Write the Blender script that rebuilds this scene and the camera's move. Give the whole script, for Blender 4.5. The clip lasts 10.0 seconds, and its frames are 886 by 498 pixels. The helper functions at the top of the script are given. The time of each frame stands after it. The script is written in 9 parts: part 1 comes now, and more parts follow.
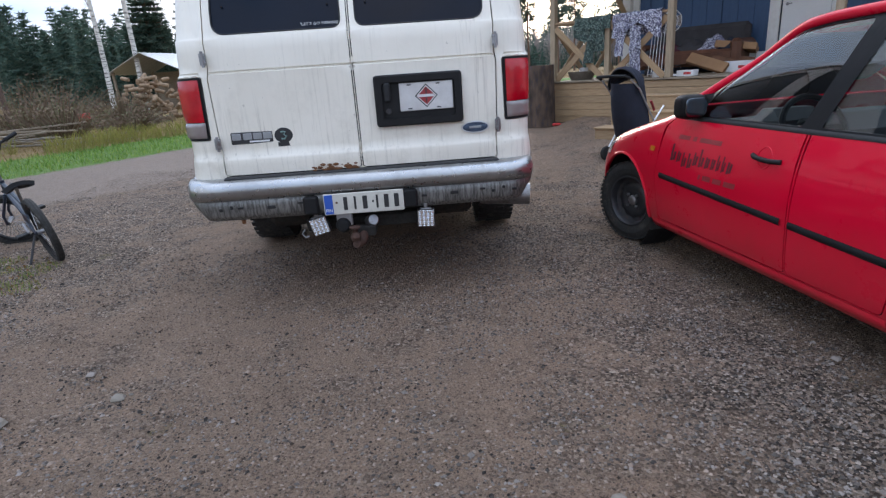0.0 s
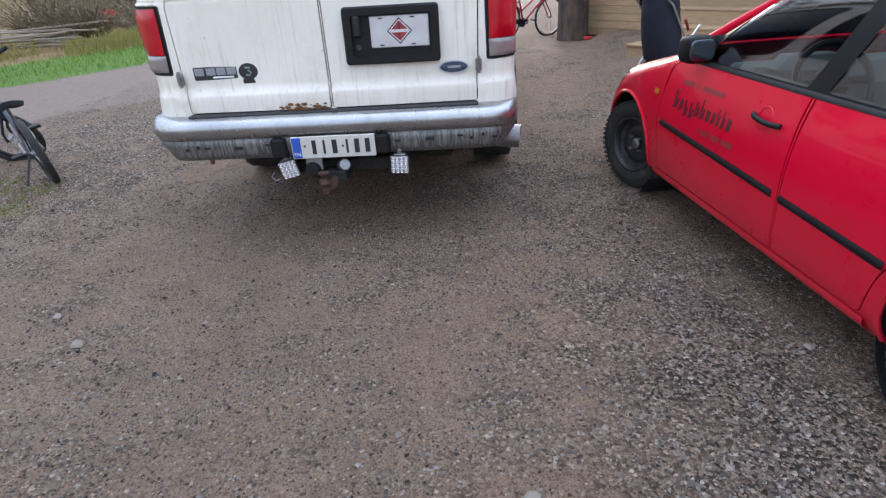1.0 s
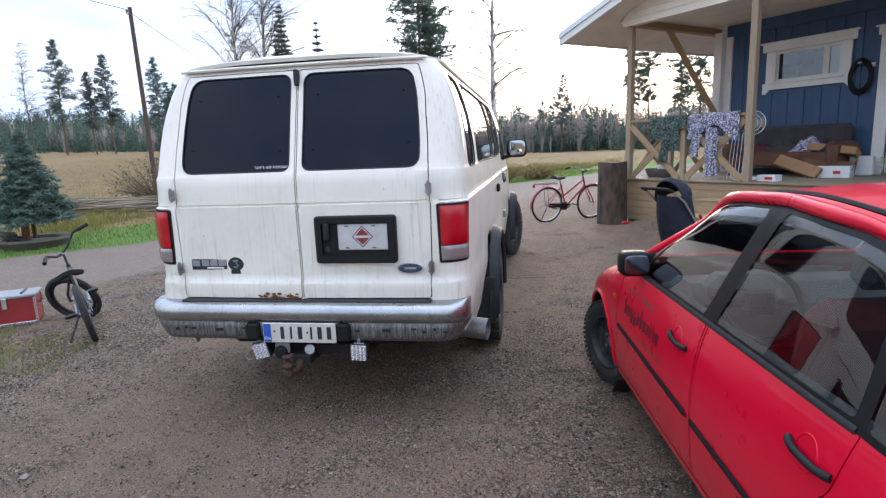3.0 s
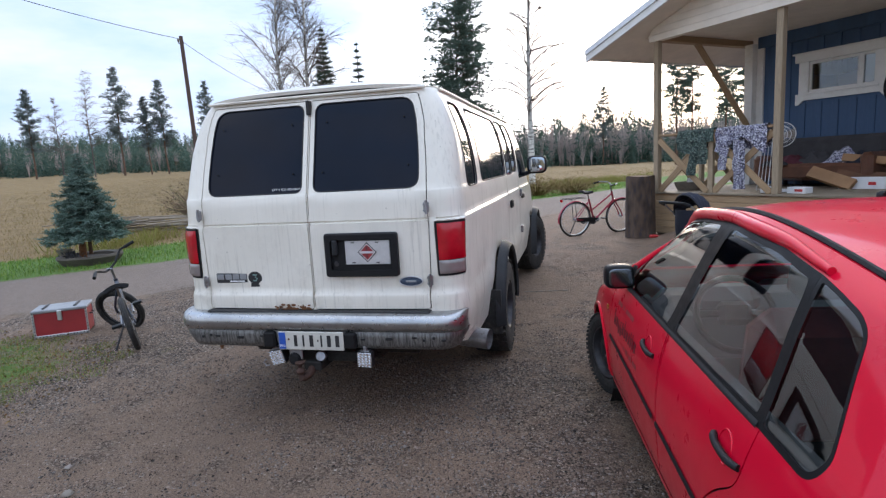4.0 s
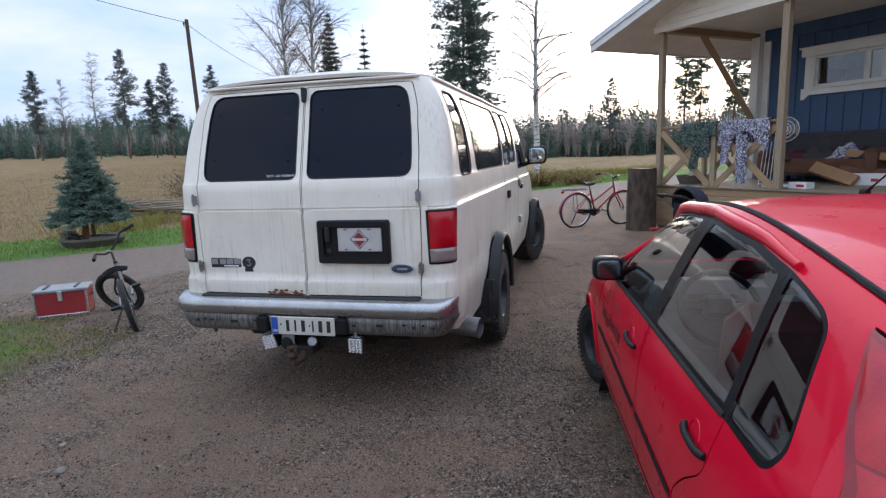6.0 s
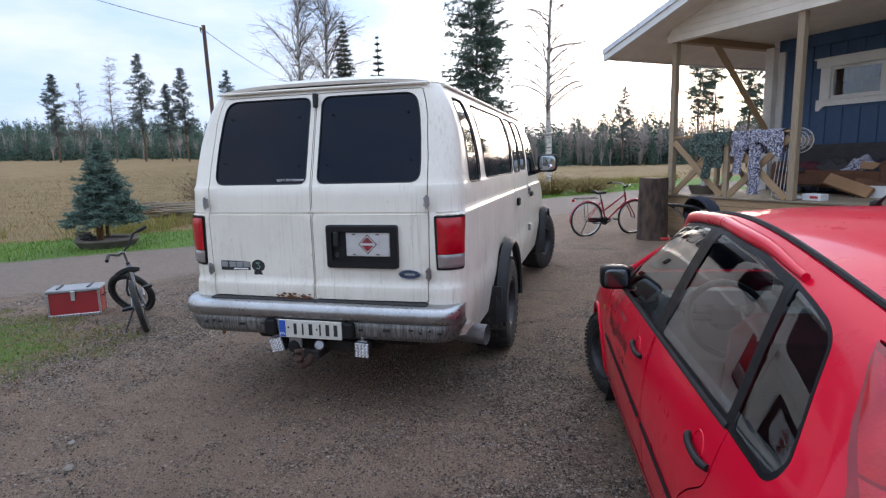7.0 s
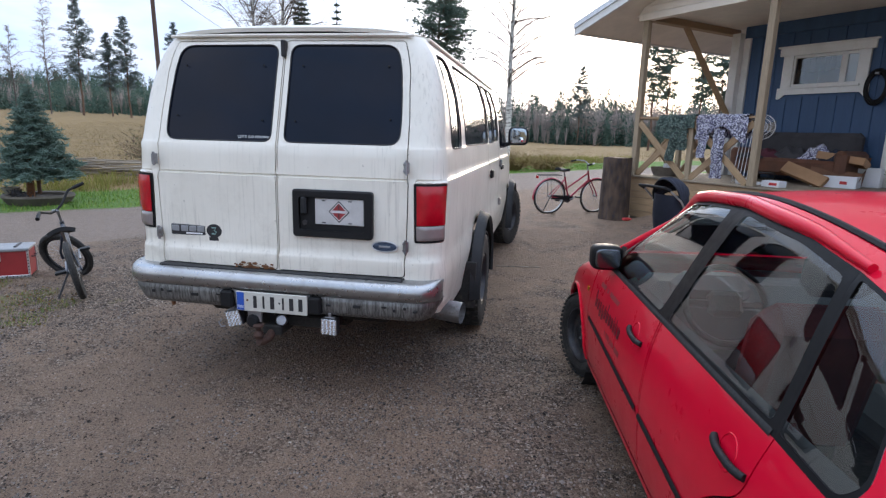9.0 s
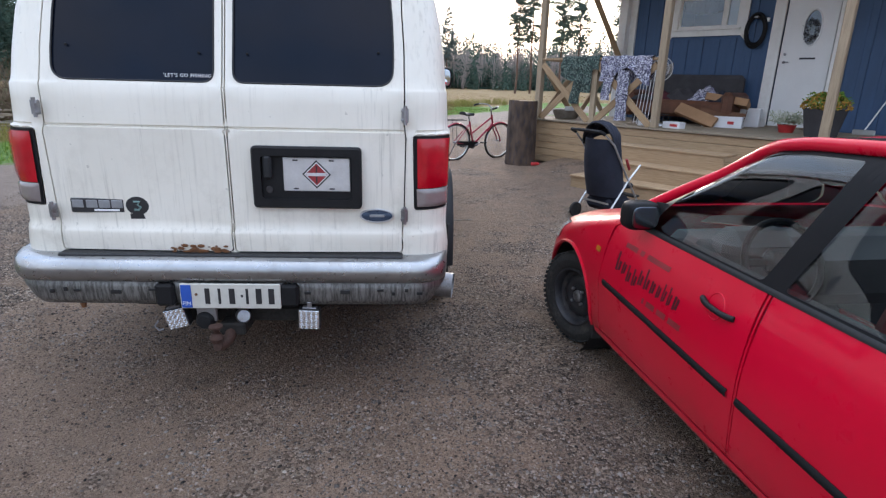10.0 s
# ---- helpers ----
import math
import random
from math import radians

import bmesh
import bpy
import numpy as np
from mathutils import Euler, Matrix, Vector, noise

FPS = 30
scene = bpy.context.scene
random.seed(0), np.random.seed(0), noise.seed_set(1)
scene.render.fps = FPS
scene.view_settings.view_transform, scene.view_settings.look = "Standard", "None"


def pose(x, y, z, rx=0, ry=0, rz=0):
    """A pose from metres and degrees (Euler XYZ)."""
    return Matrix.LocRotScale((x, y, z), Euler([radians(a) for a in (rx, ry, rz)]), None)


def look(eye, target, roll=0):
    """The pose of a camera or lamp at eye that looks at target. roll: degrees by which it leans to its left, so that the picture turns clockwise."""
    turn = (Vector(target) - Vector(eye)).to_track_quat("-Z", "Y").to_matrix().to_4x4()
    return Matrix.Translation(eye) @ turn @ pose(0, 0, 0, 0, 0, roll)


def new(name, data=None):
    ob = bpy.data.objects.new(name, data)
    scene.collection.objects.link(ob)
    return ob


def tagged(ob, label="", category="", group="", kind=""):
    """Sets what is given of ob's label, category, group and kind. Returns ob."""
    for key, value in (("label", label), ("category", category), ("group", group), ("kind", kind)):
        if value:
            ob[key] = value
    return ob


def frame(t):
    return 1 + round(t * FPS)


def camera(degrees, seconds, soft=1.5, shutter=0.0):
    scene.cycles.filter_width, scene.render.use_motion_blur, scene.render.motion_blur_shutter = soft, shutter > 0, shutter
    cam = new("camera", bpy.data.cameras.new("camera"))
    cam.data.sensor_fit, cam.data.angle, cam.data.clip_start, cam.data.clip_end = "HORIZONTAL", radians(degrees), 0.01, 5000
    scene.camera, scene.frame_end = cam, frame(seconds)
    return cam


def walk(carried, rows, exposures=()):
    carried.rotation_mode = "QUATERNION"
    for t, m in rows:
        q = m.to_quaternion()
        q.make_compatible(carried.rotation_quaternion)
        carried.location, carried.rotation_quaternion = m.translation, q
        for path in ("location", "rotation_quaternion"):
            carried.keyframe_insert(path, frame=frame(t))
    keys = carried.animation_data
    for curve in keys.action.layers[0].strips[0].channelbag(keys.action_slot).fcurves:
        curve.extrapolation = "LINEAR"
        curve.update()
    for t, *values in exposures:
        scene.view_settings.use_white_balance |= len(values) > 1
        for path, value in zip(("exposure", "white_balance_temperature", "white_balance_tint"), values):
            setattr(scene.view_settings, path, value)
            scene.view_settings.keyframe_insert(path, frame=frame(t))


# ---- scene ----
cam = camera(76.3, 10.0, soft=1.3)
PATH = [
    (0, (0.182, -0.084, 1.267), (0.312, 1.819, 0.666), -3.8),
    (0.5, (0.355, -0.029, 1.385), (0.585, 1.792, 0.591), -0.8),
    (1, (0.537, 0.105, 1.42), (0.524, 1.893, 0.524), -3.2),
    (1.5, (0.754, 0.244, 1.552), (0.705, 2.052, 0.699), -3.8),
    (2, (0.948, 0.293, 1.608), (0.99, 2.2, 1.007), -3.3),
    (2.5, (1.113, 0.214, 1.632), (0.83, 2.155, 1.239), -3.3),
    (3, (1.213, 0.024, 1.617), (0.957, 1.977, 1.266), -2.1),
    (3.2, (1.256, -0.032, 1.626), (0.931, 1.911, 1.28), -2.7),
    (4.5, (1.585, -0.197, 1.648), (1.164, 1.739, 1.376), -3.2),
    (5, (1.588, -0.201, 1.649), (1.126, 1.724, 1.366), -3.6),
    (5.5, (1.584, -0.191, 1.645), (1.144, 1.733, 1.323), -2.8),
    (6.8, (1.592, -0.17, 1.648), (1.178, 1.758, 1.312), -1.4),
    (7, (1.603, -0.184, 1.643), (1.151, 1.74, 1.336), -1.3),
    (7.5, (1.601, -0.175, 1.638), (1.163, 1.749, 1.316), -0.9),
    (8, (1.599, -0.151, 1.636), (1.173, 1.771, 1.287), -1.2),
    (8.5, (1.584, -0.103, 1.629), (1.178, 1.82, 1.257), -0.4),
    (9, (1.4, 0.04, 1.598), (1.117, 1.978, 1.196), 1.7),
    (9.5, (1.064, 0.285, 1.581), (1.115, 2.229, 1.113), 2.1),
    (10, (0.703, 0.572, 1.556), (0.874, 2.481, 0.984), 1.7),
]
EXPOSURES = [(t, e, 6700, 16) for t, e in ((0, 0.25), (0.5, 0.42), (1.0, 0.64), (1.5, 0.88), (2.0, 1.05), (2.5, 0.85), (3.0, 0.48), (3.2, 0.38), (4.5, 0.06), (5.4, -0.03), (6.0, -0.01), (7.0, 0.06), (7.5, 0.05), (8.5, 0.10), (9.0, 0.22), (9.5, 0.35), (10, 0.4))]
walk(cam, [(t, look(eye, target, roll)) for t, eye, target, roll in PATH], EXPOSURES)

# ---- world and sun: a bright overcast evening, the low sun veiled behind the porch ----
SUN_AZ, SUN_EL = 10.0, 9.0          # degrees from +y towards +x, and above the horizon
world = bpy.data.worlds.new("world")
scene.world = world
world.use_nodes = True
wn, wl = world.node_tree.nodes, world.node_tree.links
wn.clear()
w_out = wn.new("ShaderNodeOutputWorld")
w_bg = wn.new("ShaderNodeBackground")
w_sky = wn.new("ShaderNodeTexSky")
w_sky.sky_type = "NISHITA"
w_sky.sun_disc = False
w_sky.sun_elevation = radians(SUN_EL)
w_sky.sun_rotation = radians(SUN_AZ)
w_sky.air_density, w_sky.dust_density, w_sky.ozone_density = 1.0, 3.0, 2.0
# thin cloud cover: a pale veil over the clear sky, with soft large cloud forms
w_co = wn.new("ShaderNodeTexCoord")
w_map = wn.new("ShaderNodeMapping")
w_map.inputs["Scale"].default_value = (1.0, 1.0, 3.2)
w_noise = wn.new("ShaderNodeTexNoise")
w_noise.inputs["Scale"].default_value = 2.2
w_noise.inputs["Detail"].default_value = 6.0
w_noise.inputs["Roughness"].default_value = 0.55
w_ramp = wn.new("ShaderNodeValToRGB")
w_ramp.color_ramp.elements[0].position, w_ramp.color_ramp.elements[0].color = 0.30, (5.6, 9.4, 15.4, 1)
w_ramp.color_ramp.elements[1].position, w_ramp.color_ramp.elements[1].color = 0.68, (13.2, 14.2, 15.2, 1)
w_mix = wn.new("ShaderNodeMix")
w_mix.data_type = "RGBA"
w_mix.inputs["Factor"].default_value = 0.72
wl.new(w_co.outputs["Generated"], w_map.inputs["Vector"])
wl.new(w_map.outputs["Vector"], w_noise.inputs["Vector"])
wl.new(w_noise.outputs["Fac"], w_ramp.inputs["Fac"])
wl.new(w_sky.outputs["Color"], w_mix.inputs["A"])
wl.new(w_ramp.outputs["Color"], w_mix.inputs["B"])
# an overcast sky is brighter overhead than at the horizon
w_sep = wn.new("ShaderNodeSeparateXYZ")
wl.new(w_co.outputs["Generated"], w_sep.inputs[0])
w_up = wn.new("ShaderNodeMapRange")
w_up.inputs["From Min"].default_value, w_up.inputs["From Max"].default_value = 0.25, 1.0
w_up.inputs["To Min"].default_value, w_up.inputs["To Max"].default_value = 1.0, 2.0
wl.new(w_sep.outputs["Z"], w_up.inputs["Value"])
w_mul = wn.new("ShaderNodeVectorMath")
w_mul.operation = "SCALE"
wl.new(w_mix.outputs["Result"], w_mul.inputs[0])
wl.new(w_up.outputs["Result"], w_mul.inputs["Scale"])
# the veil of cloud glows round the hidden sun
w_dot = wn.new("ShaderNodeVectorMath")
w_dot.operation = "DOT_PRODUCT"
wl.new(w_co.outputs["Generated"], w_dot.inputs[0])
w_dot.inputs[1].default_value = (math.sin(radians(SUN_AZ)) * math.cos(radians(SUN_EL)), math.cos(radians(SUN_AZ)) * math.cos(radians(SUN_EL)), math.sin(radians(SUN_EL)))
w_glow = wn.new("ShaderNodeMapRange")
w_glow.interpolation_type = "SMOOTHSTEP"
w_glow.inputs["From Min"].default_value, w_glow.inputs["From Max"].default_value = 0.84, 1.0
w_glow.inputs["To Min"].default_value, w_glow.inputs["To Max"].default_value = 1.0, 2.4
wl.new(w_dot.outputs["Value"], w_glow.inputs["Value"])
w_mul2 = wn.new("ShaderNodeVectorMath")
w_mul2.operation = "SCALE"
wl.new(w_mul.outputs["Vector"], w_mul2.inputs[0])
wl.new(w_glow.outputs["Result"], w_mul2.inputs["Scale"])
wl.new(w_mul2.outputs["Vector"], w_bg.inputs["Color"])
w_bg.inputs["Strength"].default_value = 0.10
wl.new(w_bg.outputs["Background"], w_out.inputs["Surface"])

sun_data = bpy.data.lights.new("sun", "SUN")
sun_data.energy, sun_data.angle, sun_data.color = 0.7, radians(14), (1.0, 0.9, 0.74)
sun = new("sun", sun_data)
sun_dir = Vector((math.sin(radians(SUN_AZ)) * math.cos(radians(SUN_EL)), math.cos(radians(SUN_AZ)) * math.cos(radians(SUN_EL)), math.sin(radians(SUN_EL))))
sun.matrix_world = look((0, 0, 30), Vector((0, 0, 30)) - sun_dir)
# ---- materials ----
def tree_of(name):
    m = bpy.data.materials.new(name)
    m.use_nodes = True
    n, l = m.node_tree.nodes, m.node_tree.links
    b = n["Principled BSDF"]
    return m, n, l, b


def coords(n, l, scale=(1, 1, 1), kind="Object"):
    c = n.new("ShaderNodeTexCoord")
    mp = n.new("ShaderNodeMapping")
    mp.inputs["Scale"].default_value = scale
    l.new(c.outputs[kind], mp.inputs["Vector"])
    return mp.outputs["Vector"]


def noise_of(n, l, vec, scale, detail=4.0, rough=0.55):
    t = n.new("ShaderNodeTexNoise")
    t.inputs["Scale"].default_value, t.inputs["Detail"].default_value, t.inputs["Roughness"].default_value = scale, detail, rough
    l.new(vec, t.inputs["Vector"])
    return t.outputs["Fac"]


def ramp_of(n, l, fac, stops):
    r = n.new("ShaderNodeValToRGB")
    e = r.color_ramp.elements
    while len(e) < len(stops):
        e.new(0.5)
    for k, (p, c) in enumerate(stops):
        e[k].position = p
        e[k].color = (*c, 1) if len(c) == 3 else c
    l.new(fac, r.inputs["Fac"])
    return r.outputs["Color"]


def mix_of(n, l, fac, a, b, blend="MIX"):
    x = n.new("ShaderNodeMix")
    x.data_type, x.blend_type = "RGBA", blend
    for key, val in (("Factor", fac), ("A", a), ("B", b)):
        if isinstance(val, (int, float)):
            x.inputs[key].default_value = val
        elif isinstance(val, tuple):
            x.inputs[key].default_value = (*val, 1)
        else:
            l.new(val, x.inputs[key])
    return x.outputs["Result"]


def math_of(n, l, op, a, b=0.0, clamp=False):
    x = n.new("ShaderNodeMath")
    x.operation, x.use_clamp = op, clamp
    for i, val in enumerate((a, b)):
        if isinstance(val, (int, float)):
            x.inputs[i].default_value = val
        else:
            l.new(val, x.inputs[i])
    return x.outputs[0]


def bump_of(n, l, b, height, strength=0.3, dist=0.01):
    x = n.new("ShaderNodeBump")
    x.inputs["Strength"].default_value, x.inputs["Distance"].default_value = strength, dist
    l.new(height, x.inputs["Height"])
    l.new(x.outputs["Normal"], b.inputs["Normal"])


def surface(name, color, rough=0.6, metal=0.0, vary=0.25, scale=6.0, fine=60.0, bump=0.15, coat=0.0, dirt=None, stretch=(1, 1, 1), spec=0.5):
    """A plain surface with large stains and fine grain: colour varies by `vary`; dirt: a second colour in patches."""
    m, n, l, b = tree_of(name)
    v = coords(n, l, stretch)
    big = noise_of(n, l, v, scale, 5)
    small = noise_of(n, l, v, fine, 3)
    lo = tuple(c * (1 - vary) for c in color)
    hi = tuple(min(1, c * (1 + vary * 0.6)) for c in color)
    col = ramp_of(n, l, big, [(0.3, lo), (0.7, hi)])
    col = mix_of(n, l, math_of(n, l, "MULTIPLY", small, 0.35), col, tuple(c * 0.72 for c in color))
    if dirt:
        d = ramp_of(n, l, noise_of(n, l, v, scale * 2.3, 7, 0.7), [(0.52, (0, 0, 0)), (0.72, (1, 1, 1))])
        col = mix_of(n, l, math_of(n, l, "MULTIPLY", d, 0.7), col, dirt)
    l.new(col, b.inputs["Base Color"])
    rr = ramp_of(n, l, small, [(0.3, (rough * 0.85,) * 3), (0.7, (min(1, rough * 1.15),) * 3)])
    l.new(rr, b.inputs["Roughness"])
    b.inputs["Metallic"].default_value = metal
    b.inputs["Coat Weight"].default_value = coat
    b.inputs["Coat Roughness"].default_value = 0.06
    b.inputs["Specular IOR Level"].default_value = spec
    if bump:
        bump_of(n, l, b, small, bump, 0.004)
    return m


def wood(name, light, dark, axis="x", rough=0.7, rings=14.0):
    m, n, l, b = tree_of(name)
    st = {"x": (0.35, 6, 6), "y": (6, 0.35, 6), "z": (6, 6, 0.35)}[axis]
    v = coords(n, l, st)
    info = n.new("ShaderNodeObjectInfo")
    off = n.new("ShaderNodeVectorMath")
    off.operation = "ADD"
    l.new(v, off.inputs[0])
    shift = n.new("ShaderNodeCombineXYZ")
    for k in range(3):
        l.new(math_of(n, l, "MULTIPLY", info.outputs["Random"], 37.0 + k), shift.inputs[k])
    l.new(shift.outputs[0], off.inputs[1])
    vec = off.outputs[0]
    grain = noise_of(n, l, vec, rings, 6, 0.6)
    large = noise_of(n, l, vec, 1.3, 4)
    col = ramp_of(n, l, grain, [(0.32, dark), (0.62, light)])
    col = mix_of(n, l, math_of(n, l, "MULTIPLY", large, 0.5), col, tuple(c * 0.75 for c in light))
    tone = ramp_of(n, l, info.outputs["Random"], [(0.0, (0.82, 0.82, 0.82)), (1.0, (1.08, 1.06, 1.02))])
    col = mix_of(n, l, 1.0, col, tone, "MULTIPLY")
    l.new(col, b.inputs["Base Color"])
    b.inputs["Roughness"].default_value = rough
    bump_of(n, l, b, grain, 0.25, 0.004)
    return m


def glass(name, tint, rough=0.02, boost=1.5):
    """Thin glass: clear or tinted passage, with a gloss that Fresnel drives."""
    m, n, l, b = tree_of(name)
    n.remove(b)
    out = n["Material Output"]
    tr = n.new("ShaderNodeBsdfTransparent")
    tr.inputs["Color"].default_value = (*tint, 1)
    gl = n.new("ShaderNodeBsdfGlossy")
    gl.inputs["Roughness"].default_value = rough
    fr = n.new("ShaderNodeFresnel")
    fr.inputs["IOR"].default_value = 1.55
    mx = n.new("ShaderNodeMixShader")
    k = math_of(n, l, "MULTIPLY", fr.outputs[0], boost, True)
    l.new(k, mx.inputs["Fac"])
    l.new(tr.outputs[0], mx.inputs[1])
    l.new(gl.outputs[0], mx.inputs[2])
    l.new(mx.outputs[0], out.inputs["Surface"])
    return m


def van_paint():
    """Old white paint: grime that runs down in thin streaks, more of it low on the body, and a little rust."""
    m, n, l, b = tree_of("white_van_paint")
    v = coords(n, l)
    vs = coords(n, l, (38, 38, 1.3))
    streak = noise_of(n, l, vs, 1.6, 6, 0.62)
    patch = noise_of(n, l, v, 2.2, 5)
    fine = noise_of(n, l, v, 90, 3)
    col = ramp_of(n, l, patch, [(0.3, (0.69, 0.648, 0.56)), (0.7, (0.785, 0.742, 0.652))])
    sep = n.new("ShaderNodeSeparateXYZ")
    l.new(v, sep.inputs[0])
    low = math_of(n, l, "MULTIPLY", math_of(n, l, "SUBTRACT", 1.5, sep.outputs["Z"], True), 0.80)
    s1 = ramp_of(n, l, streak, [(0.52, (0, 0, 0)), (0.76, (1, 1, 1))])
    runs = ramp_of(n, l, noise_of(n, l, coords(n, l, (5, 5, 1.2)), 1.0, 4, 0.6), [(0.46, (0.12, 0.12, 0.12)), (0.66, (1, 1, 1))])
    s1 = math_of(n, l, "MULTIPLY", s1, runs)
    col = mix_of(n, l, math_of(n, l, "MULTIPLY", s1, math_of(n, l, "ADD", low, 0.55)), col, (0.22, 0.195, 0.15))
    grime = math_of(n, l, "MULTIPLY", ramp_of(n, l, noise_of(n, l, v, 5.5, 8, 0.72), [(0.5, (0, 0, 0)), (0.78, (1, 1, 1))]), math_of(n, l, "ADD", low, 0.05))
    col = mix_of(n, l, grime, col, (0.38, 0.34, 0.27))
    specks = ramp_of(n, l, noise_of(n, l, v, 34, 2), [(0.73, (0, 0, 0)), (0.76, (1, 1, 1))])
    col = mix_of(n, l, math_of(n, l, "MULTIPLY", specks, 0.35), col, (0.2, 0.17, 0.13))
    l.new(col, b.inputs["Base Color"])
    rr = ramp_of(n, l, streak, [(0.4, (0.32, 0.32, 0.32)), (0.7, (0.5, 0.5, 0.5))])
    l.new(rr, b.inputs["Roughness"])
    b.inputs["Coat Weight"].default_value = 0.25
    b.inputs["Coat Roughness"].default_value = 0.12
    bump_of(n, l, b, fine, 0.03, 0.002)
    return m


def red_paint():
    m, n, l, b = tree_of("red_car_paint")
    v = coords(n, l)
    patch = noise_of(n, l, v, 1.6, 5)
    dust = noise_of(n, l, v, 7.0, 8, 0.7)
    sep = n.new("ShaderNodeSeparateXYZ")
    l.new(v, sep.inputs[0])
    low = math_of(n, l, "MULTIPLY", math_of(n, l, "SUBTRACT", 0.62, sep.outputs["Z"], True), 0.9)
    col = ramp_of(n, l, patch, [(0.3, (0.58, 0.0025, 0.022)), (0.7, (0.66, 0.0035, 0.030))])
    col = mix_of(n, l, math_of(n, l, "MULTIPLY", dust, low), col, (0.2, 0.09, 0.07))
    l.new(col, b.inputs["Base Color"])
    rr = ramp_of(n, l, dust, [(0.35, (0.26, 0.26, 0.26)), (0.75, (0.40, 0.40, 0.40))])
    l.new(rr, b.inputs["Roughness"])
    b.inputs["Specular IOR Level"].default_value = 0.15
    b.inputs["Coat Weight"].default_value = 0.45
    b.inputs["Coat Roughness"].default_value = 0.05
    return m


def camo(name, cols, scale):
    m, n, l, b = tree_of(name)
    v = coords(n, l)
    vo = n.new("ShaderNodeTexVoronoi")
    vo.inputs["Scale"].default_value = scale
    l.new(v, vo.inputs["Vector"])
    sp = n.new("ShaderNodeSeparateColor")
    l.new(vo.outputs["Color"], sp.inputs[0])
    k = len(cols)
    r = n.new("ShaderNodeValToRGB")
    r.color_ramp.interpolation = "CONSTANT"
    e = r.color_ramp.elements
    while len(e) < k:
        e.new(0.5)
    for i, c in enumerate(cols):
        e[i].position, e[i].color = i / k, (*c, 1)
    l.new(sp.outputs[0], r.inputs["Fac"])
    l.new(r.outputs["Color"], b.inputs["Base Color"])
    b.inputs["Roughness"].default_value = 0.9
    bump_of(n, l, b, noise_of(n, l, v, 220, 2), 0.2, 0.002)
    return m


def streaked_metal(name, base, dark, rough):
    m, n, l, b = tree_of(name)
    streak = noise_of(n, l, coords(n, l, (60, 60, 1.4)), 1.4, 5, 0.7)
    col = ramp_of(n, l, streak, [(0.40, base), (0.60, dark)])
    patch = noise_of(n, l, coords(n, l), 4.0, 6, 0.65)
    col = mix_of(n, l, math_of(n, l, "MULTIPLY", patch, 0.5), col, tuple((p + q) / 2 for p, q in zip(base, dark)))
    l.new(col, b.inputs["Base Color"])
    b.inputs["Metallic"].default_value = 0.75
    b.inputs["Roughness"].default_value = rough
    return m


def birch_bark():
    m, n, l, b = tree_of("birch_bark")
    v = coords(n, l, (1.2, 1.2, 7))
    marks = ramp_of(n, l, noise_of(n, l, v, 2.6, 5, 0.7), [(0.50, (0.62, 0.60, 0.55)), (0.62, (0.05, 0.045, 0.04))])
    l.new(marks, b.inputs["Base Color"])
    b.inputs["Roughness"].default_value = 0.85
    return m


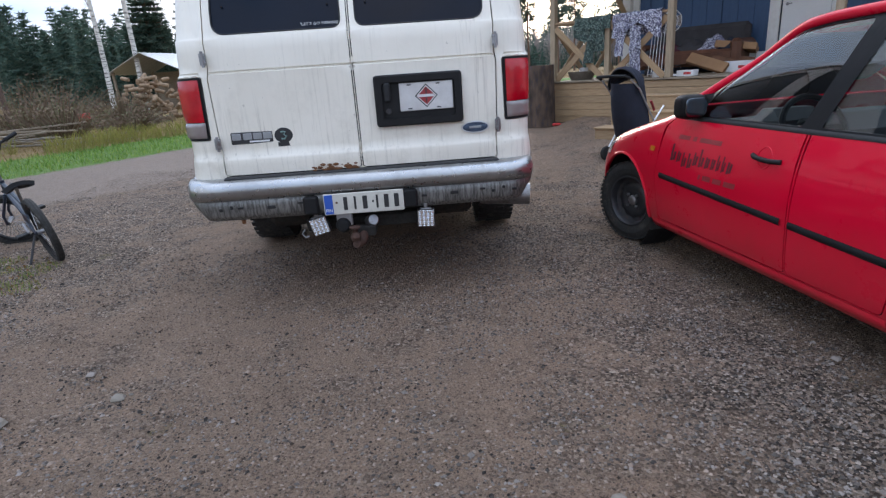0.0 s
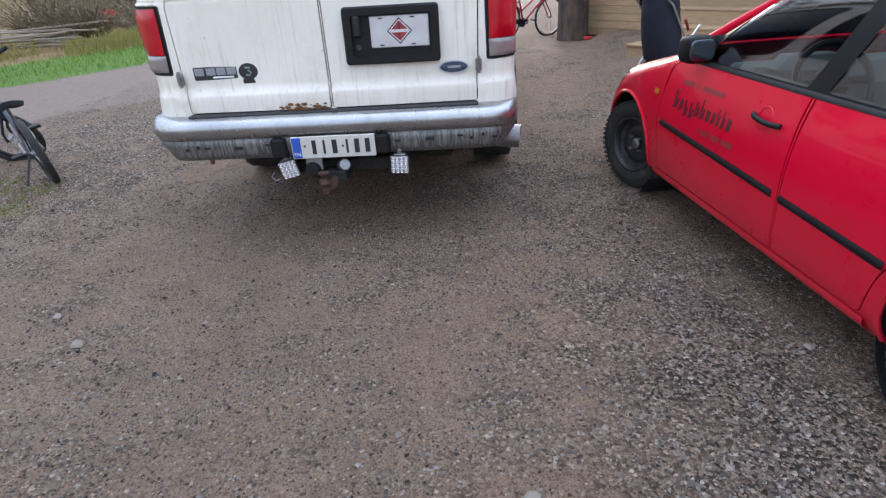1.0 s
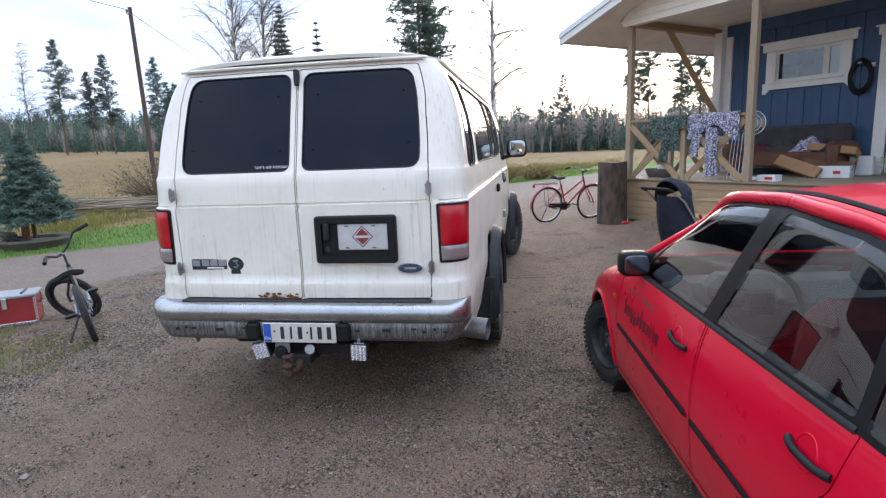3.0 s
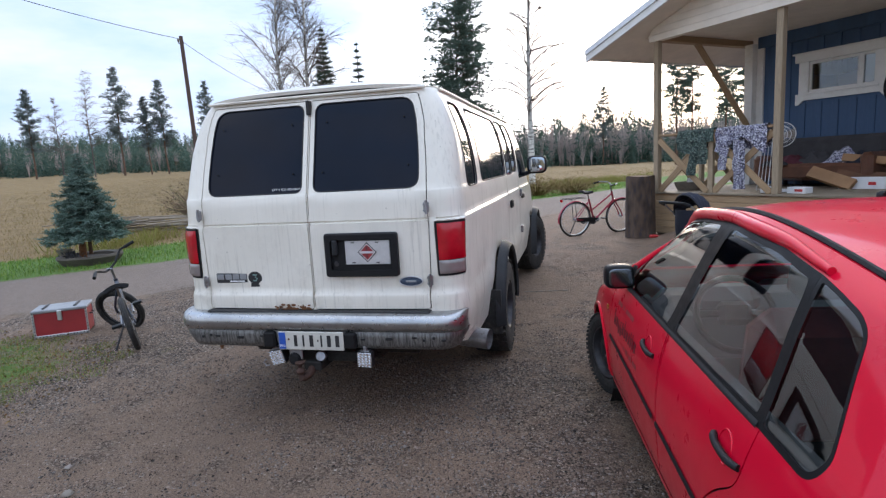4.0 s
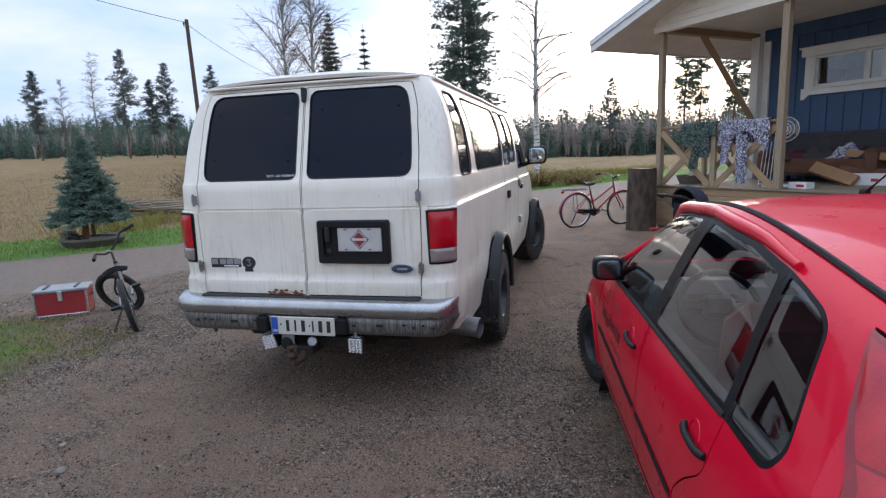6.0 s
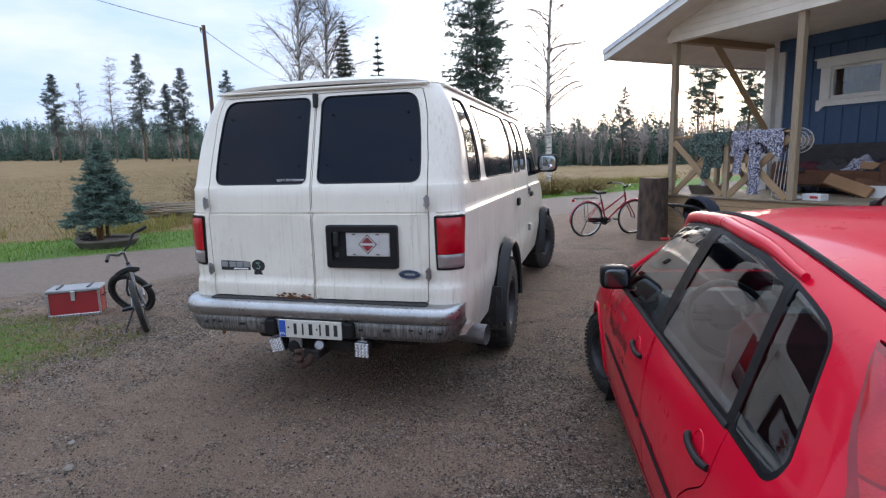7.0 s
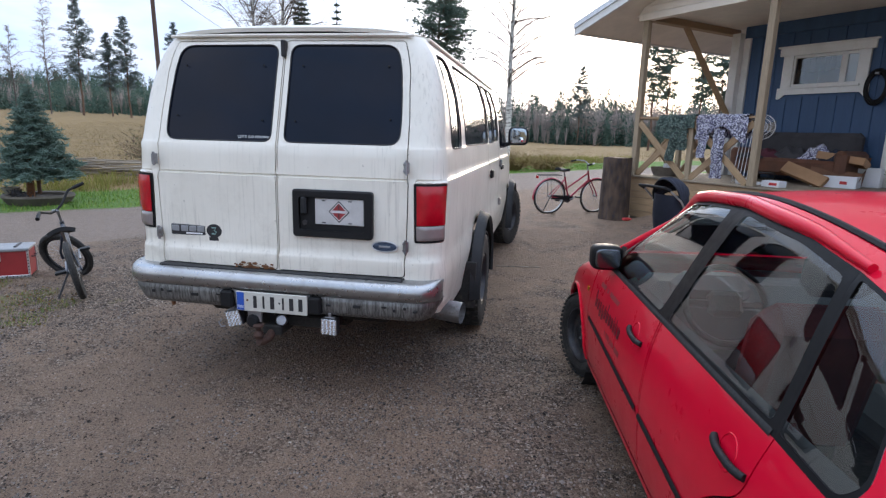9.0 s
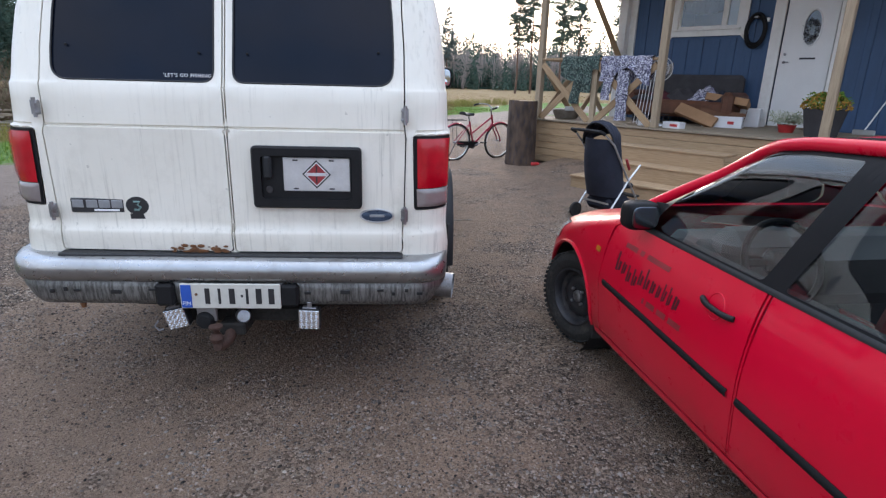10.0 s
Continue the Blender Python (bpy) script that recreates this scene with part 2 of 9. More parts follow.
def ground_mat():
    """Gravel yard, dirt road, mown grass and a dry field on one sheet; the three masks say where each lies."""
    m, n, l, b = tree_of("ground_soil")
    v = coords(n, l)
    def att(name):  # a mask laid over the plan
        a = n.new("ShaderNodeAttribute")
        a.attribute_name = name
        return a.outputs["Fac"]
    big = noise_of(n, l, v, 0.55, 6, 0.6)
    mid = noise_of(n, l, v, 3.2, 7, 0.68)
    peb = n.new("ShaderNodeTexVoronoi")
    peb.inputs["Scale"].default_value = 78.0
    l.new(v, peb.inputs["Vector"])
    peb2 = n.new("ShaderNodeTexVoronoi")
    peb2.inputs["Scale"].default_value = 105.0
    l.new(v, peb2.inputs["Vector"])
    pc = n.new("ShaderNodeSeparateColor")
    l.new(peb.outputs["Color"], pc.inputs[0])
    # gravel: brown grit with patches of grey crushed stone
    stone = ramp_of(n, l, pc.outputs[0], [(0.0, (0.009, 0.007, 0.005)), (0.30, (0.040, 0.031, 0.025)), (0.6, (0.130, 0.104, 0.086)), (0.86, (0.21, 0.175, 0.148)), (0.94, (0.24, 0.17, 0.13)), (1.0, (0.42, 0.39, 0.36))])
    pc2 = n.new("ShaderNodeSeparateColor")
    l.new(peb2.outputs["Color"], pc2.inputs[0])
    grit = ramp_of(n, l, pc2.outputs[1], [(0.0, (0.014, 0.011, 0.009)), (0.15, (0.045, 0.034, 0.027)), (0.28, (0.140, 0.105, 0.082)), (0.82, (0.205, 0.155, 0.123)), (0.95, (0.25, 0.20, 0.165)), (1.0, (0.50, 0.44, 0.39))])
    soft = ramp_of(n, l, noise_of(n, l, v, 40, 5, 0.7), [(0.35, (0.085, 0.063, 0.049)), (0.65, (0.205, 0.155, 0.123))])
    fleck = noise_of(n, l, v, 115, 5, 0.72)
    dirt = ramp_of(n, l, fleck, [(0.30, (0.014, 0.009, 0.006)), (0.41, (0.070, 0.047, 0.034)), (0.47, (0.215, 0.150, 0.110)), (0.62, (0.29, 0.205, 0.152)), (0.69, (0.42, 0.34, 0.28)), (0.75, (0.62, 0.54, 0.47))])
    grit = mix_of(n, l, 0.68, mix_of(n, l, 0.35, grit, soft), dirt)
    where = ramp_of(n, l, math_of(n, l, "ADD", math_of(n, l, "ADD", math_of(n, l, "MULTIPLY", big, 0.5), math_of(n, l, "MULTIPLY", mid, 0.5)), math_of(n, l, "MULTIPLY", math_of(n, l, "SUBTRACT", att("stony"), 0.4), 0.20)), [(0.46, (0.06, 0.06, 0.06)), (0.58, (0.95, 0.95, 0.95))])
    gravel = mix_of(n, l, where, grit, stone)
    wet = ramp_of(n, l, big, [(0.35, (1.00, 0.95, 0.88)), (0.65, (1.42, 1.33, 1.22))])
    gravel = mix_of(n, l, 1.0, gravel, wet, "MULTIPLY")
    moss = ramp_of(n, l, noise_of(n, l, v, 1.9, 5, 0.7), [(0.645, (0, 0, 0)), (0.71, (1, 1, 1))])
    gravel = mix_of(n, l, math_of(n, l, "MULTIPLY", moss, 0.55), gravel, (0.13, 0.115, 0.032))
    road = ramp_of(n, l, noise_of(n, l, v, 9, 7, 0.7), [(0.3, (0.20, 0.160, 0.132)), (0.7, (0.33, 0.275, 0.232))])
    road = mix_of(n, l, math_of(n, l, "MULTIPLY", pc.outputs[0], 0.45), road, (0.08, 0.075, 0.07))
    road = mix_of(n, l, 0.45, road, dirt)
    grass = ramp_of(n, l, noise_of(n, l, v, 14, 7, 0.7), [(0.3, (0.045, 0.09, 0.016)), (0.55, (0.105, 0.195, 0.034)), (0.75, (0.21, 0.21, 0.055))])
    field = ramp_of(n, l, noise_of(n, l, v, 1.1, 9, 0.72), [(0.28, (0.14, 0.088, 0.036)), (0.5, (0.22, 0.145, 0.062)), (0.72, (0.28, 0.195, 0.085))])
    edge = math_of(n, l, "MULTIPLY", math_of(n, l, "SUBTRACT", noise_of(n, l, v, 5, 6, 0.7), 0.5), 0.9)
    def cut(a):
        return ramp_of(n, l, math_of(n, l, "ADD", att(a), edge), [(0.40, (0, 0, 0)), (0.60, (1, 1, 1))])
    col = mix_of(n, l, cut("road"), gravel, road)
    col = mix_of(n, l, cut("grass"), col, grass)
    col = mix_of(n, l, cut("field"), col, field)
    l.new(col, b.inputs["Base Color"])
    b.inputs["Roughness"].default_value = 0.82
    b.inputs["Specular IOR Level"].default_value = 0.22
    h = math_of(n, l, "ADD", math_of(n, l, "MULTIPLY", math_of(n, l, "MULTIPLY", peb.outputs["Distance"], where), -0.7), math_of(n, l, "ADD", math_of(n, l, "MULTIPLY", mid, 1.2), math_of(n, l, "MULTIPLY", fleck, 0.9)))
    bump_of(n, l, b, h, 1.0, 0.022)
    return m


def tufts(name, a, b_, c, thin=0.0, spec=0.25):
    """Foliage or blades, each loose piece of its own tone."""
    m, n, l, b = tree_of(name)
    g = n.new("ShaderNodeNewGeometry")
    col = ramp_of(n, l, g.outputs["Random Per Island"], [(0.0, a), (0.5, b_), (1.0, c)])
    l.new(col, b.inputs["Base Color"])
    b.inputs["Roughness"].default_value = 0.75
    b.inputs["Specular IOR Level"].default_value = spec
    if thin:
        tl, mx = n.new("ShaderNodeBsdfTranslucent"), n.new("ShaderNodeMixShader")
        mx.inputs["Fac"].default_value = thin
        l.new(col, tl.inputs["Color"])
        l.new(b.outputs[0], mx.inputs[1])
        l.new(tl.outputs[0], mx.inputs[2])
        l.new(mx.outputs[0], n["Material Output"].inputs["Surface"])
    return m


WHITE_VAN = van_paint()
RED = red_paint()
VAN_GLASS = surface("tinted_van_glass", (0.006, 0.009, 0.018), 0.04, 0, 0.2, 3, 40, 0, spec=0.16)
CAR_GLASS = glass("car_window_glass", (0.70, 0.76, 0.74), boost=1.7)
HOUSE_GLASS = glass("window_glass", (0.8, 0.84, 0.86))
BLACK_PLASTIC = surface("black_plastic", (0.012, 0.012, 0.013), 0.55, 0, 0.3, 9, 130, 0.2, spec=0.22)
BLACK_SATIN = surface("satin_black_trim", (0.009, 0.009, 0.010), 0.42, 0, 0.2, 3, 30, 0, spec=0.14)
GREY_PLASTIC = surface("grey_black_plastic", (0.022, 0.023, 0.025), 0.6, 0, 0.3, 7, 110, 0.2, spec=0.25)
RUBBER = surface("tyre_rubber", (0.022, 0.021, 0.020), 0.85, 0, 0.35, 8, 60, 0.35, dirt=(0.09, 0.075, 0.06))
SEAL = surface("rubber_seal", (0.012, 0.012, 0.013), 0.6, 0, 0.2, 10, 90, 0.1)
UNDER = surface("rusty_underbody", (0.02, 0.018, 0.016), 0.85, 0.2, 0.4, 6, 50, 0.3, dirt=(0.07, 0.04, 0.025))
RUST = surface("rust", (0.16, 0.065, 0.025), 0.9, 0.1, 0.5, 30, 120, 0.5)
CHROME = surface("dull_chrome_bumper", (0.40, 0.405, 0.41), 0.30, 0.9, 0.2, 5, 30, 0.01, dirt=(0.24, 0.23, 0.215))
BUMPER_LOW = streaked_metal("streaked_grey_bumper", (0.30, 0.30, 0.29), (0.07, 0.068, 0.064), 0.5)
STEEL = surface("worn_steel", (0.32, 0.32, 0.33), 0.42, 0.85, 0.3, 12, 80, 0.1, dirt=(0.12, 0.09, 0.07))
DARK_STEEL = surface("dark_wheel_steel", (0.045, 0.045, 0.05), 0.5, 0.5, 0.35, 9, 70, 0.15, dirt=(0.1, 0.08, 0.065))
RED_LENS = surface("red_lamp_lens", (0.46, 0.004, 0.014), 0.14, 0, 0.25, 14, 160, 0.25, coat=0.4)
PRINT_DARK = surface("dark_red_print", (0.075, 0.006, 0.012), 0.45, 0, 0.3, 20, 90, 0, coat=0.3)
DARK_LENS = surface("dark_red_lamp_rim", (0.26, 0.004, 0.012), 0.2, 0, 0.25, 14, 120, 0.1, coat=0.3)
HITCH = surface("dark_brown_rusty_iron", (0.07, 0.035, 0.025), 0.8, 0.3, 0.4, 20, 90, 0.4)
CLEAR_LENS = surface("grey_clear_lamp_lens", (0.24, 0.20, 0.19), 0.2, 0, 0.2, 14, 160, 0.25, coat=0.8)
AMBER_LENS = surface("amber_lamp_lens", (0.6, 0.2, 0.02), 0.2, 0, 0.2, 14, 120, 0.1, coat=0.6)
HEADLIGHT = surface("headlight_lens", (0.6, 0.62, 0.64), 0.15, 0.3, 0.2, 14, 120, 0.1, coat=1.0)
LED = surface("work_lamp_reflector", (0.75, 0.76, 0.78), 0.18, 0.8, 0.15, 40, 120, 0.1)
PLATE_WHITE = surface("plate_white", (0.56, 0.54, 0.48), 0.4, 0, 0.12, 8, 90, 0.05, dirt=(0.4, 0.37, 0.32))
PLATE_BLUE = surface("plate_blue", (0.02, 0.09, 0.42), 0.4, 0, 0.15, 8, 90, 0.05)
INK = surface("black_print", (0.02, 0.02, 0.022), 0.5, 0, 0.2, 10, 90, 0)
WHITE_PRINT = surface("white_print", (0.78, 0.78, 0.78), 0.5, 0, 0.1, 10, 90, 0)
CHECKER = surface("aluminium_checker_plate", (0.66, 0.66, 0.66), 0.38, 0.55, 0.15, 12, 90, 0.1)
SIGN_RED = surface("red_enamel", (0.30, 0.03, 0.035), 0.4, 0, 0.3, 20, 90, 0.05)
BADGE_BLUE = surface("blue_grey_badge", (0.05, 0.075, 0.12), 0.3, 0.3, 0.25, 20, 90, 0.05)
BADGE_GREEN = surface("green_grey_sticker", (0.16, 0.26, 0.24), 0.45, 0, 0.2, 20, 90, 0.05)
BADGE_GREY = surface("grey_badge_letters", (0.30, 0.31, 0.32), 0.35, 0.3, 0.2, 20, 90, 0.05)
CAR_INSIDE = surface("dark_grey_cabin_cloth", (0.055, 0.057, 0.060), 0.9, 0, 0.3, 8, 150, 0.2)
CAR_RED_SEAT = surface("dark_red_seat_cloth", (0.16, 0.02, 0.022), 0.9, 0, 0.3, 8, 150, 0.2)
DASH = surface("grey_dashboard", (0.075, 0.078, 0.082), 0.6, 0, 0.2, 8, 110, 0.2)
DIM_MIRROR = surface("tinted_mirror_glass", (0.16, 0.18, 0.20), 0.12, 1.0, 0.05, 4, 20, 0)
VAN_MIRROR = surface("dull_mirror_glass", (0.45, 0.50, 0.54), 0.05, 1.0, 0.05, 4, 20, 0)
MIRROR = surface("mirror_glass", (0.82, 0.84, 0.86), 0.03, 1.0, 0.02, 4, 20, 0)
TIMBER_X = wood("planed_timber", (0.42, 0.285, 0.165), (0.26, 0.165, 0.09), "x")
TIMBER_Z = wood("planed_post_timber", (0.38, 0.295, 0.20), (0.24, 0.18, 0.12), "z")
DECK_GREY = wood("weathered_deck_timber", (0.30, 0.24, 0.17), (0.15, 0.115, 0.08), "x")
WHITE_WOOD = surface("white_painted_wood", (0.74, 0.73, 0.70), 0.5, 0, 0.1, 3, 60, 0.15, dirt=(0.58, 0.55, 0.5))
CREAM = surface("cream_soffit_board", (0.78, 0.70, 0.60), 0.6, 0, 0.12, 3, 60, 0.15)
BLUE_WOOD = surface("blue_painted_boards", (0.034, 0.082, 0.17), 0.6, 0, 0.25, 2.5, 50, 0.25, stretch=(3, 3, 0.5))
ROOF_METAL = surface("dark_roof_metal", (0.10, 0.10, 0.105), 0.45, 0.6, 0.2, 2, 40, 0.1)
DOOR_WHITE = surface("white_door", (0.72, 0.72, 0.71), 0.4, 0, 0.06, 2, 60, 0.05)
CARDBOARD = surface("brown_cardboard", (0.36, 0.20, 0.10), 0.85, 0, 0.2, 5, 70, 0.15)
CARD_DARK = surface("dark_brown_cardboard", (0.16, 0.075, 0.04), 0.85, 0, 0.3, 5, 70, 0.15)
CARD_WHITE = surface("white_box_card", (0.74, 0.74, 0.74), 0.7, 0, 0.08, 5, 70, 0.05)
RED_PRINT = surface("red_print", (0.5, 0.03, 0.03), 0.6, 0, 0.2, 9, 70, 0)
SOFA_BROWN = surface("brown_leather_seat", (0.13, 0.05, 0.025), 0.5, 0, 0.35, 5, 80, 0.3)
SOFA_DARK = surface("dark_grey_seat_cloth", (0.045, 0.042, 0.045), 0.9, 0, 0.3, 5, 120, 0.2)
CLOTH_MAROON = surface("maroon_cloth", (0.085, 0.015, 0.025), 0.95, 0, 0.35, 9, 160, 0.25)
CLOTH_NAVY = surface("navy_pushchair_cloth", (0.012, 0.015, 0.028), 0.85, 0, 0.35, 7, 170, 0.25)
PATCH_BLADE = tufts("worn_grass_blades", (0.07, 0.11, 0.02), (0.145, 0.21, 0.038), (0.27, 0.19, 0.06))
TALL_BLADE = tufts("yellow_green_grass_blades", (0.15, 0.135, 0.035), (0.27, 0.235, 0.065), (0.18, 0.20, 0.045), 0.25)
CAMO_GREEN = camo("dark_green_camouflage", [(0.02, 0.035, 0.03), (0.05, 0.085, 0.07), (0.018, 0.024, 0.022), (0.14, 0.18, 0.15), (0.03, 0.055, 0.05)], 62)
CAMO_WHITE = camo("white_grey_camouflage", [(0.52, 0.52, 0.58), (0.06, 0.06, 0.09), (0.60, 0.60, 0.66), (0.16, 0.15, 0.24), (0.025, 0.025, 0.035), (0.30, 0.29, 0.38), (0.05, 0.05, 0.08)], 70)
BARK = surface("pine_bark", (0.15, 0.085, 0.055), 0.95, 0, 0.4, 5, 40, 0.6, stretch=(1, 1, 0.3))
DARK_BARK = surface("grey_twig_bark", (0.12, 0.098, 0.085), 0.9, 0, 0.35, 6, 40, 0.3)
STUMP_BARK = surface("peeling_stump_bark", (0.085, 0.055, 0.038), 0.95, 0, 0.85, 10, 40, 1.0, dirt=(0.014, 0.026, 0.055), stretch=(1.0, 1.0, 0.35))
STUMP_TOP = surface("sawn_wood", (0.30, 0.2, 0.12), 0.85, 0, 0.35, 6, 60, 0.3)
BIRCH = birch_bark()
# far brown twigs, their base colour lifted to carry the veil of low-sun glare
GLARE_TWIG = tufts("glare_paled_brown_twigs", (0.28, 0.23, 0.205), (0.38, 0.315, 0.285), (0.48, 0.41, 0.37), 0.55)
POLE_WOOD = surface("grey_brown_pole", (0.10, 0.062, 0.05), 0.9, 0, 0.35, 4, 50, 0.4, stretch=(1, 1, 0.2))
NEEDLE = tufts("spruce_needles", (0.028, 0.055, 0.042), (0.05, 0.085, 0.06), (0.085, 0.12, 0.085), 0.3)
NEEDLE_BLUE = tufts("bluish_spruce_needles", (0.075, 0.125, 0.10), (0.13, 0.20, 0.165), (0.21, 0.285, 0.24), 0.3)
PINE_NEEDLE = tufts("pine_needles", (0.075, 0.12, 0.10), (0.12, 0.175, 0.145), (0.18, 0.235, 0.195), 0.6)
FOREST = tufts("far_woods", (0.050, 0.100, 0.078), (0.085, 0.142, 0.108), (0.135, 0.172, 0.132), 0.5)
# pine needles beyond the field: distance haze is put into a paler, bluer base colour
HAZE_PINE = tufts("haze_paled_pine_needles", (0.125, 0.165, 0.165), (0.165, 0.205, 0.20), (0.21, 0.25, 0.24), 0.6)
GRASS_BLADE = tufts("grass_blades", (0.068, 0.14, 0.02), (0.13, 0.255, 0.042), (0.23, 0.28, 0.065), 0.3)
DRY_BLADE = tufts("dry_grass_blades", (0.15, 0.095, 0.036), (0.235, 0.155, 0.062), (0.175, 0.15, 0.05), 0.15)
BROWN_BRUSH = tufts("withered_brush", (0.10, 0.065, 0.045), (0.17, 0.115, 0.075), (0.10, 0.11, 0.05))
LEAF_LITTER = tufts("fallen_leaves", (0.20, 0.10, 0.04), (0.12, 0.085, 0.033), (0.30, 0.19, 0.07))
PEBBLE = tufts("gravel_stones", (0.020, 0.017, 0.015), (0.105, 0.088, 0.076), (0.28, 0.24, 0.21), spec=0.15)
GRIT = tufts("brown_grit", (0.034, 0.024, 0.018), (0.175, 0.126, 0.096), (0.34, 0.26, 0.205), spec=0.12)
WELL_LID = surface("dark_stained_concrete", (0.115, 0.095, 0.075), 0.9, 0, 0.35, 5, 50, 0.4, dirt=(0.06, 0.05, 0.035))
CASE_GREY = surface("dull_grey_aluminium", (0.30, 0.305, 0.31), 0.55, 0.5, 0.2, 7, 70, 0.1)
CONCRETE = surface("stained_concrete", (0.22, 0.19, 0.155), 0.9, 0, 0.3, 4, 50, 0.4, dirt=(0.1, 0.085, 0.06))
CRATE_RED = surface("red_case_panel", (0.30, 0.018, 0.020), 0.5, 0, 0.2, 5, 80, 0.1)
ALU = surface("aluminium_edging", (0.62, 0.63, 0.64), 0.35, 0.85, 0.15, 9, 70, 0.1)
BIKE_RED = surface("red_bicycle_paint", (0.36, 0.02, 0.045), 0.3, 0.1, 0.15, 8, 70, 0, coat=0.6)
BIKE_BLUE = surface("blue_grey_bicycle_paint", (0.018, 0.028, 0.048), 0.45, 0.0, 0.2, 8, 70, 0, coat=0.2)
GROUND = ground_mat()
# ---- mesh helpers ----
import collections
from mathutils import geometry


class Geo:
    """Collects vertices and faces of one mesh."""
    def __init__(self):
        self.v, self.f, self.k = [], [], []

    def add(self, verts, faces, m=None, k=0):
        o = len(self.v)
        if m is not None:
            verts = [m @ Vector(p) for p in verts]
        self.v.extend(tuple(p) for p in verts)
        self.f.extend(tuple(i + o for i in f) for f in faces)
        self.k.extend([k] * len(faces))
        return self

    def box(self, lo, hi, b=0.004, m=None, k=0):
        """A box from corner lo to corner hi with bevelled edges."""
        lo, hi = Vector(lo), Vector(hi)
        b = min(b, *(0.45 * (hi[i] - lo[i]) for i in range(3)))
        vs, ids = [], {}
        for sx in (0, 1):
            for sy in (0, 1):
                for sz in (0, 1):
                    c = [(lo, hi)[s][i] for i, s in enumerate((sx, sy, sz))]
                    d = [(1, -1)[s] for s in (sx, sy, sz)]
                    for a in range(3):
                        p = [c[i] + (0 if i == a else d[i] * b) for i in range(3)]
                        ids[sx, sy, sz, a] = len(vs)
                        vs.append(p)
        fs = []
        for a in range(3):
            u, w = [(1, 2), (2, 0), (0, 1)][a]
            for s in (0, 1):
                q = []
                for cu, cw in ((0, 0), (1, 0), (1, 1), (0, 1)):
                    key = [0, 0, 0]
                    key[a], key[u], key[w] = s, cu, cw
                    q.append(ids[(*key, a)])
                fs.append(q if s else q[::-1])
            for cu in (0, 1):
                for cw in (0, 1):
                    e = []
                    for s in (0, 1):
                        key = [0, 0, 0]
                        key[a], key[u], key[w] = s, cu, cw
                        e.append((ids[(*key, u)], ids[(*key, w)]))
                    q = [e[0][0], e[1][0], e[1][1], e[0][1]]
                    fs.append(q if cu == cw else q[::-1])
        for sx in (0, 1):
            for sy in (0, 1):
                for sz in (0, 1):
                    q = [ids[sx, sy, sz, a] for a in range(3)]
                    fs.append(q if (sx + sy + sz) % 2 else q[::-1])
        return self.add(vs, fs, m, k)

    def tube(self, pts, r, n=8, m=None, k=0, cap=True, closed=False):
        pts = [Vector(p) for p in pts]
        if not isinstance(r, (list, tuple)):
            r = [r] * len(pts)
        vs, fs = [], []
        up = None
        cnt = len(pts)
        for i, p in enumerate(pts):
            if closed:
                t = pts[(i + 1) % cnt] - pts[i - 1]
            else:
                t = pts[min(i + 1, cnt - 1)] - pts[max(i - 1, 0)]
            t = t.normalized() if t.length > 1e-9 else Vector((0, 0, 1))
            if up is None:
                up = Vector((0, 0, 1)) if abs(t.z) < 0.9 else Vector((1, 0, 0))
            side = t.cross(up)
            if side.length < 1e-6:
                side = t.orthogonal()
            side.normalize()
            up = side.cross(t).normalized()
            for j in range(n):
                a = 2 * math.pi * j / n
                vs.append(p + (side * math.cos(a) + up * math.sin(a)) * r[i])
        rng = cnt if closed else cnt - 1
        for i in range(rng):
            i2 = (i + 1) % cnt
            for j in range(n):
                j2 = (j + 1) % n
                fs.append((i * n + j, i2 * n + j, i2 * n + j2, i * n + j2))
        if cap and not closed:
            fs.append(tuple(range(n)))
            fs.append(tuple((cnt - 1) * n + j for j in range(n - 1, -1, -1)))
        return self.add(vs, fs, m, k)

    def lathe(self, prof, n=24, m=None, k=0, arc=2 * math.pi, caps=True):
        """Turns a profile of (radius, height) round z."""
        full = abs(arc - 2 * math.pi) < 1e-6
        cols = n if full else n + 1
        vs, fs = [], []
        for j in range(cols):
            a = arc * j / n
            for r, z in prof:
                vs.append((r * math.cos(a), r * math.sin(a), z))
        c = len(prof)
        for j in range(n):
            j2 = (j + 1) % cols
            for i in range(c - 1):
                fs.append((j * c + i, j2 * c + i, j2 * c + i + 1, j * c + i + 1))
        if caps and full:
            if prof[0][0] > 1e-5:
                fs.append(tuple(j * c for j in range(n - 1, -1, -1)))
            if prof[-1][0] > 1e-5:
                fs.append(tuple(j * c + c - 1 for j in range(n)))
        return self.add(vs, fs, m, k)

    def prism(self, poly, lo, hi, m=None, k=0):
        """A flat outline in x and y, from height lo to hi."""
        n = len(poly)
        vs = [(x, y, lo) for x, y in poly] + [(x, y, hi) for x, y in poly]
        fs = [tuple(range(n - 1, -1, -1)), tuple(range(n, 2 * n))]
        fs += [(i, (i + 1) % n, n + (i + 1) % n, n + i) for i in range(n)]
        return self.add(vs, fs, m, k)

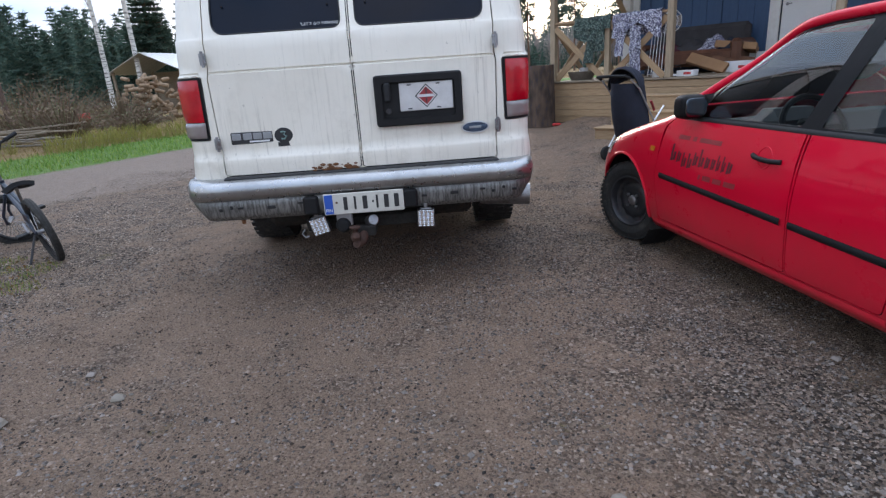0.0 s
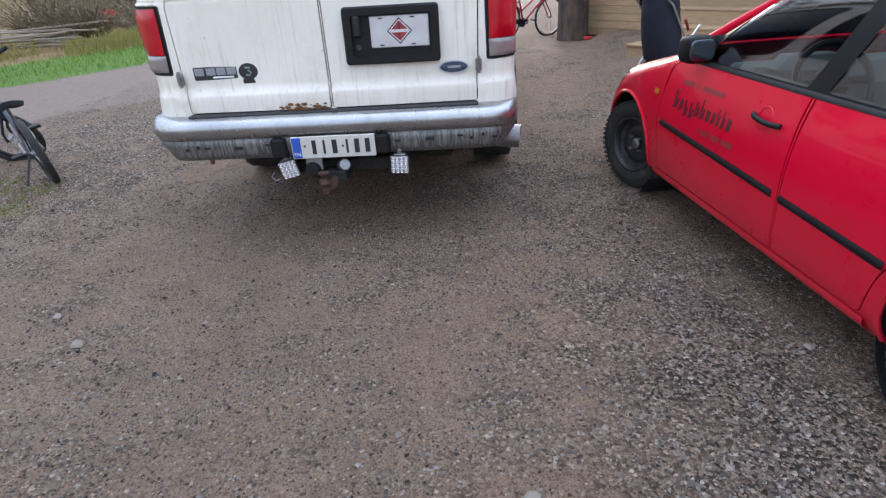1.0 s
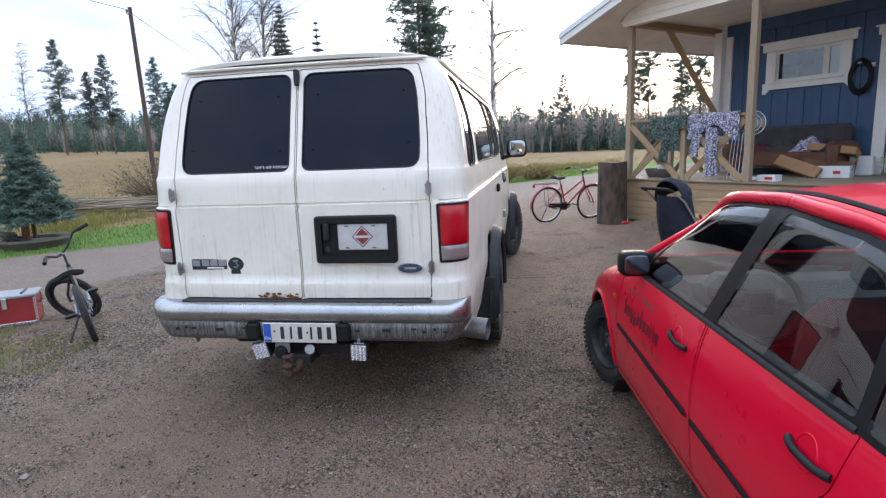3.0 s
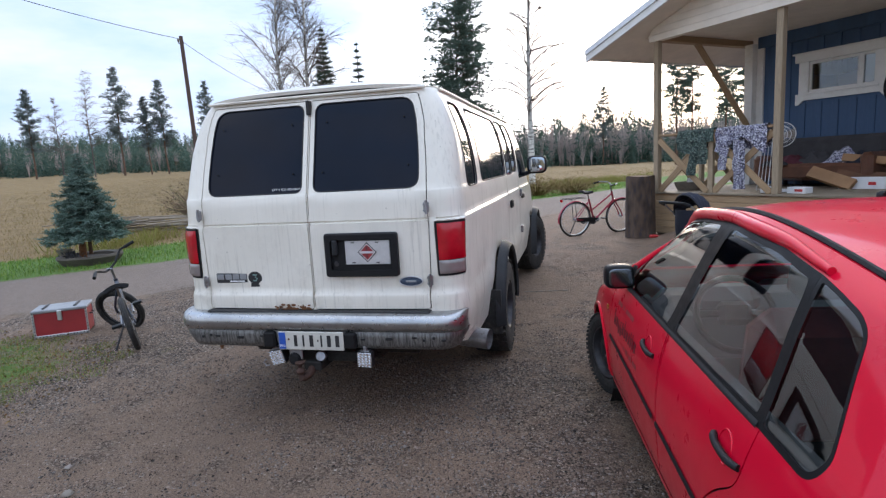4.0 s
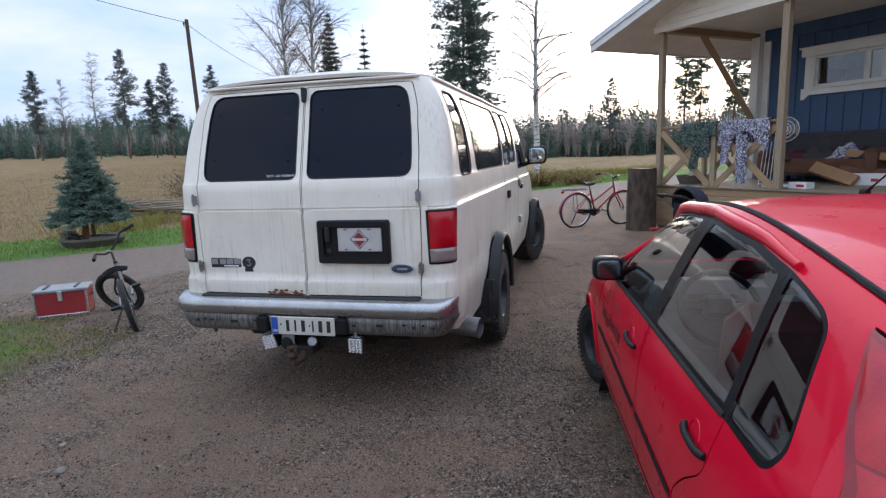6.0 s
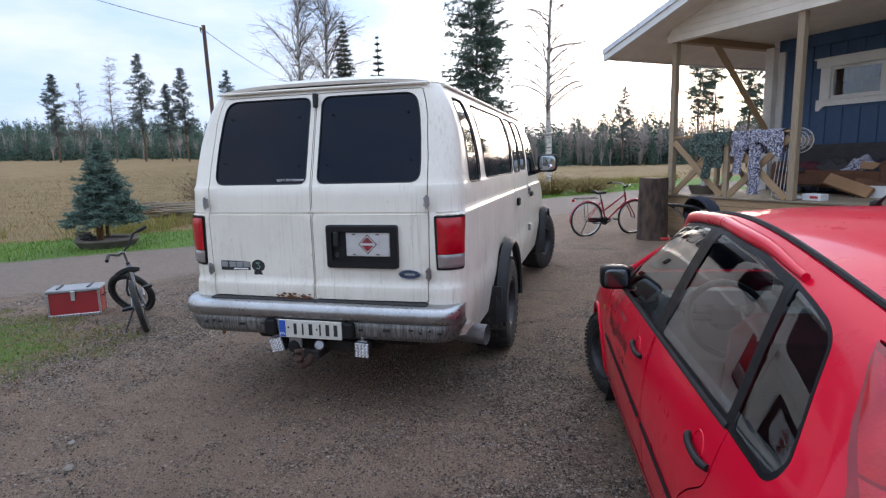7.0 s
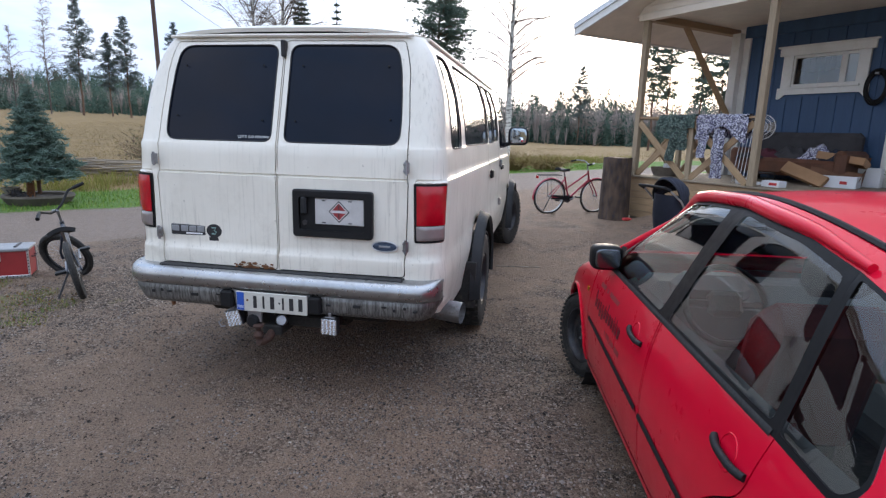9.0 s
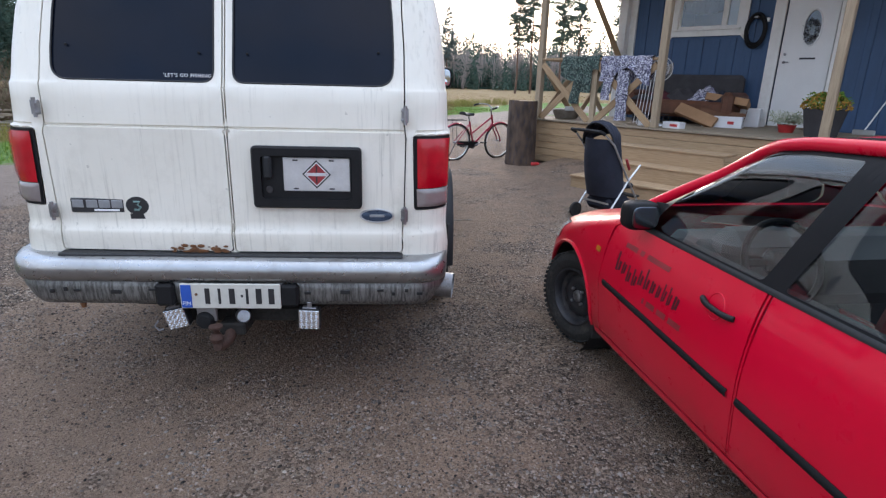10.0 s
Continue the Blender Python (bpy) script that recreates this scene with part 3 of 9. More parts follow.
    def sheet(self, fn, nu, nv, m=None, k=0, thick=0.0):
        """A grid fn(u, v) with u and v from 0 to 1; with a thickness it gets a back and edges."""
        vs = [Vector(fn(i / nu, j / nv)) for j in range(nv + 1) for i in range(nu + 1)]
        w = nu + 1
        fs = [(j * w + i, j * w + i + 1, (j + 1) * w + i + 1, (j + 1) * w + i) for j in range(nv) for i in range(nu)]
        if thick:
            nor = [Vector() for _ in vs]
            for f in fs:
                c = (vs[f[1]] - vs[f[0]]).cross(vs[f[3]] - vs[f[0]])
                for i in f:
                    nor[i] += c
            o = len(vs)
            vs = vs + [p - q.normalized() * thick for p, q in zip(vs, nor)]
            fs = fs + [tuple(i + o for i in f[::-1]) for f in fs]
            rim = [i for i in range(w)] + [j * w + nu for j in range(1, nv + 1)] + [nv * w + i for i in range(nu - 1, -1, -1)] + [j * w for j in range(nv - 1, 0, -1)]
            fs += [(rim[i], rim[i] + o, rim[(i + 1) % len(rim)] + o, rim[(i + 1) % len(rim)]) for i in range(len(rim))]
        return self.add(vs, fs, m, k)

    def mesh(self, name, mats, sharp=38):
        me = bpy.data.meshes.new(name)
        me.from_pydata(self.v, [], self.f)
        for mt in mats if isinstance(mats, (list, tuple)) else [mats]:
            me.materials.append(mt)
        me.polygons.foreach_set("material_index", self.k)
        if sharp:
            me.polygons.foreach_set("use_smooth", [True] * len(self.f))
            me.set_sharp_from_angle(angle=radians(sharp))
        me.update()
        return me


def part(name, g, mats, parent, label="", at=None, sharp=38):
    """One mesh under a thing or under a part."""
    ob = new(name, g.mesh(name, mats, sharp) if isinstance(g, Geo) else g)
    ob.parent = parent
    if at is not None:
        ob.matrix_basis = at
    if label:
        ob["label"] = label
    return ob


def thing(name, at, label, category, group="", kind=""):
    """An Empty at a thing's base that parents its parts."""
    return tagged(place(new(name), at), label, category, group, kind)


def place(ob, at):
    ob.matrix_basis = at
    return ob


def single(name, g, mats, at, label, category="", group="", kind="", sharp=38):
    """A thing that is one mesh."""
    return tagged(place(new(name, g.mesh(name, mats, sharp)), at), label, category, group, kind)


def rot(axis, deg):
    return Matrix.Rotation(radians(deg), 4, axis)


def mov(x, y, z):
    return Matrix.Translation((x, y, z))


def fillet(pts, r, seg=5):
    """Rounds the corners of an outline; r may be one radius or one for each corner."""
    out, n = [], len(pts)
    rs = r if isinstance(r, (list, tuple)) else [r] * n
    for i in range(n):
        p, a, b = Vector(pts[i]), Vector(pts[i - 1]), Vector(pts[(i + 1) % n])
        da, db = (a - p), (b - p)
        k = min(rs[i], 0.48 * da.length, 0.48 * db.length)
        if k < 1e-4:
            out.append(tuple(p))
            continue
        p0, p1 = p + da.normalized() * k, p + db.normalized() * k
        for j in range(seg + 1):
            t = j / seg
            q = p0 * (1 - t) ** 2 + p * 2 * t * (1 - t) + p1 * t ** 2
            out.append(tuple(q))
    return out


def dense(poly, step):
    out = []
    for i, p in enumerate(poly):
        q = poly[(i + 1) % len(poly)]
        n = max(1, int(math.dist(p, q) / step))
        out += [(p[0] + (q[0] - p[0]) * j / n, p[1] + (q[1] - p[1]) * j / n) for j in range(n)]
    return out


def grow(poly, d):
    """Offsets an outline outwards by d."""
    n = len(poly)
    area = sum(poly[i][0] * poly[(i + 1) % n][1] - poly[(i + 1) % n][0] * poly[i][1] for i in range(n))
    s = 1 if area > 0 else -1
    out = []
    for i in range(n):
        a, b = poly[i - 1], poly[(i + 1) % n]
        tx, ty = b[0] - a[0], b[1] - a[1]
        k = math.hypot(tx, ty) or 1
        out.append((poly[i][0] + s * d * ty / k, poly[i][1] - s * d * tx / k))
    return out


def inside(poly, pts):
    x, y = pts[:, 0], pts[:, 1]
    res = np.zeros(len(pts), bool)
    n = len(poly)
    for i in range(n):
        (x0, y0), (x1, y1) = poly[i], poly[i - 1]
        if y0 == y1:
            continue
        res ^= ((y0 > y) != (y1 > y)) & (x < (x1 - x0) * (y - y0) / (y1 - y0) + x0)
    return res


def pebble(c, r, e=0.5, n=20):
    """A box with fully rounded sides: c its middle, r its three half sizes."""
    def pw(q):
        return math.copysign(abs(q) ** e, q)
    def fn(a, b):
        u, w = 2 * math.pi * a, math.pi * (b - 0.5)
        return (c[0] + r[0] * pw(math.cos(u)) * pw(math.cos(w)), c[1] + r[1] * pw(math.sin(u)) * pw(math.cos(w)), c[2] + r[2] * pw(math.sin(w)))
    return Geo().sheet(fn, 2 * n, n)


class Shell:
    """A vehicle's skin, half of it: from the middle of the tail round the corner, along the side and to the middle of the nose,
    as a sheet with the coordinates s (along the outline) and z. Tables of (z, value) give the outline at each height."""
    A, B, C, D, E = 0.8, 0.2, 4.0, 0.3, 0.8

    def __init__(self, width, tail, nose, rc, rcf, bow, swell):
        self.t = [np.array(q, float).T for q in (width, tail, nose, rc, rcf)]
        self.bow, self.swell = bow, swell

    def at(self, z):
        return [float(np.interp(z, q[0], q[1])) for q in self.t]

    def s_of(self, y, z):
        w, r, f, rc, rcf = self.at(z)
        return self.A + self.B + (y - r - rc - self.bow) / (f - rcf - r - rc - 2 * self.bow) * self.C

    def s_x(self, x, z):
        w, r, f, rc, rcf = self.at(z)
        return x / (w - rc) * self.A

    def s_front(self, x, z):
        w, r, f, rc, rcf = self.at(z)
        return self.A + self.B + self.C + self.D + (1 - x / (w - rcf)) * self.E

    def point(self, s, z, off=0.0):
        w, r, f, rc, rcf = self.at(z)
        A, B, C, D, E = self.A, self.B, self.C, self.D, self.E
        if s <= A:
            x, y, nx, ny = s / A * (w - rc), r, 0, -1
        elif s <= A + B:
            a = (s - A) / B * math.pi / 2
            x, y, nx, ny = w - rc + rc * math.sin(a), r + rc - rc * math.cos(a), math.sin(a), -math.cos(a)
        elif s <= A + B + C:
            x, y, nx, ny = w, r + rc + self.bow + (s - A - B) / C * (f - rcf - r - rc - 2 * self.bow), 1, 0
        elif s <= A + B + C + D:
            a = (s - A - B - C) / D * math.pi / 2
            x, y, nx, ny = w - rcf + rcf * math.cos(a), f - rcf + rcf * math.sin(a), math.cos(a), math.sin(a)
        else:
            x, y, nx, ny = (w - rcf) * (1 - (s - A - B - C - D) / E), f, 0, 1
        if s <= A + B:
            y += self.bow * (x / w) ** 2
        elif s > A + B + C:
            y -= self.bow * (x / w) ** 2
        x *= self.swell(y)
        return (x + nx * off, y + ny * off, z)

    def cut(self, svals, zvals, cuts):
        """Splits the sheet along outlines. cuts: (name or None for a hole, outline in s and z, gap). Gives {name: (points, faces)}."""
        pts, edges, loops = [], [], []
        for name, poly, gap in cuts:
            poly = dense(poly, 0.035)
            pair = (grow(poly, gap), grow(poly, -gap)) if gap else (poly, poly)
            loops.append((name, *pair))
            for lp in pair if gap else pair[:1]:
                o = len(pts)
                pts += lp
                edges += [(o + i, o + (i + 1) % len(lp)) for i in range(len(lp))]
        grid = np.array([(s, z) for z in zvals for s in svals])
        if pts:
            loop_pts = np.array(pts)
            keep = np.ones(len(grid), bool)
            for i in range(0, len(grid), 2000):
                d = np.abs(grid[i:i + 2000, None, :] - loop_pts[None]).max(2).min(1)
                keep[i:i + 2000] = d > 0.007
            grid_in = grid[keep | np.isin(grid[:, 1], (zvals[0], zvals[-1])) | np.isin(grid[:, 0], (svals[0], svals[-1]))]
        else:
            grid_in = grid
        allp = [Vector(p) for p in pts] + [Vector(p) for p in grid_in.tolist()]
        rv, _, rf, *_ = geometry.delaunay_2d_cdt(allp, edges, [], 0, 1e-5)
        P = np.array([tuple(p) for p in rv])
        F = np.array([f for f in rf if len(f) == 3])
        c = P[F].mean(1)
        cls = np.zeros(len(F), int)
        for i, (name, outer, inner) in enumerate(loops):
            a, b = inside(outer, c), inside(inner, c)
            cls[a & ~b] = -1
            cls[b] = i + 1 if name else -1
        cls[(c[:, 1] < zvals[0]) | (c[:, 1] > zvals[-1]) | (c[:, 0] < svals[0]) | (c[:, 0] > svals[-1])] = -1
        out = {}
        names = ["body"] + [q[0] for q in loops]
        for i, name in enumerate(names):
            sel = F[cls == i]
            if len(sel) and name:
                ids, inv = np.unique(sel, return_inverse=True)
                out[name] = ([self.point(*P[j]) for j in ids], [tuple(int(q) for q in t) for t in inv.reshape(-1, 3)], [tuple(P[j]) for j in ids])
        return out


def half(g, piece, flip=False, k=0):
    """Adds one half of a skin to a mesh, as it is or mirrored."""
    vs, fs = piece[0], piece[1]
    if flip:
        return g.add([(-x, y, z) for x, y, z in vs], [f[::-1] for f in fs], k=k)
    return g.add(vs, fs, k=k)


def both(piece):
    return half(half(Geo(), piece), piece, True)


def thicken(ob, t, off=-1.0):
    # open edges stay crisp, so that the rim does not bend the shading of the skin
    count = collections.Counter(k for p in ob.data.polygons for k in p.edge_keys)
    for e in ob.data.edges:
        if count[e.key] == 1:
            e.use_edge_sharp = True
    md = ob.modifiers.new("thickness", "SOLIDIFY")
    md.thickness, md.offset, md.use_even_offset = t, off, False
    return ob


def lettering(name, text, size, depth, mat, parent, at, label="", spacing=1.0):
    cu = bpy.data.curves.new(name, "FONT")
    cu.body, cu.size, cu.extrude, cu.align_x, cu.align_y, cu.space_character = text, size, depth, "CENTER", "CENTER", spacing
    cu.resolution_u = 3
    ob = new(name, cu)
    dg = bpy.context.evaluated_depsgraph_get()
    me = bpy.data.meshes.new_from_object(ob.evaluated_get(dg))
    bpy.data.objects.remove(ob)
    me.materials.clear()
    me.materials.append(mat)
    return part(name, me, None, parent, label, at)
# ---- ground: one sheet to the horizon ----
ROAD = [(-32, -12), (-15, -1.5), (-9.8, 4.4), (-7.05, 6.8), (-4.65, 9.1), (-1.6, 14.1), (1.6, 21.3), (8, 31), (20, 43), (60, 70)]
ROAD_HALF = 1.75


def road_dist(x, y):
    """Signed distance to the middle of the road: positive on the far side, where the field is."""
    best, sign = 1e9, 1
    for (x0, y0), (x1, y1) in zip(ROAD, ROAD[1:]):
        dx, dy = x1 - x0, y1 - y0
        t = max(0, min(1, ((x - x0) * dx + (y - y0) * dy) / (dx * dx + dy * dy)))
        ex, ey = x - x0 - t * dx, y - y0 - t * dy
        d = math.hypot(ex, ey)
        if d < best:
            best, sign = d, (1 if dx * ey - dy * ex > 0 else -1)
    return best * sign


def smooth(a, b, x):
    t = max(0.0, min(1.0, (x - a) / (b - a)))
    return t * t * (3 - 2 * t)


def lift(x, y):
    """Height of the ground."""
    z = 0.09 * smooth(5.0, 11.0, y) * smooth(-3, 1, x)
    # the soil is banked up against the porch
    u, v = 0.6225 * (x - 3.305) - 0.7826 * (y - 11.426), 0.7826 * (x - 3.305) + 0.6225 * (y - 11.426)
    z += 0.17 * smooth(-1.1, -0.1, v) * smooth(0.35, 0.8, u) * smooth(2.6, 1.9, u) * smooth(1.2, 0.4, v)
    d = math.hypot(x, y)
    far = smooth(16, 140, d)
    left = smooth(0.1, -0.75, math.atan2(x, max(y, 0.1)))
    z += far * (0.2 + 3.6 * left)
    az = math.atan2(x, max(y, 0.1))
    z += 8.0 * smooth(128, 205, d) * smooth(-0.18, -0.42, az) * (1 - 0.25 * smooth(-0.70, -0.95, az))
    z += 4.0 * smooth(134, 185, d) * smooth(-0.12, 0.05, az)
    z += 0.16 * smooth(14, 30, d) * noise.noise((x * 0.11, y * 0.11, 1.7))
    z += 0.012 * noise.noise((x * 0.9, y * 0.9, 0.2)) + 0.006 * noise.noise((x * 3.1, y * 3.1, 4.0))
    return z


def axis(lo, hi, step, end, grow_by):
    out = list(np.arange(lo, hi + 1e-6, step))
    s, q = step, out[-1]
    while q < end:
        s *= grow_by
        q += s
        out.append(q)
    s, q = step, out[0]
    while q > -end:
        s *= grow_by
        q -= s
        out.insert(0, q)
    return out


def patch_grass(x, y):
    """The worn patch of grass and leaves where the red case stands."""
    e = ((x + 4.6) / 2.3) ** 2 + ((y - 3.5) / 1.55) ** 2
    return 1.25 - e + 0.25 * noise.noise((x * 1.3, y * 1.3, 3.0))


def stony(x, y):
    """Where crushed stone lies thick: beside the car and on the yard's western side; the way between is trodden dirt."""
    wob = 0.7 * noise.noise((x * 0.6, y * 0.6, 7.0)) + 0.3 * noise.noise((x * 1.7, y * 1.7, 3.0))
    lane = math.exp(-((x - 1.5 + wob) / 0.95) ** 2) * smooth(8.5, 4.0, y) * smooth(-4.5, -0.5, y)
    west = 0.6 * smooth(-0.6, -2.4, x + wob)
    porch = 0.25 * smooth(6, 9, y)
    return min(1.0, max(0.8 * lane, west, porch, 0.22))


def build_ground():
    xs, ys = axis(-10, 7, 0.22, 900, 1.14), axis(-3, 15, 0.22, 900, 1.14)
    g, road_a, grass_a, field_a, stony_a = Geo(), [], [], [], []
    for y in ys:
        for x in xs:
            g.v.append((x, y, lift(x, y)))
            d = road_dist(x, y)
            stony_a.append(stony(x, y))
            road_a.append(0.5 + 0.9 * (ROAD_HALF - abs(d)) if abs(d) < 6 else 0.0)
            strip = 0.5 + 1.2 * min(d - ROAD_HALF, ROAD_HALF + 3.5 - d) if d > 0 else 0.0
            if y > 27:
                strip = max(strip, 0.5 + 0.4 * min(abs(d) - ROAD_HALF, 4 - abs(d)))
            p = patch_grass(x, y)
            grass_a.append(max(0.0, min(1.0, max(strip, 0.13 + 0.42 * p if p > 0 else 0))))
            fl = 0.5 + 0.7 * (d - ROAD_HALF - 3.3) if d > 0 else 0.5 + 0.3 * (math.hypot(x - 2, y) - 40)
            field_a.append(max(0.0, min(1.0, fl)))
    w = len(xs)
    g.f = [(j * w + i, j * w + i + 1, (j + 1) * w + i + 1, (j + 1) * w + i) for j in range(len(ys) - 1) for i in range(w - 1)]
    g.k = [0] * len(g.f)
    ob = single("ground", g, GROUND, mov(0, 0, 0), "damp brown gravel yard beside a dirt road and a dry field", "ground", kind="structure", sharp=0)
    ob.data.polygons.foreach_set("use_smooth", [True] * len(g.f))
    for name, vals in (("road", road_a), ("grass", grass_a), ("field", field_a), ("stony", stony_a)):
        ob.data.attributes.new(name, "FLOAT", "POINT").data.foreach_set("value", vals)


build_ground()
# ---- wheels, shared by the vehicles ----
def wheel(parent, at, R, W, rim_r, rim_mat, hub="steel", knobs=40, holes=10):
    """A road wheel, its axle along x and its outer face towards +x: tyre > tread, rim > hub."""
    w = part("wheel", Geo().lathe([(rim_r * 0.3, -W * 0.3), (rim_r * 0.3, 0.0)], 12, rot("Y", 90)), UNDER, parent, at=at)
    h = W / 2
    prof = [(rim_r, -h * 0.86), (rim_r + 0.012, -h * 0.95), (rim_r + (R - rim_r) * 0.45, -h), (R - 0.035, -h * 0.94), (R - 0.012, -h * 0.80), (R - 0.006, -h * 0.4), (R - 0.004, 0),
            (R - 0.006, h * 0.4), (R - 0.012, h * 0.80), (R - 0.035, h * 0.94), (R - 0.06, h * 0.985), (rim_r + (R - rim_r) * 0.45, h), (rim_r + 0.03, h * 0.97), (rim_r + 0.012, h * 0.95), (rim_r, h * 0.86)]
    part("tyre", Geo().lathe(prof, 48, rot("Y", 90), caps=False), RUBBER, w)
    t = Geo()
    for j in range(knobs):
        for row, (c, wd) in enumerate(((-0.72, 0.26), (-0.24, 0.20), (0.24, 0.20), (0.72, 0.26))):
            a = 360 * (j + 0.5 * (row % 2)) / knobs
            L = 2 * math.pi * R / knobs * 0.62
            t.box((h * (c - wd), -L / 2, R - 0.018), (h * (c + wd), L / 2, R - (0.0035 if R < 0.35 else 0.002) - 0.010 * abs(c) ** 2), 0.002, rot("X", a))
    part("tread", t, RUBBER, w)
    dish = Geo()
    r = rim_r
    dish.lathe([(r, h * 0.9), (r - 0.012, h * 0.93), (r - 0.02, h * 0.86), (r - 0.03, h * 0.45), (r - 0.055, h * 0.30)], 40, rot("Y", 90), caps=False)
    dish.lathe([(r - 0.055, h * 0.30), (r * 0.62, h * 0.42), (r * 0.55, h * 0.50), (r * 0.40, h * 0.46), (r * 0.36, h * 0.40), (0.0, h * 0.40)], 40, rot("Y", 90), caps=False)
    dish.lathe([(r, -h * 0.9), (r - 0.02, -h * 0.8), (r - 0.03, h * 0.2), (r - 0.055, h * 0.30)], 40, rot("Y", 90), caps=False)
    rim = part("rim", dish, rim_mat, w)
    for j in range(holes):
        a = 360 * j / holes
        hg = Geo()
        hg.lathe([(0.0, h * 0.46 + 0.003), (r * 0.075, h * 0.455 + 0.003), (r * 0.085, h * 0.40)], 10, rot("X", a) @ rot("Y", 90) @ mov(-r * 0.74, 0, -0.012), caps=False)
        part("vent_hole", hg, SEAL, rim)
    cg = Geo()
    cg.lathe([(r * 0.2, h * 0.4), (r * 0.19, h * 0.55), (r * 0.15, h * 0.62), (0, h * 0.64)], 20, rot("Y", 90), caps=False)
    part("hub", cg, STEEL if hub == "steel" else DARK_STEEL, rim)
    for j in range(4 if R < 0.35 else 8):
        a = 360 * (j + 0.5) / (4 if R < 0.35 else 8)
        part("wheel_nut", Geo().lathe([(0.011, 0), (0.011, 0.014), (0.006, 0.02), (0, 0.02)], 6, rot("X", a) @ mov(h * 0.43, 0, r * 0.30) @ rot("Y", 90)), STEEL, rim)
    return w


def bar_row(parent, name, mat, spans, z, height, y, thick=0.0015, at=None):
    """Plain bars in a row, as stand-ins for writing that is not spelt out."""
    for x0, x1 in spans:
        part(name, Geo().box((x0, y - thick, z - height / 2), (x1, y, z + height / 2), 0.001), mat, parent, at=at)


# ---- the white van ----
VAN = pose(-0.016, 3.10, 0.0, 0, -0.2, -2.0)
van_shell = Shell(
    width=[(0.46, 0.93), (0.62, 0.957), (0.74, 0.975), (0.80, 0.976), (0.90, 0.964), (1.28, 0.972), (1.33, 0.974), (1.345, 0.962), (1.50, 0.954), (1.52, 0.948), (1.66, 0.938), (1.80, 0.918), (1.92, 0.888), (2.02, 0.848), (2.08, 0.815), (2.12, 0.785)],
    tail=[(0.46, 0.36), (0.565, 0.32), (0.60, 0.02), (0.62, 0.0), (0.76, -0.012), (0.865, -0.016), (0.88, -0.013), (0.895, -0.002), (1.30, -0.005), (1.326, -0.006), (1.331, 0.010), (1.336, 0.011), (1.342, 0.001), (1.50, 0.008), (1.518, 0.018), (2.02, 0.155), (2.12, 0.19)],
    nose=[(0.46, 5.70), (0.70, 5.80), (1.00, 5.78), (1.15, 5.68), (1.26, 5.45), (1.36, 5.02), (2.02, 4.25), (2.12, 4.10)],
    rc=[(0.46, 0.13), (1.35, 0.15), (1.6, 0.135), (2.12, 0.09)], rcf=[(0.46, 0.22), (1.2, 0.3), (2.12, 0.2)],
    bow=0.03, swell=lambda y: 1.0 - 0.02 * smooth(4.6, 5.8, y))
van_shell.C = 4.6


def van_side(pts):
    return [(van_shell.s_of(y, z), z) for y, z in dense(pts, 0.03)]


def van_rear(pts):
    return [(van_shell.s_x(x, z), z) for x, z in pts]


def circle(cy, cz, r, n=40):
    return [(cy + r * math.cos(2 * math.pi * i / n), cz + r * math.sin(2 * math.pi * i / n)) for i in range(n)]


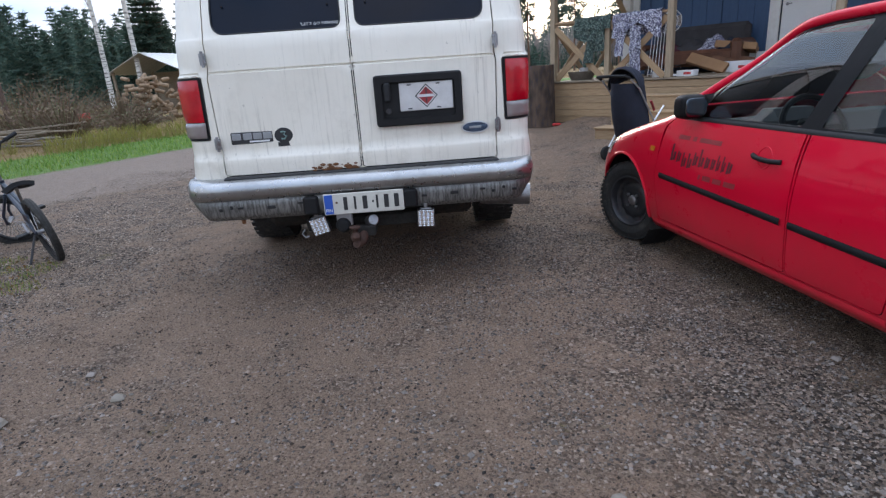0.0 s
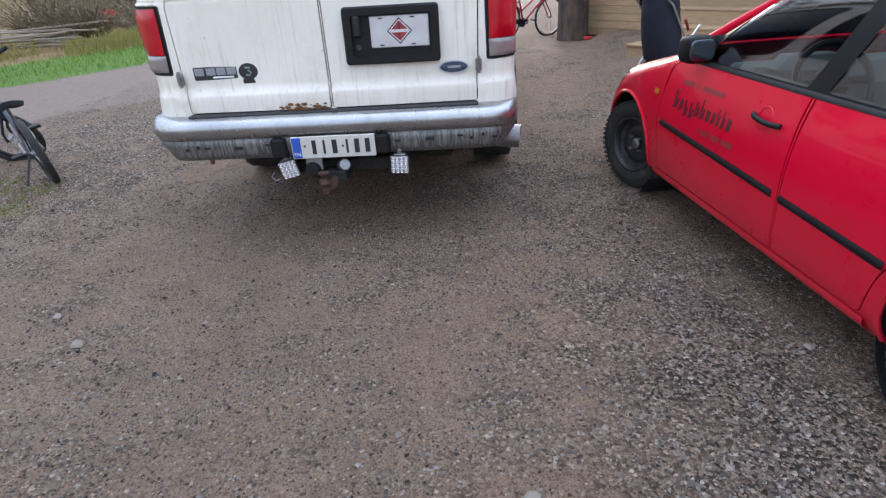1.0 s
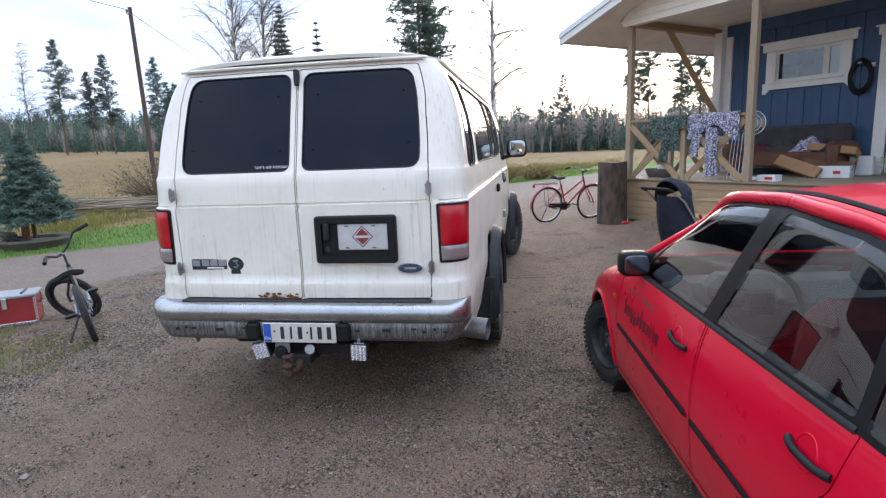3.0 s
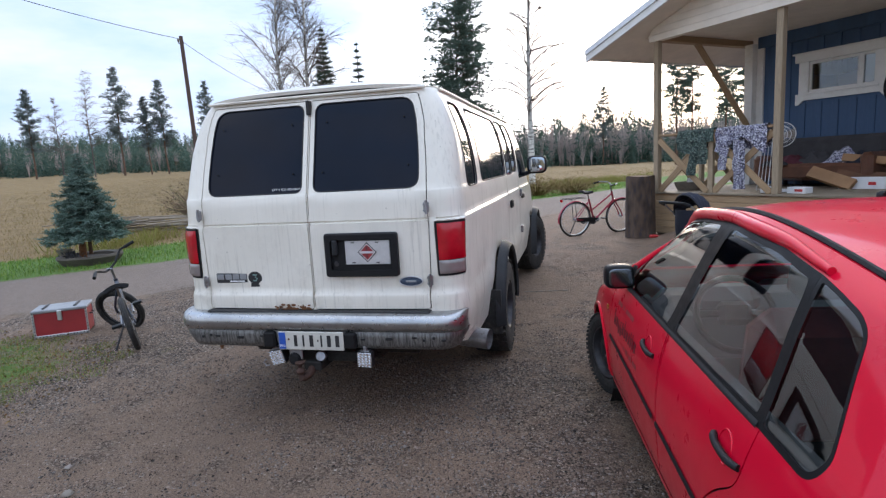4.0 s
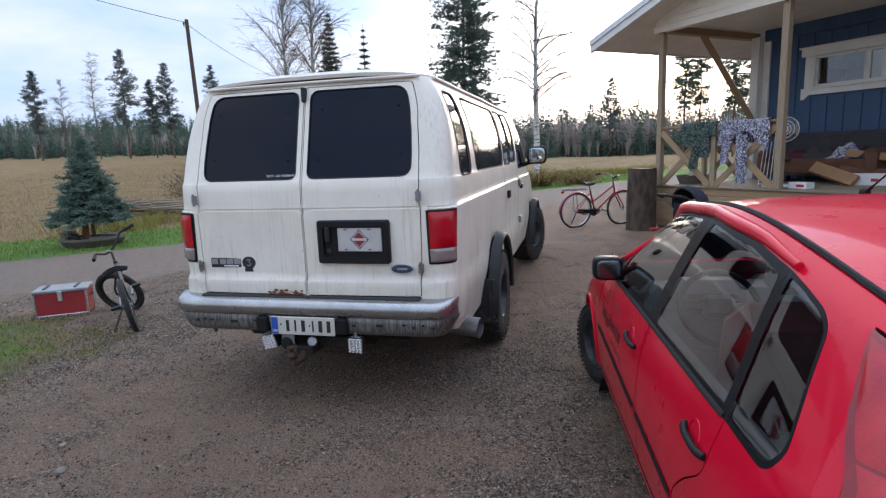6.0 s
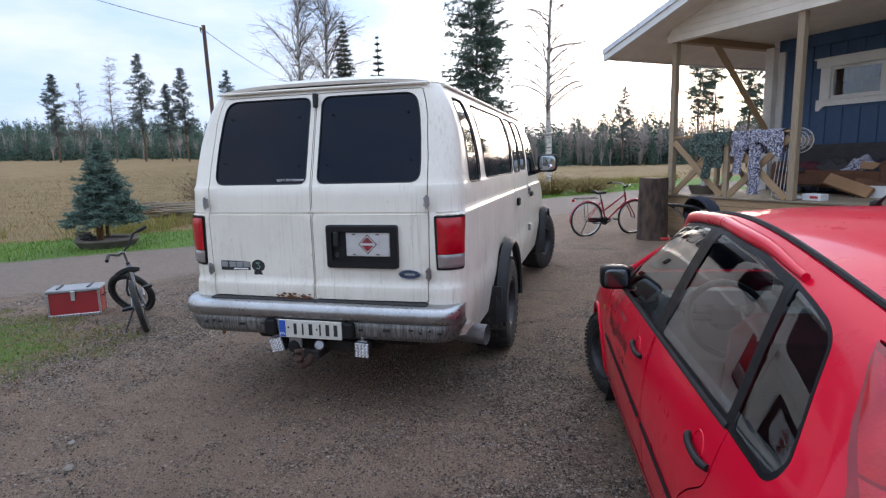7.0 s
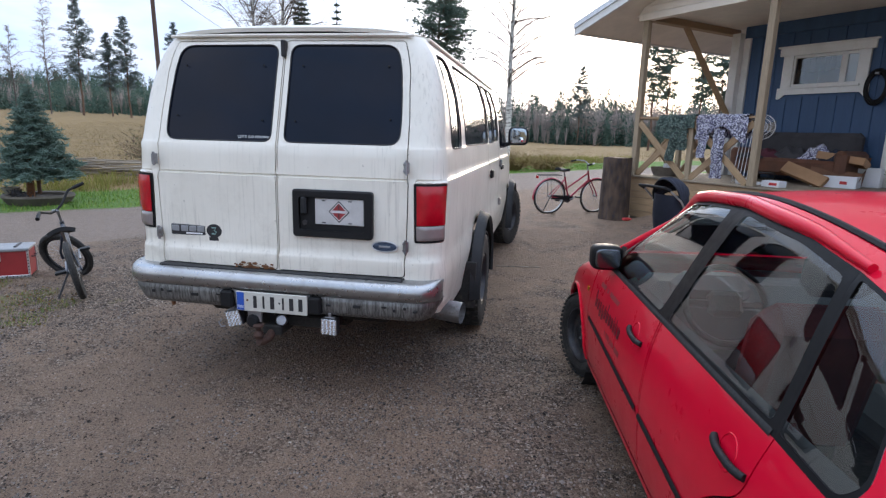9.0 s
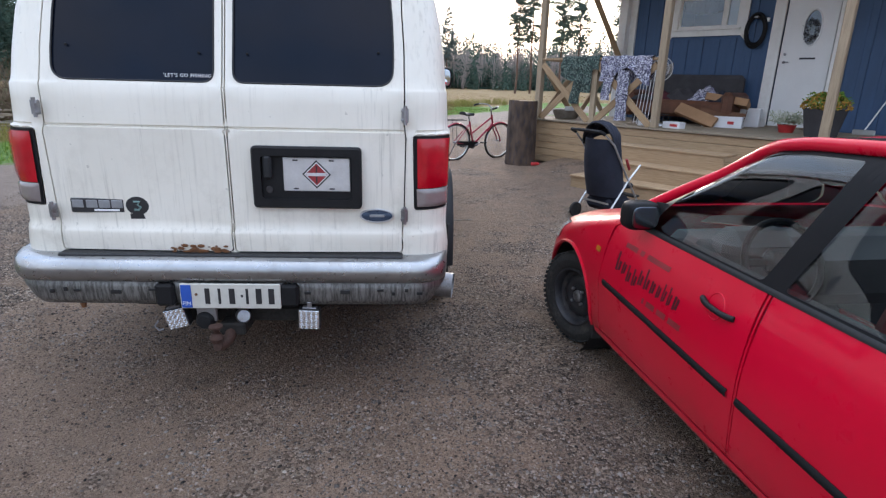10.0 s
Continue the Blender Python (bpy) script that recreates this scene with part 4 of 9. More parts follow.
def build_van():
    v = thing("van", VAN, "grimy white passenger van with dark tinted windows, parked on gravel", "van")
    sv = [0.0, 0.01] + list(np.linspace(0.06, 0.8, 13)) + list(np.linspace(0.82, 1.0, 9)) + list(np.linspace(1.06, 5.6, 62)) + list(np.linspace(5.63, 5.9, 8)) + list(np.linspace(5.98, 6.7, 8))
    zv = [0.46, 0.52, 0.565, 0.58, 0.60, 0.62, 0.68, 0.74, 0.76, 0.80, 0.835, 0.865, 0.88, 0.895, 0.93, 1.0, 1.07, 1.14, 1.21, 1.28, 1.30, 1.326, 1.331, 1.336, 1.342, 1.345, 1.38, 1.44, 1.50, 1.509, 1.518, 1.56, 1.64, 1.72, 1.80, 1.88, 1.96, 2.02, 2.07, 2.12]
    door = van_rear(fillet([(0.005, 0.785), (0.758, 0.785), (0.766, 1.0), (0.764, 1.5), (0.752, 1.78), (0.704, 2.092), (0.005, 2.092)], 0.02))
    pane = van_rear(fillet([(0.040, 1.522), (0.716, 1.522), (0.708, 1.80), (0.672, 2.068), (0.040, 2.068)], [0.05, 0.075, 0.05, 0.085, 0.06], 6))
    lamp = [(s, z) for s, z in fillet([(0.788, 0.985), (0.958, 0.985), (0.966, 1.318), (0.780, 1.318)], 0.012)]
    w1 = van_side(fillet([(0.36, 1.505), (0.74, 1.505), (0.66, 2.045), (0.36, 2.045)], [0.06, 0.08, 0.08, 0.06], 5))
    w2 = van_side(fillet([(0.93, 1.515), (2.34, 1.515), (2.30, 2.045), (0.88, 2.045)], [0.07, 0.07, 0.07, 0.07], 5))
    w3 = van_side(fillet([(2.44, 1.515), (2.90, 1.515), (2.86, 2.045), (2.40, 2.045)], 0.06, 5))
    w4 = van_side(fillet([(2.95, 1.530), (3.40, 1.530), (3.36, 2.045), (2.91, 2.045)], 0.06, 5))
    w5 = van_side(fillet([(3.56, 1.44), (4.62, 1.44), (4.10, 2.0), (3.52, 2.0)], [0.05, 0.04, 0.08, 0.05], 5))
    side_door = van_side(fillet([(2.39, 0.68), (3.45, 0.68), (3.42, 2.06), (2.35, 2.06)], 0.03))
    front_door = van_side(fillet([(3.50, 0.68), (4.75, 0.74), (4.80, 1.36), (4.20, 2.04), (3.46, 2.04)], 0.04))
    screen = [(van_shell.s_front(x, z), z) for x, z in ((0.62, 1.42), (0.0, 1.42), (0.0, 2.04), (0.50, 2.04))]
    screen = [(min(s, 6.7), z) for s, z in screen]
    arch_r, arch_f = van_side(circle(1.58, 0.44, 0.49)), van_side(circle(5.08, 0.44, 0.49))
    cuts = [("rear_door", door, 0.003), ("rear_pane", pane, 0.0), ("side_door", side_door, 0.003), ("front_door", front_door, 0.003), ("tail_lamp", lamp, 0.002),
            ("w1", w1, 0.0), ("w2", w2, 0.0), ("w3", w3, 0.0), ("w4", w4, 0.0), ("w5", w5, 0.0), ("windscreen", screen, 0.0), (None, arch_r, 0.0), (None, arch_f, 0.0)]
    sk = van_shell.cut(sv, zv, cuts)
    body = thicken(part("body", both(sk["body"]), WHITE_VAN, v), 0.02)
    # dark lining behind the door gaps and the wheel arches
    part("inner_lining", Geo().box((-0.80, 0.22, 0.80), (0.80, 4.9, 1.30), 0.05).box((-0.62, 0.22, 0.42), (0.62, 5.3, 0.80), 0.03), UNDER, v)
    part("rear_sill", Geo().sheet(lambda a, b: (-0.74 + 1.48 * a, van_shell.at(0.74 + 1.33 * b)[1] + 0.06, 0.74 + 1.33 * b), 2, 24, thick=0.01), SEAL, v)
    # rear doors with panes, hinges
    for flip in (False, True):
        sx = -1 if flip else 1
        d = thicken(part("rear_door", half(Geo(), sk["rear_door"], flip), WHITE_VAN, v, "white rear door with grime streaks" if not flip else "white rear door with rust along its lower edge"), 0.016)
        out = van_glass_piece(sk["rear_pane"], flip, -0.006, 1)
        part("pane", out, VAN_GLASS, d)
        part("seal", rim_tube(pane, flip, 0.004, 0.0), SEAL, d)
        for z in (1.405, 0.965):
            hx = 0.768 * sx
            hy = -0.006 - 0.0
            hinge = part("hinge", Geo().tube([(hx, hy - 0.010, z - 0.040), (hx, hy - 0.010, z + 0.040)], 0.008, 10).box((hx - 0.016, hy - 0.012, z - 0.030), (hx + 0.014, hy + 0.01, z + 0.030), 0.003), STEEL, d)
            part("bolt", Geo().lathe([(0.007, 0), (0.006, 0.005), (0, 0.006)], 8, mov(hx - 0.012 * sx, hy - 0.012, z + 0.018) @ rot("X", 90)), STEEL, hinge)
            part("bolt", Geo().lathe([(0.007, 0), (0.006, 0.005), (0, 0.006)], 8, mov(hx - 0.012 * sx, hy - 0.012, z - 0.018) @ rot("X", 90)), STEEL, hinge)
        for bx, bz in ((0.10, 1.64), (0.65, 1.66), (0.12, 1.95), (0.62, 1.95)):
            y = van_shell.at(bz)[1] - 0.004 + 0.03 * (bx / 0.9) ** 2
            part("pane_stud", Geo().lathe([(0.006, 0), (0.0055, 0.003), (0, 0.004)], 10, mov(bx * sx, y, bz) @ rot("X", 90)), BLACK_PLASTIC, d)
    # tail lamps: red above, clear below, dark rim
    for flip in (False, True):
        L = part("tail_lamp", puff(sk["tail_lamp"], flip, 0.004, 0.0, lamp), BLACK_PLASTIC, v, "tall red and clear tail lamp with a dark rim")
        lens = {"red": Geo(), "clear": Geo()}
        for nm, lo, hi in (("red", 1.085, 1.305), ("clear", 1.00, 1.082)):
            lens[nm].sheet(lambda a, b: sgn(van_shell.point(0.797 + 0.152 * a + 0.004 * (1 - b), lo + (hi - lo) * b, 0.010 + 0.008 * min(1, 6 * min(a, 1 - a, b, 1 - b))), flip), 12, 10)
            if flip:
                lens[nm].f = [q[::-1] for q in lens[nm].f]
            part(nm + "_lens", lens[nm], RED_LENS if nm == "red" else CLEAR_LENS, L)
    # side windows
    for nm in ("w1", "w2", "w3", "w4"):
        for flip in (False, True):
            q = part("side_window", van_glass_piece(sk[nm], flip, -0.006, 1), VAN_GLASS, v)
            part("seal", rim_tube({"w1": w1, "w2": w2, "w3": w3, "w4": w4}[nm], flip, 0.005, 0.001), SEAL, q)
    for flip in (False, True):
        sx = -1 if flip else 1
        fd = thicken(part("front_door", half(Geo(), sk["front_door"], flip), WHITE_VAN, v), 0.016)
        part("pane", van_glass_piece(sk["w5"], flip, -0.006, 1), VAN_GLASS, fd)
        part("handle", Geo().box((0.985 * sx - 0.014, 3.62, 1.20), (0.985 * sx + 0.014, 3.80, 1.26), 0.01), BLACK_PLASTIC, fd)
        sd = thicken(part("side_door", half(Geo(), sk["side_door"], flip), WHITE_VAN, v), 0.016)
        part("handle", Geo().box((0.985 * sx - 0.014, 2.46, 1.18), (0.985 * sx + 0.016, 2.57, 1.26), 0.01), BLACK_PLASTIC, sd)
        for z in (0.85, 1.28):
            part("hinge", Geo().box((0.985 * sx - 0.012, 3.44, z - 0.04), (0.985 * sx + 0.016, 3.50, z + 0.04), 0.006), STEEL, sd)
    part("windscreen", both(sk["windscreen"]), VAN_GLASS, v)
    # roof with its lip and drip rail
    def roof(u, w):
        c = 2 * u - 1
        y = 0.165 + w * 3.98
        wd = 0.798 - 0.08 * (abs(2 * w - 1) ** 14) if w < 0.5 else 0.798 - 0.14 * (abs(2 * w - 1) ** 10)
        yy = y + 0.045 * (abs(c) ** 6) * (1 if w < 0.04 else 0)
        edge = min(1, w * 9) ** 0.5 * min(1, (1 - w) * 6) ** 0.5
        return (c * wd, yy, 2.118 + 0.018 + 0.085 * (1 - abs(c) ** 3.2) * (0.55 + 0.45 * edge) * (0.35 + 0.65 * min(1, (w + 0.02) * 16)))
    part("roof", Geo().sheet(roof, 32, 44, thick=0.022), WHITE_VAN, v)
    rail = [(0.798 * math.copysign(1, 1), 0.35 + 3.6 * i / 20, 2.122) for i in range(21)]
    for sx in (1, -1):
        part("drip_rail", Geo().tube([(x * sx, y, z) for x, y, z in rail], 0.011, 6), WHITE_VAN, v)
    part("rear_drip_rail", Geo().tube([(-0.75 + 1.50 * i / 16, 0.176 + 0.03 * (abs(i / 8 - 1) ** 4), 2.118 + 0.004) for i in range(17)], 0.010, 6), WHITE_VAN, v)
    part("seam_latch_cover", Geo().box((-0.012, 0.125, 2.0), (0.012, 0.17, 2.09), 0.004), SEAL, v)
    # chrome bumper: a rolled upper face over a recessed, streaked lower face
    prof_top = [(0.05, 0.765), (-0.045, 0.770), (-0.085, 0.755), (-0.100, 0.725), (-0.098, 0.69), (-0.080, 0.668), (-0.060, 0.66)]
    prof_low = [(-0.058, 0.662), (-0.066, 0.63), (-0.058, 0.57), (-0.040, 0.548), (0.05, 0.545)]
    def sweep(prof):
        def fn(a, b):
            s = 2 * a - 1
            k = b * (len(prof) - 1)
            i = min(int(k), len(prof) - 2)
            t = k - i
            y = prof[i][0] * (1 - t) + prof[i + 1][0] * t
            z = prof[i][1] * (1 - t) + prof[i + 1][1] * t
            e = max(0.0, abs(s) - 0.80) / 0.20
            tuck = 0.055 * smooth(0.66, 0.545, z)
            wrap = 0.17 * e ** 2.4
            x = -0.012 + math.copysign(0.80 * min(1, abs(s) / 0.80) + (0.175 - tuck) * math.sin(e * math.pi / 2), s)
            return (x, y + wrap + 0.012 * (abs(s) ** 2) * (1 if e == 0 else 1), z - 0.0 * s)
        return fn
    bumper = part("bumper", Geo().sheet(sweep(prof_top), 60, 14, thick=0.006), CHROME, v, "dull chrome rear bumper")
    part("lower_face", Geo().sheet(sweep(prof_low), 60, 12, thick=0.006), BUMPER_LOW, bumper, "grime-streaked grey lower bumper face")
    # black box added as the shade on the sill between doors and bumper
    part("sill_shade_strip", Geo().box((-0.76, -0.052, 0.758), (0.76, 0.03, 0.783), 0.006), SEAL, bumper)
    part("sticker", Geo().sheet(lambda a, b: sweep(prof_top)(0.5 + (0.575 + 0.105 * a) / 1.72, 0.46 + 0.42 * b), 4, 6, mov(0, -0.003, 0)), WHITE_PRINT, bumper, "white tape on the bumper")
    for x, w_, h_ in ((-0.80, 0.018, 0.018), (-0.74, 0.016, 0.020), (-0.69, 0.03, 0.012), (-0.52, 0.045, 0.018), (-0.36, 0.03, 0.010), (0.33, 0.03, 0.012), (0.50, 0.045, 0.018), (0.66, 0.03, 0.012), (0.72, 0.016, 0.016), (0.78, 0.016, 0.016), (0.84, 0.026, 0.012)):
        z = 0.615 + 0.008 * math.sin(50 * x)
        y = sweep(prof_low)(0.5 + x / 2 * 0.975, 0.28)[1]
        part("bumper_slot", Geo().box((x - w_ / 2, y - 0.011, z - h_ / 2), (x + w_ / 2, y + 0.01, z + h_ / 2), 0.002), SEAL, bumper)
    for x in (-0.300, 0.250):
        part("rubber_block", Geo().box((x - 0.042, -0.098, 0.550), (x + 0.042, -0.03, 0.655), 0.012), BLACK_PLASTIC, bumper, "black rubber bumper block")
    plate = part("number_plate", Geo().box((-0.227, -0.105, 0.545), (0.215, -0.093, 0.663), 0.004), PLATE_WHITE, v, "white plate with a blue end band and dark characters")
    part("blue_band", Geo().box((-0.222, -0.1075, 0.550), (-0.176, -0.104, 0.658), 0.002), PLATE_BLUE, plate)
    lettering("country_letters", "FIN", 0.026, 0.0004, WHITE_PRINT, plate, mov(-0.199, -0.1080, 0.570) @ rot("X", 90))
    bar_row(plate, "character_bar", INK, [(-0.118, -0.096), (-0.060, -0.048), (-0.012, 0.014), (0.062, 0.074), (0.106, 0.132), (0.162, 0.188)], 0.605, 0.074, -0.1052)
    bar_row(plate, "character_bar", INK, [(0.040, 0.050)], 0.607, 0.012, -0.1052)
    part("plate_screw", Geo().lathe([(0.007, 0), (0.006, 0.003), (0, 0.004)], 8, mov(-0.155, -0.105, 0.613) @ rot("X", 90)), RUST, plate)
    part("plate_bracket", Geo().box((-0.17, -0.085, 0.475), (-0.08, -0.07, 0.56), 0.004), STEEL, plate)
    # towing gear and work lamps
    hitch = part("tow_hitch", Geo().box((-0.36, 0.02, 0.43), (0.34, 0.14, 0.50), 0.008).box((-0.08, -0.08, 0.40), (0.04, 0.10, 0.46), 0.008), UNDER, v, "rusty brown tow hitch")
    part("tow_ball", Geo().lathe([(0, -0.025), (0.022, -0.02), (0.03, 0.0), (0.022, 0.02), (0.012, 0.026), (0.016, 0.045), (0.03, 0.05), (0.03, 0.058), (0, 0.058)][::-1], 18, mov(-0.065, -0.155, 0.425)), HITCH, hitch)
    part("tow_neck", Geo().tube([(-0.065, -0.155, 0.385), (-0.055, -0.13, 0.375), (-0.035, -0.10, 0.385), (-0.025, -0.06, 0.42), (-0.025, 0.0, 0.435)], [0.024, 0.026, 0.026, 0.028, 0.028], 10), HITCH, hitch)
    part("coupling_cap", Geo().lathe([(0, 0.052), (0.03, 0.05), (0.043, 0.03), (0.043, 0), (0.035, -0.03), (0, -0.03)][::-1], 20, mov(-0.135, -0.055, 0.478) @ rot("X", 90)), BLACK_PLASTIC, hitch, "round black socket cap")
    part("socket", Geo().lathe([(0, 0.04), (0.028, 0.038), (0.034, 0.02), (0.034, -0.03), (0, -0.03)][::-1], 16, mov(0.02, -0.03, 0.480) @ rot("X", 70) @ rot("Y", 20)), STEEL, hitch)
    for x, ry, z in ((-0.270, -14, 0.480), (0.330, 2, 0.478)):
        m = mov(x, -0.06, z) @ rot("Y", ry) @ rot("X", 4) @ Matrix.Scale(0.9, 4)
        lampb = part("work_lamp", Geo().box((-0.055, -0.012, -0.055), (0.055, 0.045, 0.055), 0.006), DARK_STEEL, v, "square work lamp with sixteen reflectors", at=m)
        for i in range(4):
            for j in range(4):
                part("reflector", Geo().lathe([(0.0125, 0.0), (0.0118, 0.005), (0.006, 0.003), (0, 0.006)], 10, mov(-0.0375 + 0.025 * i, -0.0125, -0.0375 + 0.025 * j) @ rot("X", 90), caps=False), LED, lampb)
        part("lamp_face", Geo().box((-0.051, -0.0135, -0.051), (0.051, -0.011, 0.051), 0.001), LED, lampb)
        part("bracket", Geo().box((-0.035, 0.0, 0.055), (0.035, 0.03, 0.062), 0.002).box((-0.012, 0.005, 0.06), (0.012, 0.025, 0.09), 0.002), STEEL, lampb)
    part("cable", Geo().tube([(-0.36, -0.05, 0.46), (-0.375, -0.06, 0.44), (-0.36, -0.055, 0.415), (-0.34, -0.05, 0.42)], 0.004, 6), STEEL, hitch)
    part("hanging_bolt", Geo().lathe([(0.012, 0), (0.014, -0.01), (0.010, -0.03), (0, -0.03)], 8, mov(-0.70, -0.02, 0.545)), RUST, bumper)
    # handle recess with the patterned show plate
    rx0, rx1, rz0, rz1 = 0.075, 0.548, 0.995, 1.265
    rec = part("handle_recess", frame_ring(rx0, rx1, rz0, rz1, 0.040, -0.034, 0.0), BLACK_PLASTIC, v, "black plastic recess for handle and plate", at=mov(0.03, 0, 0))
    part("recess_floor", Geo().box((rx0 + 0.02, -0.012, rz0 + 0.02), (rx1 - 0.02, 0.004, rz1 - 0.02), 0.004), BLACK_PLASTIC, rec)
    part("handle", Geo().box((rx0 + 0.050, -0.040, 1.125), (rx0 + 0.086, -0.012, 1.225), 0.009), GREY_PLASTIC, rec)
    part("lock", Geo().lathe([(0.016, 0), (0.015, 0.006), (0.008, 0.007), (0, 0.005)], 16, mov(rx0 + 0.070, -0.014, 1.075) @ rot("X", 90)), DARK_STEEL, rec)
    show = part("show_plate", Geo().box((0.208, -0.020, 1.070), (0.498, -0.013, 1.218), 0.003), CHECKER, rec, "checker-patterned metal plate with a red diamond emblem")
    tread = Geo()
    for i in range(13):
        for j in range(7):
            x, z = 0.222 + 0.0222 * i, 1.082 + 0.0205 * j
            tread.box((-0.010, -0.0012, -0.0022), (0.010, 0.0, 0.0022), 0.0008, mov(x, -0.020, z) @ rot("Y", 45 if (i + j) % 2 else -45))
    part("raised_pattern", tread, CHECKER, show)
    for rr, mt, y in ((0.062, INK, -0.0225), (0.054, WHITE_PRINT, -0.0235), (0.048, SIGN_RED, -0.0245)):
        part("diamond", Geo().box((-rr / 1.41, -0.001, -rr / 1.41), (rr / 1.41, 0.0, rr / 1.41), 0.0005, mov(0.353, y, 1.146) @ rot("Y", 45)), mt, show)
    part("emblem_bar", Geo().box((0.309, -0.0268, 1.139), (0.397, -0.0255, 1.153), 0.0006), CHECKER, show)
    part("emblem_bar", Geo().box((0.350, -0.0262, 1.108), (0.356, -0.0250, 1.184), 0.0006), INK, show)
    for x, z in ((0.262, 1.206), (0.418, 1.206), (0.262, 1.082), (0.418, 1.082)):
        part("mount_slot", Geo().box((x - 0.011, -0.0225, z - 0.003), (x + 0.011, -0.019, z + 0.003), 0.001), INK, show)
    # badges, drawn as plain shapes
    yb = lambda x, z: van_shell.at(z)[1] + 0.03 * (x / 0.95) ** 2
    bz = 0.985
    bd = part("model_badge", Geo().box((-0.700, yb(-0.6, bz) - 0.005, bz - 0.030), (-0.468, yb(-0.6, bz) + 0.008, bz + 0.034), 0.004, Matrix.Identity(4)), INK, v, "dark badge with grey bars")
    for x0 in (-0.692, -0.632, -0.578, -0.524):
        part("badge_bar", Geo().box((x0, yb(-0.6, bz) - 0.008, bz - 0.008), (x0 + 0.048, yb(-0.6, bz) - 0.004, bz + 0.027), 0.002), BADGE_GREY, bd)
    part("badge_bar", Geo().box((-0.60, yb(-0.6, bz) - 0.0075, bz - 0.023), (-0.492, yb(-0.6, bz) - 0.004, bz - 0.014), 0.001), WHITE_PRINT, bd)
    st = part("round_sticker", Geo().lathe([(0.05, 0), (0.05, 0.003), (0, 0.003)], 24, mov(-0.412, yb(-0.43, bz) + 0.001, bz + 0.004) @ rot("X", 90) @ Matrix.Diagonal((1.0, 0.82, 1, 1))), INK, v, "dark oval sticker with pale shapes")
    part("sticker_shape", Geo().tube([(-0.014, 0.018, 0), (0.012, 0.018, 0), (0.0, 0.004, 0), (0.014, -0.006, 0), (0.004, -0.02, 0), (-0.014, -0.018, 0)], 0.005, 6, mov(-0.412, yb(-0.43, bz) - 0.002, bz + 0.004) @ rot("X", 90)), BADGE_GREEN, st)
    part("sticker_bar", Geo().box((-0.448, yb(-0.43, bz) - 0.001, bz - 0.056), (-0.372, yb(-0.43, bz) + 0.004, bz - 0.032), 0.001), INK, st)
    ov = part("oval_badge", Geo().lathe([(0.056, 0), (0.056, 0.006), (0.050, 0.009), (0, 0.009)], 32, mov(0.612, yb(0.61, 0.965) + 0.0, 0.958) @ rot("X", 90) @ Matrix.Diagonal((1.08, 0.42, 1, 1))), BADGE_BLUE, v, "blue-grey oval badge with a chrome rim", at=mov(0.030, 0, 0) @ mov(0.612, 0, 0.958) @ Matrix.Diagonal((1.22, 1, 1.22, 1)) @ mov(-0.612, 0, -0.958))
    part("badge_rim", Geo().tube([(0.060 * math.cos(a / 24 * 2 * math.pi), 0.024 * math.sin(a / 24 * 2 * math.pi), 0.006) for a in range(24)], 0.0035, 6, mov(0.612, yb(0.61, 0.965), 0.958) @ rot("X", 90), closed=True), ALU, ov)
    part("badge_bar", Geo().box((0.585, yb(0.61, 0.965) - 0.0105, 0.953), (0.640, yb(0.61, 0.965) - 0.008, 0.963), 0.001), BADGE_GREY, ov)
    lettering("window_sticker", "'LET'S GO FISHING'", 0.021, 0.0006, WHITE_PRINT, v, mov(-0.145, van_shell.at(1.546)[1] + 0.0005, 1.546) @ rot("X", 90 - 15), "small white letters on the window", 1.15)
    # rust along the lower edge of a rear door
    rg = Geo()
    rnd = random.Random(5)
    for _ in range(46):
        x = rnd.gauss(-0.15, 0.07)
        if -0.33 < x < -0.015:
            z = 0.786 + abs(rnd.gauss(0, 0.012))
            r = rnd.uniform(0.004, 0.013)
            rg.lathe([(r, 0), (r * 0.8, 0.0015), (0, 0.002)], 7, mov(x, -0.0215, z) @ rot("X", 90) @ Matrix.Diagonal((1.4, 0.7, 1, 1)))
    part("rust_patch", rg, RUST, v)
    # wheel-arch flares, wheels, mud flaps, exhaust, mirrors
    for cy, steer in ((1.58, 0), (5.08, -16)):
        for sx in (1, -1):
            fl = Geo()
            def flare(a, b):
                ang = radians(-8 + 196 * a)
                r = 0.475 + 0.065 * b
                bulge = 0.075 * math.sin(math.pi * min(1, b * 0.72 + 0.28)) + 0.012
                y, z = cy + r * math.cos(ang), 0.44 + r * math.sin(ang)
                return (sx * (0.985 + bulge), y, z)
            fl.sheet(flare, 30, 6, thick=0.012 * (-sx))
            part("arch_flare", fl, GREY_PLASTIC, v, "black plastic wheel-arch flare")
            m = mov(sx * 0.905, cy, 0.41 + (0.05 if cy > 3 else 0)) @ rot("Z", steer if cy > 3 else 0)
            if sx < 0:
                m = m @ rot("Z", 180)
            wheel(v, m, 0.405, 0.29, 0.205, DARK_STEEL)
        part("axle", Geo().tube([(-0.75, cy, 0.42), (0.75, cy, 0.42)], 0.05, 12).lathe([(0, -0.14), (0.1, -0.1), (0.15, 0), (0.1, 0.1), (0, 0.14)], 16, mov(0.1, cy, 0.42) @ rot("Y", 90)), UNDER, v)
    for sx in (1, -1):
        part("mud_flap", Geo().box((sx * 0.93 - 0.13, 1.06, 0.30), (sx * 0.93 + 0.11, 1.08, 0.66), 0.006), RUBBER, v)
    part("fuel_tank", Geo().box((-0.42, 0.25, 0.36), (0.36, 1.0, 0.55), 0.05), UNDER, v)
